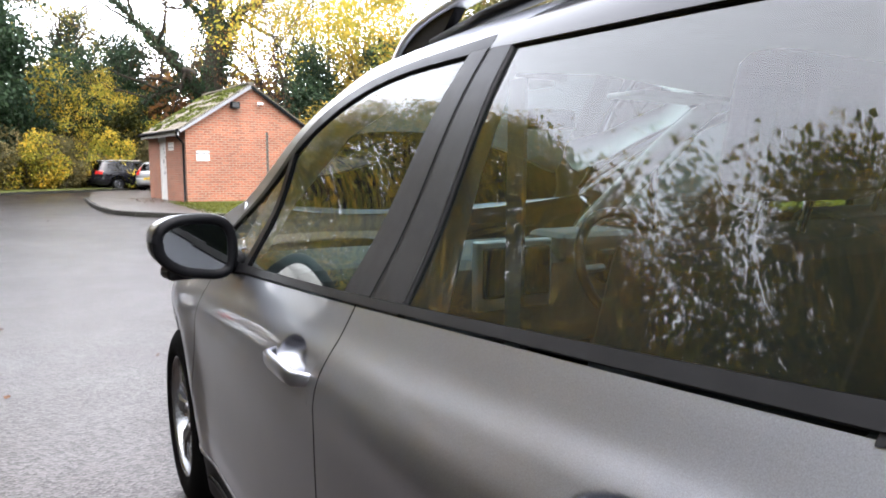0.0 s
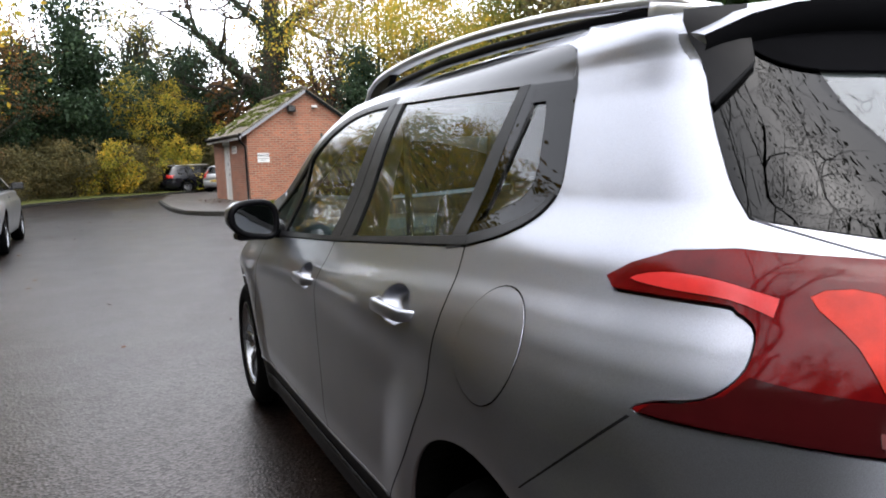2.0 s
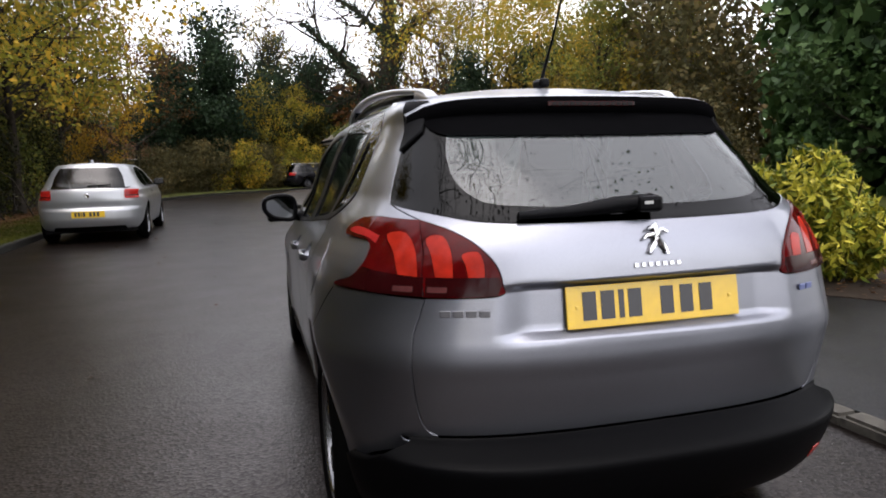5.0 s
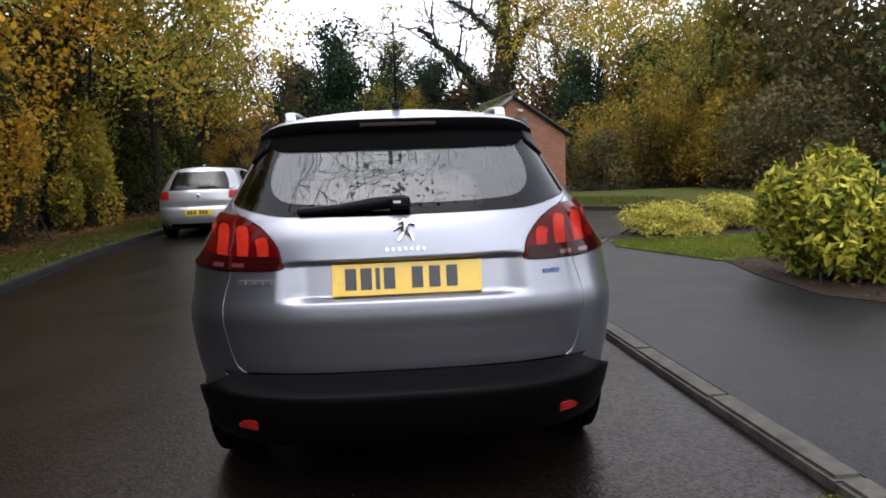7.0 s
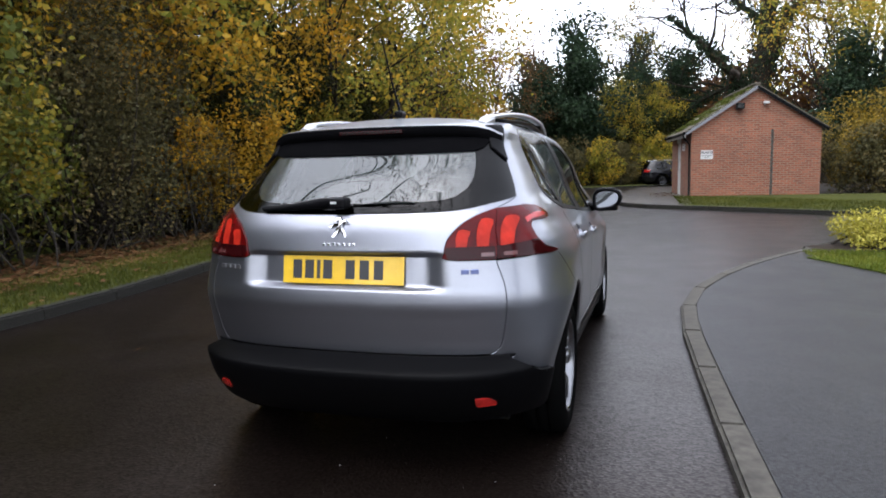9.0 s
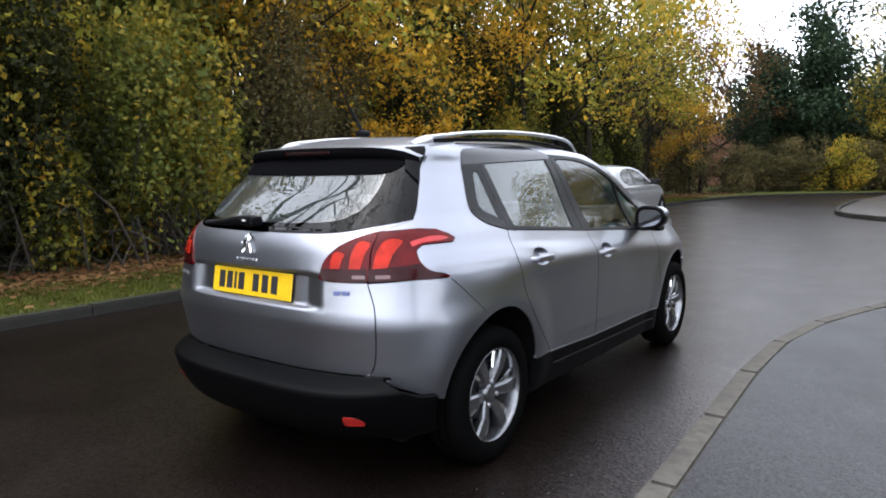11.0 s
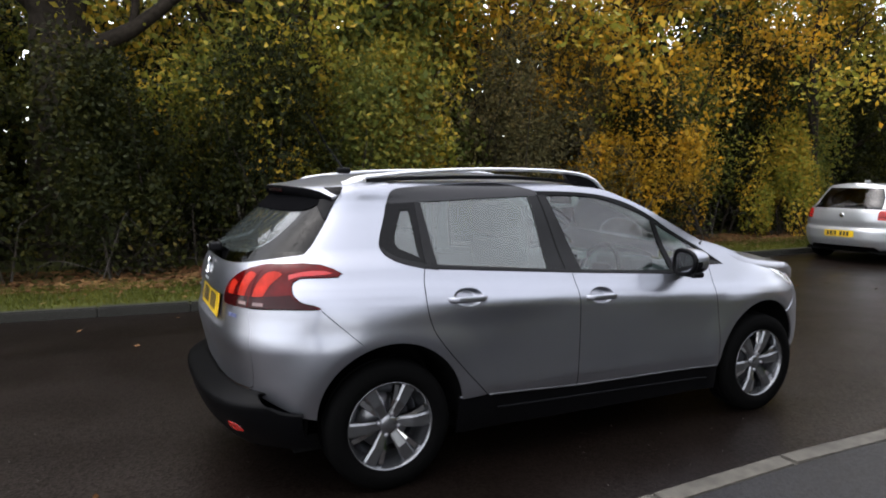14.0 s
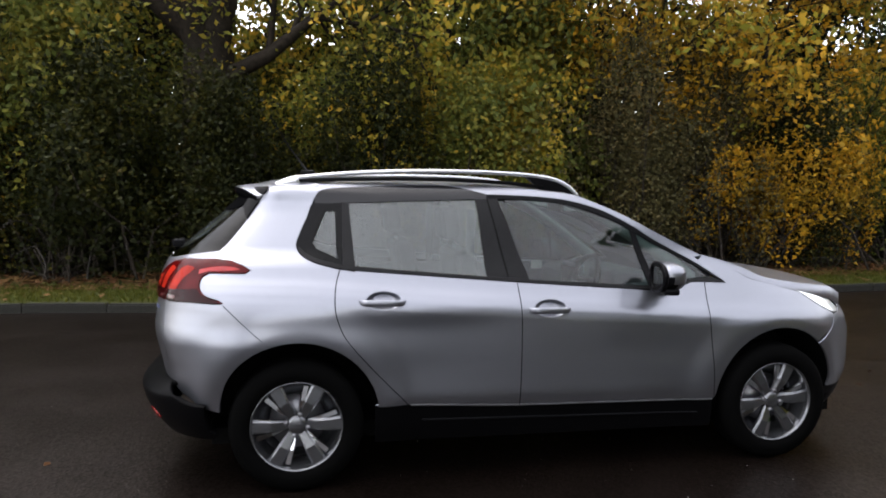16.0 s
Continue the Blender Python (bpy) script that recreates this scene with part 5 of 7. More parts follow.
def pad(x0, x1, y0, y1, z0, z1, r=0.04, m=None):
    bm = new_box(x0, x1, y0, y1, z0, z1)
    bmesh.ops.bevel(bm, geom=bm.edges[:], offset=min(r, 0.45 * min(x1 - x0, y1 - y0, z1 - z0)), segments=3, profile=0.6, affect="EDGES")
    if m:
        bmesh.ops.transform(bm, matrix=m, verts=bm.verts)
    return bm


def sweep(bm, path, width, height, r=0.3):
    """A bar with a rounded flat section along points: width across x, height upwards."""
    path = [Vector(p) for p in path]
    sec = rounded([(-width / 2, -height / 2), (width / 2, -height / 2), (width / 2, height / 2), (-width / 2, height / 2)], r * height, 3)
    rings = []
    for i, p in enumerate(path):
        d = (path[min(i + 1, len(path) - 1)] - path[max(i - 1, 0)]).normalized()
        a = Vector((1, 0, 0)) - d * d.x
        a.normalize()
        b = a.cross(d)
        if b.z < 0:
            b = -b
        rings.append([bm.verts.new(p + a * s + b * t) for s, t in sec])
    n = len(sec)
    for p, q in zip(rings, rings[1:]):
        for k in range(n):
            bm.faces.new((p[k], p[(k + 1) % n], q[(k + 1) % n], q[k])).smooth = True
    bm.faces.new(rings[0])
    bm.faces.new(rings[-1])
    bmesh.ops.recalc_face_normals(bm, faces=bm.faces)
    return bm


def spoke(bm, ang, r0, r1, w0, w1, x0, x1, depth, m=None):
    """One wheel spoke: a tapering bar with a raised spine."""
    vs = []
    for r, w, x in ((r0, w0, x0), ((r0 + r1) / 2, (w0 + w1) / 2, (x0 + x1) / 2 + 0.012), (r1, w1, x1)):
        vs.append([bm.verts.new(c) for c in ((x - depth, -w, r), (x - 0.008, -w, r), (x, -w * 0.72, r), (x, w * 0.72, r), (x - 0.008, w, r), (x - depth, w, r))])
    for a, b in zip(vs, vs[1:]):
        for i in range(5):
            bm.faces.new((a[i], a[i + 1], b[i + 1], b[i]))
    bm.faces.new(vs[0])
    bm.faces.new(vs[-1][::-1])
    rot = Matrix.Rotation(ang, 4, "X")
    bmesh.ops.transform(bm, matrix=rot, verts=[v for r in vs for v in r])
    return bm


def wheel(car, y, side, track, radius, rim, spokes=6, turn=0.0, wide=0.205):
    """Tyre, alloy rim, spokes, bolts and cap; x points out of the car."""
    w = thing("wheel", "", "")
    w.parent = car
    w.matrix_basis = pose(side * track, y, radius, 0, 0, 0 if side > 0 else 180) @ pose(0, 0, 0, turn)
    h = wide / 2
    part("tyre", lathe(bmesh.new(), [(-h * 0.8, rim * 0.97), (-h, rim + 0.03), (-h * 0.98, radius - 0.04), (-h * 0.8, radius - 0.008), (-h * 0.4, radius), (-0.03, radius), (-0.028, radius - 0.007), (-0.022, radius - 0.007), (-0.02, radius), (0.02, radius), (0.022, radius - 0.007), (0.028, radius - 0.007), (0.03, radius), (h * 0.4, radius), (h * 0.8, radius - 0.008), (h * 0.93, radius - 0.03), (h * 0.99, radius - 0.05), (h, rim + 0.035), (h * 0.96, rim + 0.014), (h * 0.8, rim * 0.985)], 64), RUBBER, w, "wet black rubber tyre")
    part("rim", lathe(bmesh.new(), [(h * 0.80, rim * 0.985), (h * 0.90, rim + 0.003), (h * 0.90, rim - 0.003), (h * 0.78, rim - 0.007), (h * 0.1, rim - 0.03), (-h * 0.8, rim - 0.02), (-h * 0.8, 0.03)], 56), ALLOY, w)
    part("brake_disc", lathe(bmesh.new(), [(-0.01, 0.02), (-0.01, rim * 0.62), (-0.03, rim * 0.62), (-0.03, 0.02)], 32), ALLOY_DARK, w)
    for k in range(spokes):
        a = 2 * math.pi * k / spokes
        bm = bmesh.new()
        spoke(bm, a, 0.035, rim - 0.008, 0.021, 0.037 if spokes < 8 else 0.024, h * 0.56, h * 0.74, 0.028)
        bmesh.ops.recalc_face_normals(bm, faces=bm.faces)
        part("spoke", bm, ALLOY, w)
        if spokes < 8:
            bm = bmesh.new()
            spoke(bm, a + 0.30, 0.05, rim - 0.02, 0.010, 0.016, h * 0.42, h * 0.62, 0.022)
            bmesh.ops.recalc_face_normals(bm, faces=bm.faces)
            part("spoke_rib", bm, CHROME, w)
    part("hub_cap", lathe(bmesh.new(), [(h * 0.3, 0.05), (h * 0.60, 0.046), (h * 0.66, 0.03), (h * 0.67, 0.0)], 24), ALLOY, w)
    for k in range(4):
        a = 2 * math.pi * (k + 0.5) / 4
        bm = lathe(bmesh.new(), [(h * 0.4, 0.011), (h * 0.66, 0.011), (h * 0.68, 0.006), (h * 0.68, 0)], 8)
        bmesh.ops.transform(bm, matrix=Matrix.Translation((0, 0.052 * math.cos(a), 0.052 * math.sin(a))), verts=bm.verts)
        part("wheel_bolt", bm, ALLOY_DARK, w)
    return w


def number_plate(car, m, width=0.52, height=0.111):
    """Yellow rear plate; its characters are plain bars."""
    p = part("number_plate", new_box(-width / 2, width / 2, -0.006, 0, -height / 2, height / 2, bevel=0.002), PLATE_Y, car, "yellow rear number plate")
    p.matrix_basis = m
    xs = [-0.195, -0.142, -0.102, -0.062, 0.035, 0.095, 0.155]
    for k, x in enumerate(xs):
        w = 0.016 if k == 2 else 0.040
        part("character_bar", new_box(x * width / 0.52 - w / 2, x * width / 0.52 + w / 2, -0.0075, -0.006, -0.036, 0.040), PLATE_INK, p)
    for x in (-0.235, 0.235):
        part("plate_screw", new_box(x - 0.005, x + 0.005, -0.009, -0.006, -0.005, 0.005, bevel=0.0015), PLATE_Y, p)
    return p


def handle_bar(pts):
    """A grip with a rounded upright section, slimmer towards both ends."""
    bm = bmesh.new()
    rings = []
    for i, p in enumerate(pts):
        t = -1 + 2 * i / (len(pts) - 1)
        h = 0.0155 * (1 - 0.25 * t**8) * (1 - 0.12 * t * t)
        w = 0.0095 * (1 - 0.4 * t**6)
        rings.append([bm.verts.new((p[0] + w * math.copysign(abs(math.cos(a)) ** 0.7, math.cos(a)), p[1], p[2] + h * math.copysign(abs(math.sin(a)) ** 0.7, math.sin(a)))) for a in [2 * math.pi * k / 14 for k in range(14)]])
    for a, b in zip(rings, rings[1:]):
        for k in range(14):
            bm.faces.new((a[k], a[(k + 1) % 14], b[(k + 1) % 14], b[k]))
    bm.faces.new(rings[0])
    bm.faces.new(rings[-1])
    bmesh.ops.recalc_face_normals(bm, faces=bm.faces)
    return bm


# ---- the parked crossover that the walk goes round ----
BELT = pchip([(-0.8, 1.075), (0.0, 1.06), (0.2, 1.047), (1.0, 0.983), (1.8, 0.932), (2.3, 0.90), (3.4, 0.86)])
HANDLES = [(0.405, 0.895), (1.235, 0.842)]


def handle_bowl(x, y, z):
    d = 0.0
    for hy, hz in HANDLES:
        q = ((y - hy - 0.006) / 0.086) ** 2 + ((z - hz - 0.010) / 0.042) ** 2
        d -= 0.042 * smooth01(0.0, 0.75, 1 - q)
    return d, 0.0


def near_handle(y, z):
    return any(abs(y - hy - 0.012) < 0.12 and abs(z - hz) < 0.065 for hy, hz in HANDLES)


def tailgate_relief(x, y, z):
    """The plate niche under an overhanging brow, and the crease above the bumper."""
    if y > -0.3:
        return 0.0, 0.0
    a = 1 - smooth01(0.34, 0.46, abs(x))
    niche = smooth01(0.775, 0.80, z) * (1 - smooth01(0.905, 0.93, z))
    return 0.0, 0.036 * a * niche


def side_relief(x, y, z):
    """A soft shoulder crease through the door handles and a hollow in the lower doors."""
    b = BELT(y) - 0.165
    mid = smooth01(0.25, 0.6, y) * (1 - smooth01(1.9, 2.3, y))
    hollow = -0.006 * math.exp(-(((z - 0.60) / 0.10) ** 2)) * mid
    lip = 0.003 * math.exp(-(((z - 0.43) / 0.05) ** 2)) * mid
    return hollow + lip, 0.0


def haunch(x, y, z):
    """The hips over the rear wheels stand out past the doors; above them the body draws in towards the tail lamps."""
    out = 0.022 * (1 - smooth01(-0.15, 0.55, y)) * (1 - smooth01(0.70, 0.86, z))
    draw_in = 0.020 * (1 - smooth01(-0.25, 0.35, y)) * smooth01(0.80, 1.0, z) * (1 - smooth01(1.30, 1.42, z))
    draw_in += 0.020 * (1 - smooth01(-0.05, 0.45, y)) * smooth01(1.05, 1.15, z) * (1 - smooth01(1.36, 1.44, z))
    swell = 0.013 * math.exp(-(((z - 0.855) / 0.06) ** 2)) * (1 - smooth01(0.6, 1.3, y)) * smooth01(-0.5, -0.2, y)
    return (out - draw_in + swell) * smooth01(0.15, 0.75, abs(x)), 0.0


CX_W = [(0.18, 0.76), (0.30, 0.80), (0.40, 0.818), (0.55, 0.837), (0.70, 0.848), (0.80, 0.847), (0.88, 0.847), (0.92, 0.841), (0.96, 0.824), (1.0, 0.799), (1.05, 0.773), (1.20, 0.696), (1.36, 0.609), (1.41, 0.578), (1.45, 0.53), (1.48, 0.45)]
CX_R = [(0.18, -0.55), (0.26, -0.68), (0.36, -0.752), (0.42, -0.774), (0.450, -0.780), (0.461, -0.778), (0.469, -0.768), (0.484, -0.736), (0.500, -0.700), (0.512, -0.674), (0.520, -0.671), (0.57, -0.679), (0.66, -0.699), (0.735, -0.713), (0.752, -0.713), (0.80, -0.708), (0.86, -0.701), (0.92, -0.694), (1.0, -0.680), (1.07, -0.648), (1.10, -0.616), (1.20, -0.506), (1.38, -0.300), (1.44, -0.25), (1.48, -0.2)]
CX_F = [(0.18, 3.15), (0.30, 3.30), (0.45, 3.36), (0.62, 3.36), (0.75, 3.32), (0.88, 3.20), (0.95, 3.0), (1.1, 2.8)]

# the bumper stands proud of the body behind it
BODY_R = [(0.18, -0.58), (0.30, -0.620), (0.44, -0.650), (0.54, -0.673), (0.57, -0.679)]
BUMP_R = CX_R[:CX_R.index((0.57, -0.679))]
CB = Shape(W=CX_W, R=CX_R, F=CX_F, y0=0.0, y1=2.25, nr=3.15, nf=2.7, belt=BELT, arches=[(0.01, 0.335, 0.385)], flare=0.011, dents=[haunch])
CX = Shape(W=CX_W, R=BODY_R + CX_R[len(BUMP_R) + 1:], F=CX_F,
    y0=0.0, y1=2.25, nr=3.15, nf=2.7, belt=BELT,
    arches=[(0.01, 0.335, 0.385), (2.555, 0.335, 0.385)], flare=0.011, dents=[handle_bowl, tailgate_relief, side_relief, haunch])

car = thing("car", "silver-grey crossover car parked at the kerb on wet tarmac", "car")
U0 = CX.y0 - CX.rear[0][-1]          # middle of the tail
uy, ux = CX.uy, CX.ux
flip = lambda pts: [(2 * U0 - u, z) for u, z in pts]

q_win = [(0.209, 1.047), (0.097, 1.076), (0.032, 1.11), (0.009, 1.148), (0.014, 1.187), (0.06, 1.294), (0.092, 1.376)]
black_top = [(0.092, 1.376), (0.112, 1.410), (0.160, 1.428), (0.325, 1.440), (0.50, 1.450), (0.70, 1.455), (0.80, 1.448), (0.88, 1.432), (0.966, 1.410)]
pillar_in = [(0.966, 1.408), (1.10, 1.407), (1.27, 1.399), (1.425, 1.380), (1.578, 1.338), (1.726, 1.268), (1.87, 1.182), (2.106, 1.060), (2.262, 0.958)]
pillar_out = [(1.30, 1.432), (1.42, 1.420), (1.50, 1.398), (1.70, 1.316), (1.85, 1.240), (2.0, 1.165), (2.15, 1.098)]
ztop = pchip([(-0.30, 1.418), (-0.10, 1.436), (0.1, 1.450), (0.4, 1.462), (0.8, 1.464), (1.1, 1.452), (1.30, 1.432), (1.42, 1.420), (1.50, 1.398)])
rdoor_rear = [(0.209, 1.047), (0.188, 0.969), (0.185, 0.868), (0.208, 0.785), (0.249, 0.712), (0.356, 0.586), (0.534, 0.397)]
bpost = [(1.093, 0.371), (1.094, 0.53), (1.092, 0.702), (1.088, 0.839), (1.083, 0.977)]
fdoor_front = [(2.160, 0.356), (2.138, 0.549), (2.122, 0.70), (2.116, 0.80), (2.131, 0.962)]
belt_r = [(1.083, 0.977), (0.58, 1.017), (0.209, 1.047)]
belt_f = [(2.131, 0.962), (2.05, 0.962), (1.976, 0.932), (1.909, 0.917), (1.80, 0.928), (1.32, 0.960), (1.083, 0.977)]
lamp_top = [(uy(-0.201, 1.04), 1.045), (uy(-0.235, 1.065), 1.066), (uy(-0.285, 1.085), 1.085), (uy(-0.36, 1.09), 1.092), (ux(0.625, 1.085), 1.086)]
lamp_notch = [(uy(-0.46, 0.90), 0.900), (uy(-0.327, 0.899), 0.899), (uy(-0.34, 0.914), 0.914), (uy(-0.38, 0.924), 0.924), (uy(-0.408, 0.939), 0.939), (uy(-0.425, 0.968), 0.968), (uy(-0.418, 1.007), 1.007), (uy(-0.392, 1.026), 1.024), (uy(-0.369, 1.031), 1.030), (uy(-0.221, 1.03), 1.030)]
lamp_in = [(ux(0.625, 1.085), 1.086), (ux(0.565, 1.064), 1.066), (ux(0.505, 1.03), 1.032), (ux(0.455, 0.975), 0.978), (ux(0.438, 0.925), 0.928), (ux(0.446, 0.90), 0.898), (ux(0.628, 0.893), 0.894)]
gate_side = [(ux(0.628, 0.893), 0.892), (ux(0.645, 0.80), 0.80), (ux(0.642, 0.72), 0.72), (ux(0.625, 0.60), 0.60), (ux(0.605, 0.54), 0.538), (ux(0.575, 0.52), 0.517)]
screen_side = [(ux(0.692, 1.13), 1.129), (uy(-0.305, 1.17), 1.17), (uy(-0.235, 1.26), 1.26), (uy(-0.19, 1.33), 1.33), (uy(-0.13, 1.42), 1.42)]
bump_top = [(ux(0.575, 0.52), 0.515), (ux(0.66, 0.51), 0.512), (uy(-0.55, 0.50), 0.507), (uy(-0.47, 0.47), 0.470), (uy(-0.41, 0.44), 0.438), (-0.362, 0.425)]

# the wing runs on a little behind the bumper
bump_under = [(ux(0.575, 0.52), 0.515), (ux(0.66, 0.505), 0.505), (uy(-0.55, 0.48), 0.484), (uy(-0.47, 0.44), 0.442), (uy(-0.41, 0.41), 0.408), (-0.371, 0.389)]

for s in (1, -1):
    arch_r = arc(0.01, 0.335, 0.385, 172, 9)
    quarter = curve(q_win, 5) + [(0.112, 1.410), (0.160, 1.428)] + [(0.13, ztop(0.13)), (0.0, ztop(0.0)), (uy(-0.10, 1.43), ztop(-0.1))] + curve(screen_side[::-1], 4) + lamp_top[::-1][:-1] + [lamp_top[0]] + curve(lamp_notch[::-1], 4) + [(ux(0.628, 0.893), 0.892)] + curve(gate_side, 4) + curve(bump_under, 4) + arch_r[1:] + [(0.385, 0.40), (0.534, 0.397)] + curve(rdoor_rear[::-1], 5)
    panel("quarter_panel", CX, quarter, PAINT, car, s, cell=0.024)
    rd = panel("rear_door", CX, curve(rdoor_rear, 5) + curve(bpost, 4) + curve(belt_r, 4), PAINT, car, s, cell=0.02, fine=near_handle)
    fd = panel("front_door", CX, curve(bpost[::-1], 4) + curve(fdoor_front, 4) + curve(belt_f, 4), PAINT, car, s, cell=0.02, fine=near_handle)
    arch_f = arc(2.555, 0.335, 0.385, 177, 50)
    wing_top = [(2.785, 0.930), (2.66, 0.946), (2.56, 0.962), (2.463, 0.988), (2.40, 1.022), (2.29, 1.062), (2.15, 1.098)]
    fender = curve(fdoor_front[::-1], 4) + arch_f[1:] + curve([(2.823, 0.654), (2.919, 0.69), (2.975, 0.73), (3.014, 0.768)], 3)[1:] + curve([(3.012, 0.772), (2.912, 0.819), (2.839, 0.882), (2.787, 0.926)], 3) + curve(wing_top, 3) + [(2.106, 1.060), (2.262, 0.958)]
    panel("front_wing", CX, fender, PAINT, car, s)
    panel("roof_rail_panel", CX, curve(black_top[2:], 4) + curve(pillar_in[1:], 5) + [(2.106 + 0.0, 1.090), (2.15, 1.098)] + curve(pillar_out[::-1], 5) + [(y, ztop(y)) for y in (1.2, 1.0, 0.8, 0.6, 0.4, 0.2, 0.13)], PAINT, car, s, cell=0.02, gap=0.0015)
    # window surrounds and panes
    panel("upper_trim", CX, curve(black_top, 4) + [(0.966, 1.385), (0.60, 1.372), (0.30, 1.360), (0.092, 1.352)], GLOSS_BLACK, car, s, cell=0.03, gap=0.001, off=0.001)
    panel("window_trim", CX, [(0.966, 1.402), (0.966, 1.385)] + curve([(1.03, 1.385), (1.24, 1.382), (1.41, 1.360), (1.56, 1.315), (1.72, 1.246), (1.86, 1.165), (2.06, 1.066), (2.205, 0.985)], 3) + [(2.262, 0.958)] + curve(pillar_in[::-1][1:], 4), TRIM, car, s, gap=0.0, off=0.001)
    panel("b_pillar", CX, [(0.905, 1.383), (0.930, 0.988), (1.155, 0.972), (1.02, 1.388)], SATIN_BLACK, car, s, gap=0.0, off=0.002, label="satin black door pillar")
    panel("pillar_joint", CX, [(0.962, 1.386), (1.040, 0.982), (1.046, 0.982), (0.968, 1.386)], DARK, car, s, gap=0.0, off=0.003, thick=0)
    panel("c_pillar", CX, [(0.226, 1.360), (0.258, 1.358), (0.282, 1.035), (0.222, 1.045)], SATIN_BLACK, car, s, gap=0.0, off=0.002)
    panel("window_trim", CX, [(1.735, 1.236), (1.765, 1.218), (1.850, 0.945), (1.810, 0.935)], TRIM, car, s, gap=0.0, off=0.002)
    panel("belt_moulding", CX, curve([(2.262, 0.956), (2.05, 0.964), (1.976, 0.934), (1.909, 0.919), (1.80, 0.930), (1.32, 0.962), (1.042, 0.982), (0.58, 1.019), (0.209, 1.049)], 4) + curve([(0.209, 1.067), (0.58, 1.033), (1.042, 0.995), (1.32, 0.976), (1.80, 0.948), (1.92, 0.949), (1.99, 0.972), (2.10, 0.985), (2.18, 0.985)], 4), SATIN_BLACK, car, s, gap=0.0, off=0.004)
    panel("quarter_moulding", CX, curve([(0.207, 1.049), (0.097, 1.077), (0.032, 1.111), (0.009, 1.148)], 4) + curve([(0.022, 1.150), (0.044, 1.122), (0.104, 1.094), (0.207, 1.070)], 4), SATIN_BLACK, car, s, gap=0.0, off=0.004)
    for seam in (rdoor_rear, bpost, fdoor_front):
        line = curve(seam, 5)
        panel("shut_line", CX, [(u - 0.0024, z) for u, z in line] + [(u + 0.0024, z) for u, z in line[::-1]], DARK, car, s, gap=0.0, off=0.0003, thick=0, cell=0.04)
    panel("quarter_trim", CX, curve([(0.228, 1.362), (0.092, 1.358), (0.06, 1.294), (0.014, 1.187), (0.009, 1.148), (0.032, 1.11), (0.097, 1.076), (0.209, 1.049)], 4) + [(0.206, 1.09), (0.165, 1.112), (0.10, 1.140), (0.085, 1.165), (0.092, 1.20), (0.138, 1.300), (0.150, 1.320), (0.190, 1.320), (0.200, 1.345)], BORDER, car, s, gap=0.0, off=0.001)
    panel("quarter_trim", CX, [(0.190, 1.320), (0.200, 1.345), (0.228, 1.362), (0.2235, 1.20), (0.219, 1.046), (0.209, 1.049), (0.206, 1.09), (0.196, 1.12)], BORDER, car, s, gap=0.0, off=0.0012)
    # The right-hand pane is paled to show the open sky it mirrors.
    panel("side_window", CX, [(0.250, 1.362), (0.276, 1.042), (0.58, 1.020), (0.935, 0.990), (0.908, 1.388), (0.58, 1.374)], GLASS_PALED if s > 0 else GLASS, car, s, off=-0.005, gap=0, thick=0.003, cell=0.05, label="green-tinted rear door window")
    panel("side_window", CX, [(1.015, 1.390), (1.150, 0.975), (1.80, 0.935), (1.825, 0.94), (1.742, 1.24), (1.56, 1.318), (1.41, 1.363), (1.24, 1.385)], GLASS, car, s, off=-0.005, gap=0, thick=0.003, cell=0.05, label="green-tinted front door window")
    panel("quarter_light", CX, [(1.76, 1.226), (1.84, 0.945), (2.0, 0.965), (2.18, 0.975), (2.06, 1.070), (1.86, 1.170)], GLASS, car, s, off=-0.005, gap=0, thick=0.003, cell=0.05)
    panel("quarter_light", CX, [(0.08, 1.14), (0.195, 1.09), (0.195, 1.335), (0.13, 1.335)], GLASS_PALED if s > 0 else GLASS, car, s, off=-0.005, gap=0, thick=0.003, cell=0.05)
    # plastic sill, bumper ends, lamps
    panel("sill", CX, [(0.372, 0.398), (0.534, 0.394), (1.093, 0.368), (2.16, 0.353), (2.158, 0.20), (0.375, 0.20)], PLASTIC, car, s, off=-0.004, label="black plastic sill moulding")
    # Highlight along the sill's top edge, drawn as a thin pale metal strip.
    panel("sill_highlight", CX, [(0.545, 0.397), (1.093, 0.371), (2.150, 0.356), (2.150, 0.351), (1.093, 0.366), (0.545, 0.392)], ALLOY_DARK, car, s, off=0.003, gap=0, thick=0.004, label="thin satin strip along the door bottoms, drawn as the sill highlight")
    panel("sill_crease", CX, [(0.60, 0.318), (2.07, 0.288), (2.07, 0.278), (0.62, 0.306)], TRIM, car, s, off=0.006)
    lamp = panel("tail_lamp", CX, lamp_top + [(ux(0.6305, 1.0), 1.0), (ux(0.630, 0.893), 0.896)] + curve(lamp_notch, 4), RED_LENS, car, s, off=0.006, gap=0.0015, cell=0.018, label="smoked red wraparound tail lamp")
    lampi = panel("tail_lamp", CX, [(ux(0.6285, 1.0), 1.0)] + curve(lamp_in, 4), RED_LENS, car, s, off=0.006, gap=0.0015, cell=0.018, label="smoked red lamp on the tailgate")
    panel("lamp_base", CX, [(ux(0.632, 0.945), 0.945), (uy(-0.47, 0.955), 0.955), (uy(-0.432, 0.960), 0.960), (uy(-0.416, 0.938), 0.938), (uy(-0.386, 0.923), 0.923), (uy(-0.344, 0.913), 0.913), (uy(-0.330, 0.901), 0.901), (uy(-0.46, 0.902), 0.902), (ux(0.632, 0.90), 0.898)], RED_DARK, lamp, s, off=0.0075, gap=0.0, cell=0.03)
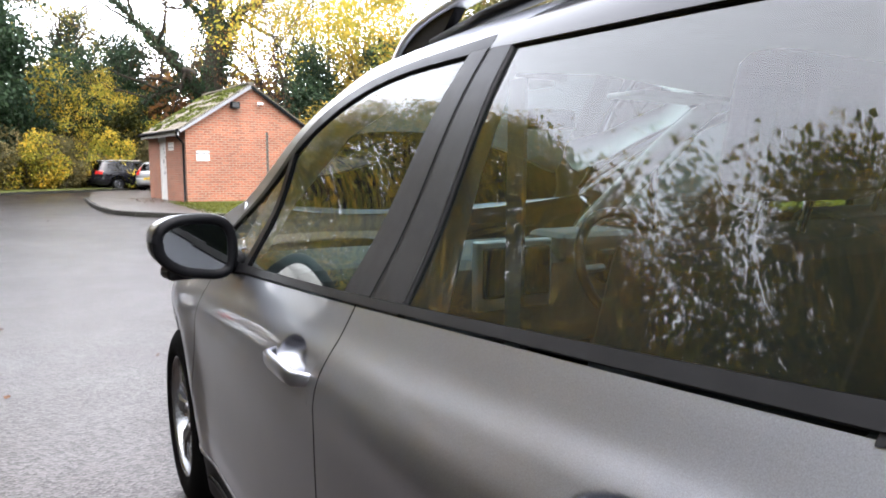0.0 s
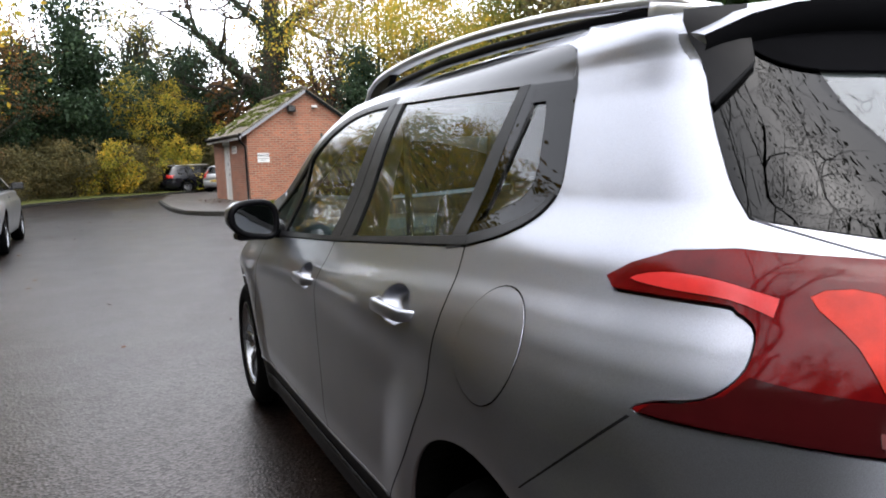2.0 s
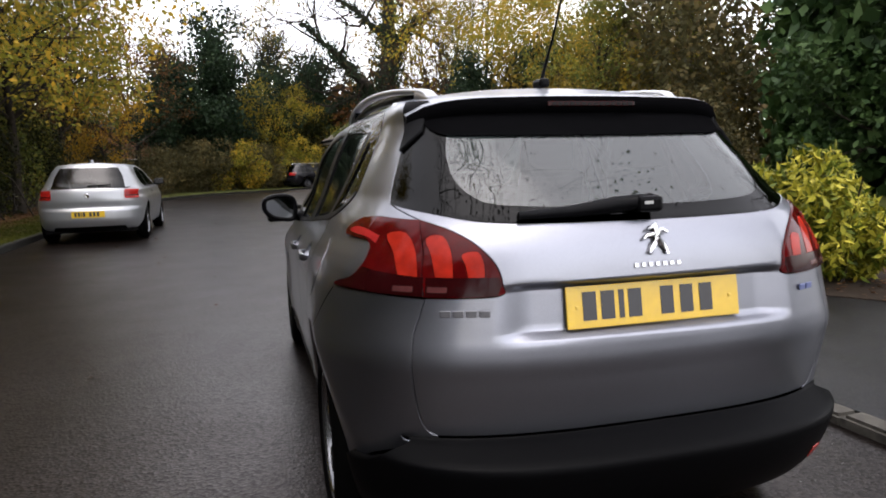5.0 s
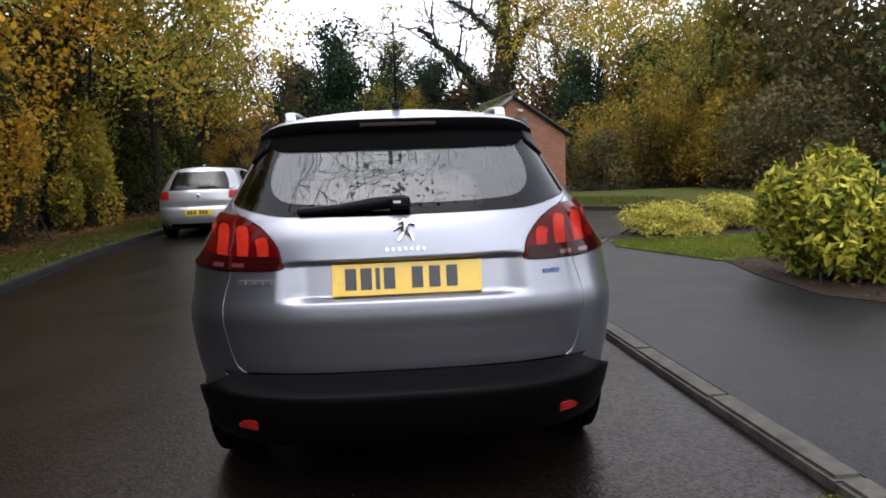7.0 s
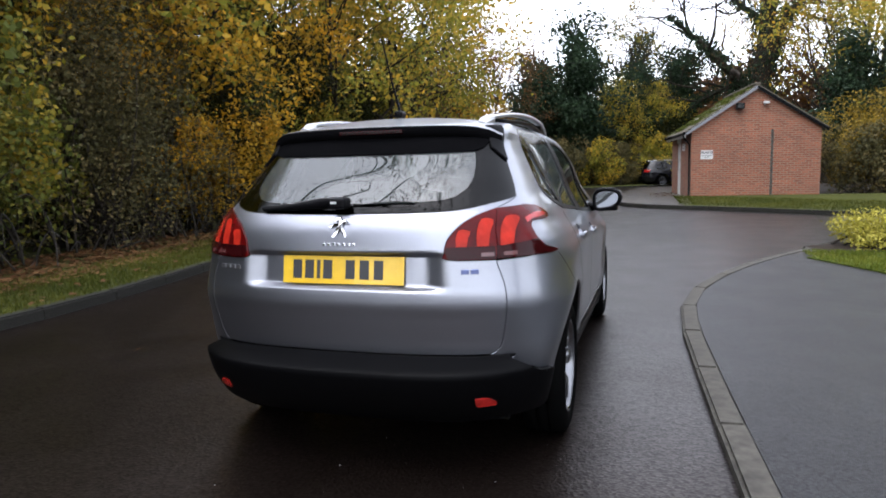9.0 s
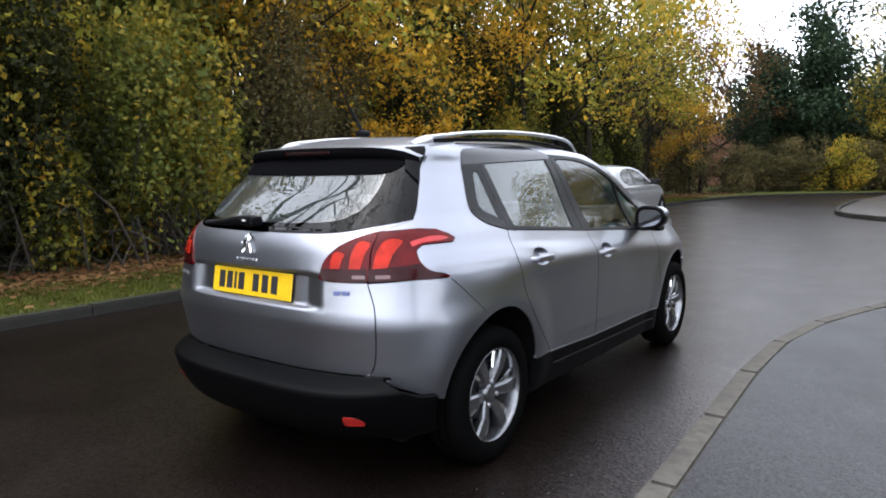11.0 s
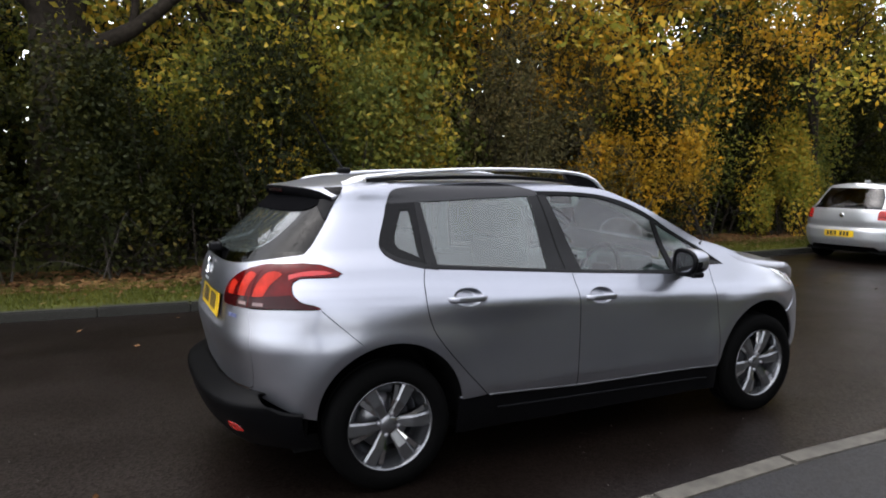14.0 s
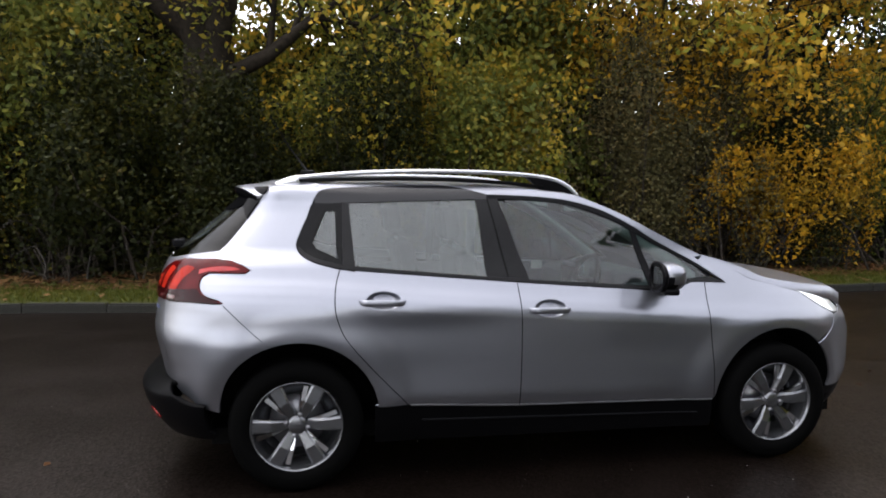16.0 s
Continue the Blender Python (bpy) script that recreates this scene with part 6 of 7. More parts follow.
    panel("lamp_base", CX, [(ux(0.626, 0.945), 0.945), (ux(0.626, 0.90), 0.897), (ux(0.452, 0.90), 0.900), (ux(0.440, 0.925), 0.928), (ux(0.447, 0.95), 0.945)], RED_DARK, lampi, s, off=0.0075, gap=0.0, cell=0.03)
    for par, bars in ((lamp, ((0.646, 0.690, 0.946, 1.052),)), (lampi, ((0.562, 0.604, 0.946, 1.046), (0.484, 0.524, 0.946, 1.008)))):
        for xa, xb, za, zb in bars:
            panel("lamp_claw", CX, curve([(ux(xa, za), za), (ux(xa, (za + zb) / 2), (za + zb) / 2), (ux(xa + 0.012, zb), zb), (ux(xb + 0.012, zb - 0.006), zb - 0.006), (ux(xb + 0.006, (za + zb) / 2), (za + zb) / 2), (ux(xb, za), za)], 3), RED_CLAW, par, s, off=0.0072, gap=0, thick=0.001, cell=0.02, label="bright orange-red claw of light")
    claw_y = [(uy(-0.43, 1.035), 1.042), (uy(-0.36, 1.05), 1.056), (uy(-0.29, 1.055), 1.058), (uy(-0.245, 1.05), 1.046), (uy(-0.30, 1.04), 1.040), (uy(-0.38, 1.035), 1.036), (uy(-0.43, 1.02), 1.022)]
    panel("lamp_claw", CX, curve(claw_y, 3), plain("pale_red_lens", (0.24, 0.012, 0.012), 0.15, spec=0.35), lamp, s, off=0.0072, gap=0, thick=0.001, cell=0.02)
    for x0, x1, par in ((0.575, 0.622, lampi), (0.655, 0.70, lamp)):
        panel("reverse_lamp", CX, [(ux(x0, 0.915), 0.908), (ux(x1, 0.915), 0.908), (ux(x1, 0.925), 0.922), (ux(x0, 0.925), 0.922)], plain("smoked_clear_lens", (0.06, 0.018, 0.018), 0.1, spec=0.5), par, s, off=0.0085, gap=0, thick=0.001)
    panel("bumper_seam", CX, [(uy(-0.318, 0.89), 0.892), (-0.143, 0.735), (-0.139, 0.735), (uy(-0.313, 0.89), 0.893)], DARK, car, s, off=0.0006, gap=0, thick=0, label="thin dark joint above the bumper skin")
    panel("headlamp", CX, curve([(2.788, 0.928), (2.839, 0.886), (2.912, 0.823), (3.016, 0.775), (3.09, 0.778), (3.10, 0.82), (3.065, 0.868), (2.965, 0.913), (2.86, 0.931)], 3), CLEAR_LENS, car, s, off=0.003, gap=0.003, label="clear swept-back headlamp")
    # door handles
    for par, (hy, hz) in ((rd, HANDLES[0]), (fd, HANDLES[1])):
        pts = []
        for k in range(9):
            t = -1 + 2 * k / 8
            p, n = CX.frame_at(hy + 0.112 * t, hz - 0.002 * t)
            dent = handle_bowl(0, p.y, p.z)[0]
            pts.append((s * (p.x - dent + 0.020 - 0.030 * t**8), p.y, p.z + 0.003))
        bm = handle_bar(pts)
        part("door_handle", bm, PAINT, par, "body-coloured pull handle", smooth=True)
    # mirror
    mir = thing("door_mirror", "", "")
    mir.parent = car
    ob_l = "silver and black door mirror"
    mir["label"] = ob_l
    bm = bmesh.new()
    bmesh.ops.create_uvsphere(bm, u_segments=28, v_segments=18, radius=1.0)
    for v in bm.verts:
        v.co = Vector([math.copysign(abs(c) ** 0.72, c) for c in v.co])
        v.co = Vector((v.co.x * 0.096, v.co.y * 0.080, v.co.z * 0.074 * (1 - 0.22 * v.co.x)))
        if v.co.y < -0.040:
            v.co.y = -0.040
        v.co.z += 0.012 * v.co.x / 0.096
    M = Matrix.Translation((s * 0.900, 1.825, 1.008)) @ Matrix.Diagonal((s, 1, 1, 1)) @ pose(0, 0, 0, 0, 0, -8)
    bmesh.ops.transform(bm, matrix=M, verts=bm.verts)
    bmesh.ops.recalc_face_normals(bm, faces=bm.faces)
    cap = bm.copy()
    part("mirror_shell", bm, TRIM, mir, "black shell", smooth=True)
    mid = M @ Vector((0, -0.012, -0.012))
    fwd = (M.to_3x3() @ Vector((0, 0.85, 0.6))).normalized()
    bmesh.ops.delete(cap, geom=[v for v in cap.verts if (v.co - mid).dot(fwd) < 0], context="VERTS")
    for v in cap.verts:
        v.co = mid + (v.co - mid) * 1.025
    part("mirror_cap", cap, PAINT, mir, "silver-grey cap", smooth=True)
    rim_pts = [M @ Vector((0.090 * math.copysign(abs(math.cos(a)) ** 0.72, math.cos(a)), -0.043 - 0.004 * math.sin(a), 0.067 * (1 - 0.22 * math.cos(a)) * math.copysign(abs(math.sin(a)) ** 0.72, math.sin(a)) + 0.012 * math.cos(a))) for a in [2 * math.pi * k / 32 for k in range(33)]]
    part("mirror_rim", tube(bmesh.new(), rim_pts, 0.014, 8, False), TRIM, mir)
    bm = bmesh.new()
    cvs = [bm.verts.new(Vector(p) + (M.to_3x3() @ Vector((0, -0.003, 0)))) for p in rim_pts[:-1]]
    bm.faces.new(cvs)
    part("mirror_glass", bm, MIRROR, mir)
    bm = new_box(-0.078, 0.07, -0.035, 0.045, -0.084, -0.05, M @ Matrix.Translation((-0.005, 0, 0)), 0.012)
    bmesh.ops.recalc_face_normals(bm, faces=bm.faces)
    part("mirror_base", bm, TRIM, mir)
    part("mirror_arm", tube(bmesh.new(), [(s * 0.765, 1.93, 0.945), (s * 0.80, 1.90, 0.945), (s * 0.84, 1.86, 0.955)], [0.035, 0.028, 0.03], 8), TRIM, mir)
    # roof rail
    rail_line = curve([(-0.085, 1.452), (-0.03, 1.482), (0.105, 1.500), (0.36, 1.522), (0.69, 1.534), (1.06, 1.531), (1.30, 1.514), (1.42, 1.480), (1.50, 1.415)], 5)
    xr = pchip([(-0.1, 0.446), (0.2, 0.488), (0.8, 0.51), (1.3, 0.50), (1.5, 0.495)])
    rail = part("roof_rail", sweep(bmesh.new(), [(s * xr(y), y, z - 0.008) for y, z in rail_line], 0.042, 0.020, 0.45), SATIN_RAIL, car, "satin silver roof rail", smooth=False)
    part("rail_foot", sweep(bmesh.new(), [(s * xr(y), y, z) for y, z in curve([(-0.095, 1.440), (-0.05, 1.452), (0.02, 1.470)], 3)], 0.046, 0.038, 0.4), SATIN_RAIL, rail)
    bm = bmesh.new()
    fp = curve([(1.20, 1.505), (1.32, 1.500), (1.42, 1.466), (1.49, 1.408)], 3) + [(1.47, 1.385), (1.30, 1.425)]
    va = [bm.verts.new((s * (xr(y) + 0.012), y, z)) for y, z in fp]
    vb = [bm.verts.new((s * (xr(y) - 0.012), y, z)) for y, z in fp]
    bm.faces.new(va)
    bm.faces.new(vb[::-1])
    for i in range(len(fp)):
        j = (i + 1) % len(fp)
        bm.faces.new((va[i], vb[i], vb[j], va[j]))
    bmesh.ops.recalc_face_normals(bm, faces=bm.faces)
    part("rail_foot", bm, TRIM, rail, "black front foot of the rail")
    # The shade in the open gap under the rail is drawn as a black bar.
    part("rail_gap", sweep(bmesh.new(), [(s * xr(y), y, ztop(y) + 0.020) for y in (0.0, 0.2, 0.5, 0.8, 1.1, 1.3)], 0.030, 0.020, 0.3), TRIM, rail)
    for y, t in ((0.01, 0), (2.538, 5)):
        wheel(car, y, s, 0.738, 0.315, 0.212, 6, t + 30 if s > 0 else t + 25)
    # wheel housings
    for y in (0.01, 2.555):
        bm = bmesh.new()
        pts = arc(y, 0.335, 0.388, 186, -6, 30)
        a = [bm.verts.new((s * (CX.point(p[0], p[1]).x - 0.010), p[0], p[1])) for p in pts]
        b = [bm.verts.new((s * 0.42, p[0], p[1])) for p in pts]
        for i in range(len(pts) - 1):
            bm.faces.new((a[i], a[i + 1], b[i + 1], b[i]))
        bm.faces.new(b)
        part("wheel_housing", bm, DARK, car)

# left side fuel flap
fuel = [(uy(y, z), z) for y, z in arc(0.004, 0.908, 0.095, 0, 360, 40)[:-1]]
panel("fuel_flap_gap", CX, fuel, DARK, car, -1, off=0.0006, gap=0, thick=0)
panel("fuel_flap", CX, fuel, PAINT, car, -1, off=0.0018, gap=0.0026, thick=0.002, cell=0.02, label="round fuel filler flap")

# tail
screen_low = [(ux(0.692, 1.13), 1.129), (ux(0.60, 1.107), 1.106), (ux(0.46, 1.08), 1.083), (ux(0.25, 1.075), 1.077), (U0, 1.075)]
gate = curve(screen_low, 5) + curve(flip(screen_low)[::-1], 5)[1:] + flip([lamp_top[-1]]) + curve(flip(lamp_in), 4) + curve(flip(gate_side), 4) + [(U0, 0.515)] + curve(gate_side[::-1], 4) + curve(lamp_in[::-1], 4)
tailgate = panel("tailgate", CX, gate, PAINT, car, 1, cell=0.02)
bump_low = [(-0.374, 0.30), (-0.368, 0.262), (uy(-0.44, 0.27), 0.258), (uy(-0.52, 0.26), 0.252), (ux(0.6, 0.26), 0.246), (ux(0.45, 0.25), 0.238), (U0, 0.235)]
arch_end = arc(0.01, 0.335, 0.385, 167, 184, 4)
bumper = panel("rear_bumper", CB, curve(bump_top, 4) + arch_end + curve(bump_low, 4) + curve(flip(bump_low)[::-1], 4)[1:] + flip(arch_end)[::-1] + curve(flip(bump_top)[::-1], 4), PLASTIC, car, 1, off=0.003, cell=0.022, thick=0.03, label="grained black plastic rear bumper")
for s in (1, -1):
    lip = [q for q in curve(bump_top, 4) if q[1] > 0.5066]
    rows = []
    for e in (0.0, 0.5, 1.0):
        row = []
        for u, z in lip:
            p = CB.point(u, z).lerp(CX.point(u, z), e)
            row.append((s * p.x, p.y, p.z - 0.003 + 0.004 * e))
        rows.append(row)
    grid_mesh("bumper_ledge", rows, PLASTIC, bumper)
    panel("reflector", CB, rounded([(ux(0.532, 0.37), 0.366), (ux(0.573, 0.37), 0.366), (ux(0.603, 0.35), 0.347), (ux(0.60, 0.33), 0.328), (ux(0.532, 0.33), 0.324)], 0.010), RED_BLOCK, bumper, s, off=0.006, gap=0, thick=0.004, label="red reflector")
inner = [(ux(0.485, 1.15), 1.150), (ux(0.45, 1.13), 1.132), (ux(0.38, 1.12), 1.122), (ux(0.22, 1.115), 1.115), (U0, 1.113)]
inner_up = [(ux(0.497, 1.16), 1.160), (ux(0.517, 1.20), 1.20), (ux(0.513, 1.26), 1.26), (ux(0.495, 1.31), 1.31), (ux(0.47, 1.36), 1.36), (ux(0.45, 1.385), 1.385)]
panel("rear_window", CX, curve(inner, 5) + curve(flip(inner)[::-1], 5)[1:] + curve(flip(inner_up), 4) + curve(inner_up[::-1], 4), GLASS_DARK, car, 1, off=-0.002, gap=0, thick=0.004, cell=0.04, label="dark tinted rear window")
panel("screen_border", CX, curve(screen_low, 4) + curve(flip(screen_low)[::-1], 4)[1:] + curve(flip(inner), 4) + curve(inner[::-1], 4)[1:], BORDER, car, 1, off=-0.001, gap=0.0, thick=0.0)
for s in (1, -1):
    panel("screen_border", CX, curve(screen_side, 4) + curve(inner_up[::-1], 4) + [(ux(0.485, 1.15), 1.150)], BORDER, car, s, off=-0.001, gap=0.0, thick=0.0)

# spoiler: black wing with a painted top skin
rows_u, rows_l = [], []
for k in range(25):
    x = -0.562 + 1.124 * k / 24
    e = abs(x) / 0.562
    yb = 0.045 * e**2 + 0.095 * e**6
    dz = -0.010 * e**2 - 0.040 * e**10
    zr = ztop(-0.03 + yb) - 0.004 + 0.052 * (1 - min(1.0, e * 0.96) ** 2.3)
    top = [(x * 0.96, -0.03 + yb, zr + 0.002), (x * 0.98, -0.12 + yb, zr * 0.55 + 0.45 * (1.458 + dz)), (x, -0.21 + yb, 1.454 + dz), (x, -0.300 + yb, 1.443 + dz), (x, -0.322 + yb, 1.436 + dz)]
    low = [(x, -0.322 + yb, 1.436 + dz), (x, -0.327 + yb, 1.426 + dz), (x, -0.320 + yb, 1.398 + dz), (x * 0.99, -0.28 + yb, 1.378 + dz - 0.02 * e**6), (x * 0.97, -0.22 + yb, 1.376 + dz)]
    rows_u.append(top)
    rows_l.append(low)
spoiler = grid_mesh("spoiler", rows_l, MATT_BLACK, car, "black roof spoiler over the rear window")
grid_mesh("spoiler_top", rows_u, PAINT, spoiler)
spoiler_drop = pchip([(-0.30, 0.04), (-0.18, 0.05), (-0.13, 0.08), (-0.07, 0.10), (0.02, 0.07), (0.11, 0.03)])
for s, edge in ((-1, rows_u[0]), (1, rows_u[-1])):
    rows = []
    for x, y, z in edge:
        row, shift = [], None
        drop = spoiler_drop(y)
        for e in (0, 0.1, 0.2, 0.3, 0.42, 0.55, 0.7, 0.85, 1):
            p, n = CX.frame_at(uy(y, z - drop * e), z - drop * e)
            p = Vector((s * p.x, p.y, p.z)) + Vector((s * n.x, n.y, n.z)) * (0.003 - 0.006 * e)
            shift = Vector((x, y, z)) - p if shift is None else shift
            row.append(p + shift * (1 - e) ** 2)
        rows.append(row)
    grid_mesh("spoiler_cheek", rows, PAINT, spoiler, "silver-grey end of the spoiler")
band = curve([(ux(0.545, 1.36), 1.372), (ux(0.530, 1.34), 1.340), (ux(0.500, 1.32), 1.322), (ux(0.44, 1.315), 1.316), (ux(0.2, 1.31), 1.313), (U0, 1.312)], 4)
panel("screen_band", CX, band + flip(band)[::-1][1:] + [(2 * U0 - ux(0.52, 1.41), 1.41), (ux(0.52, 1.41), 1.41)], MATT_BLACK, spoiler, 1, off=0.004, gap=0, thick=0.004, cell=0.03, label="black band along the top of the rear window")
for s in (1, -1):
    panel("spoiler_ear", CX, [(uy(-0.125, 1.425), 1.428), (uy(-0.188, 1.335), 1.335), (uy(-0.222, 1.28), 1.275), (ux(0.555, 1.33), 1.335), (ux(0.515, 1.39), 1.392), (ux(0.50, 1.41), 1.425)], TRIM, spoiler, s, off=0.010, gap=0)
stop = part("brake_light", new_box(-0.15, 0.15, -0.006, 0.0, -0.008, 0.008, Matrix.Translation((0.0, -0.322, 1.412)), 0.003), RED_DARK, spoiler, "slim high brake light")
for k in range(14):
    part("led", new_box(-0.135 + 0.02 * k, -0.122 + 0.02 * k, -0.0075, -0.006, -0.005, 0.005, Matrix.Translation((0.0, -0.322, 1.412))), LED_GREY, stop)
# wiper
wip = part("wiper", tube(bmesh.new(), [(0.010, -0.648, 1.125), (-0.10, -0.646, 1.118), (-0.22, -0.640, 1.105), (-0.37, -0.626, 1.098)], [0.020, 0.022, 0.016, 0.010], 8), TRIM, car, "black rear wiper parked across the glass")
part("wiper_pivot", new_box(-0.045, 0.028, -0.678, -0.61, 1.095, 1.140, bevel=0.012), TRIM, wip)
part("wiper_blade", tube(bmesh.new(), [(0.0, -0.634, 1.105), (-0.19, -0.630, 1.095), (-0.37, -0.618, 1.092)], 0.008, 6), RUBBER, wip)
part("wiper_mark", new_box(-0.032, -0.007, -0.681, -0.677, 1.118, 1.126), WHITE, wip)
number_plate(car, pose(0.006, -0.672, 0.852, -9, 0, 0), 0.53, 0.113)
# maker's badge as a plain shape, name strips as bars
badge = part("badge", tube(bmesh.new(), [(-0.022, 0, -0.032), (-0.006, 0, -0.008), (0.004, 0, 0.012), (0.0, 0, 0.034), (-0.018, 0, 0.026)], [0.006, 0.009, 0.011, 0.010, 0.005], 8), CHROME, car, "small chrome emblem on the tailgate")
part("badge_limb", tube(bmesh.new(), [(0.004, 0, 0.002), (0.020, 0, -0.018), (0.026, 0, -0.034)], [0.009, 0.007, 0.005], 8), CHROME, badge)
part("badge_limb", tube(bmesh.new(), [(0.0, 0, 0.012), (-0.024, 0, 0.010), (-0.034, 0, 0.002)], [0.007, 0.006, 0.004], 8), CHROME, badge)
part("badge_limb", tube(bmesh.new(), [(0.004, 0, 0.018), (0.020, 0, 0.024), (0.032, 0, 0.016)], [0.007, 0.006, 0.004], 8), CHROME, badge)
badge.matrix_basis = pose(0.003, -0.680, 1.022, -16)
badge.scale = (1.15, 1.0, 1.15)
for k in range(7):
    word = part("name_bar", new_box(-0.006, 0.006, -0.003, 0.0, -0.0065, 0.0065, bevel=0.002), CHROME, car, "small chrome name bar")
    word.matrix_basis = pose(0.003 + (k - 3) * 0.0215, CX.R(0.957) - 0.001, 0.957, -10)
for x, z, w, mt in ((-0.53, 0.855, 0.135, ALLOY_DARK), (0.53, 0.852, 0.075, BLUE)):
    p, n = CX.frame_at(ux(abs(x), z), z)
    if x < 0:
        p.x, n.x = -p.x, -n.x
    turn = Matrix.Translation(p + n * 0.002) @ pose(0, 0, 0, 0, 0, math.degrees(math.atan2(n.x, -n.y)))
    cells = 4 if x < 0 else 2
    for k in range(cells):
        b2 = part("name_bar", new_box(-0.42 * w / cells, 0.42 * w / cells, -0.004, 0.0, -0.009, 0.009, bevel=0.002), mt, car, "small raised model strip")
        b2.matrix_basis = turn @ Matrix.Translation(((k + 0.5) / cells * w - w / 2, 0, 0))

# roof, windscreen and bonnet
rows = []
rz = CX.R(1.44)
for k in range(34):
    t = k / 33
    y = 1.42 + (-0.045 - 1.42) * t
    ze = ztop(y)
    xe = CX.width(max(y, 0), ze) * ((1 - min(1.0, abs(min(y, 0)) / abs(rz)) ** 3) ** (1 / 3) if y < 0 else 1)
    rows.append([(xe * q, y, ze - 0.004 + 0.052 * (1 - abs(q) ** 2.3)) for q in [-1 + 2 * i / 24 for i in range(25)]])
roof = grid_mesh("roof", rows, PAINT, car, "silver-grey roof skin")
part("aerial_base", new_box(-0.02, 0.02, 0.02, 0.10, 1.500, 1.535, bevel=0.012), TRIM, roof)
part("aerial", tube(bmesh.new(), [(0, 0.06, 1.525), (0, -0.04, 1.66), (0, -0.15, 1.84)], [0.007, 0.0045, 0.0035], 6), TRIM, roof, "thin black roof aerial")
rows = []
for k in range(15):
    t = k / 14
    y, z = 1.42 + 0.73 * t, 1.420 - 0.322 * t - 0.02 * math.sin(math.pi * t) * 0 + 0.012 * math.sin(math.pi * t)
    xe = CX.width(y, z) - 0.006
    rows.append([(xe * q, y + (0.02 + 0.34 * t) * (1 - q * q), z + (0.048 * (1 - t) - 0.085 * t) * (1 - q * q)) for q in [-1 + 2 * i / 20 for i in range(21)]])
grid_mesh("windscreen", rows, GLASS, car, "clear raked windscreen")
rows = []
bonnet_edge = pchip([(2.15, 1.098), (2.29, 1.062), (2.40, 1.022), (2.463, 0.988), (2.56, 0.962), (2.66, 0.946), (2.785, 0.93), (2.97, 0.913), (3.10, 0.85)])
for k in range(25):
    t = k / 24
    ye = 2.15 + 0.92 * t
    ze = bonnet_edge(ye) + 0.003
    xe, zc = CX.point(ye, ze).x - 0.003, 1.022 - 0.085 * t - 0.06 * t**4
    line = [(xe * q, ye + (0.32 - 0.10 * t) * (1 - q * q), ze + (zc - ze) * (1 - abs(q) ** 2.4)) for q in [-1 + 2 * i / 28 for i in range(29)]]
    rows.append([(line[0][0], ye, ze - 0.07)] + line + [(line[-1][0], ye, ze - 0.07)])
grid_mesh("bonnet", rows, PAINT, car, "silver-grey bonnet")
UF = CX.y1 + CX.front[0][-1]
ff = arc(2.555, 0.335, 0.385, 4, 48, 12) + [(2.919, 0.688), (2.975, 0.727), (3.014, 0.765), (3.10, 0.774), (3.2, 0.80), (3.3, 0.84)]
mirror_f = lambda pts: [(2 * UF - u, z) for u, z in pts]
panel("front_bumper", CX, ff + [(UF, 0.85)] + mirror_f(ff)[::-1], PAINT, car, 1)
panel("front_skirt", CX, [(2.92, 0.357), (UF, 0.357)] + mirror_f([(2.92, 0.357), (2.95, 0.22)]) + [(UF, 0.20), (2.95, 0.22)], PLASTIC, car, 1)
# black inner shell and floor so that joints are dark
for s in (1, -1):
    panel("inner_shell", CX, [(0.40, 0.24), (2.14, 0.24), (2.14, 0.90), (1.0, 0.96), (0.40, 1.0)], DARK, car, s, off=-0.05, gap=0, thick=0)
panel("inner_shell", CX, [(ux(0.75, 0.6), 0.60), (ux(0.75, 1.0), 1.05), (U0, 1.06)] + flip([(ux(0.75, 1.0), 1.05), (ux(0.75, 0.6), 0.60)]), DARK, car, 1, off=-0.03, gap=0, thick=0, cell=0.06)
part("floor_pan", new_box(-0.62, 0.62, -0.40, 3.05, 0.18, 0.26), DARK, car)
part("rear_axle", tube(bmesh.new(), [(-0.66, 0.02, 0.28), (0.66, 0.02, 0.28)], 0.075, 10), DARK, car)
part("exhaust_box", pad(-0.10, 0.44, -0.50, -0.22, 0.17, 0.31, 0.05), DARK, car)
part("front_subframe", pad(-0.60, 0.60, 2.30, 2.90, 0.16, 0.30, 0.04), DARK, car)
# cabin
def car_seat(x, y, parent):
    st = part("seat", pad(x - 0.25, x + 0.25, y - 0.05, y + 0.45, 0.40, 0.58, 0.06), SEAT, parent, "grey cloth front seat")
    part("seat_back", pad(-0.25, 0.25, -0.06, 0.06, 0, 0.62, 0.05, pose(x, y - 0.02, 0.52, 14)), SEAT, st)
    part("headrest", pad(-0.13, 0.13, -0.05, 0.05, 0, 0.18, 0.045, pose(x, y - 0.205, 1.165, 8)), SEAT, st)
    for d in (-0.05, 0.05):
        part("headrest_post", tube(bmesh.new(), [(x + d, y - 0.17, 1.08), (x + d, y - 0.20, 1.20)], 0.007, 6), CHROME, st)
    return st


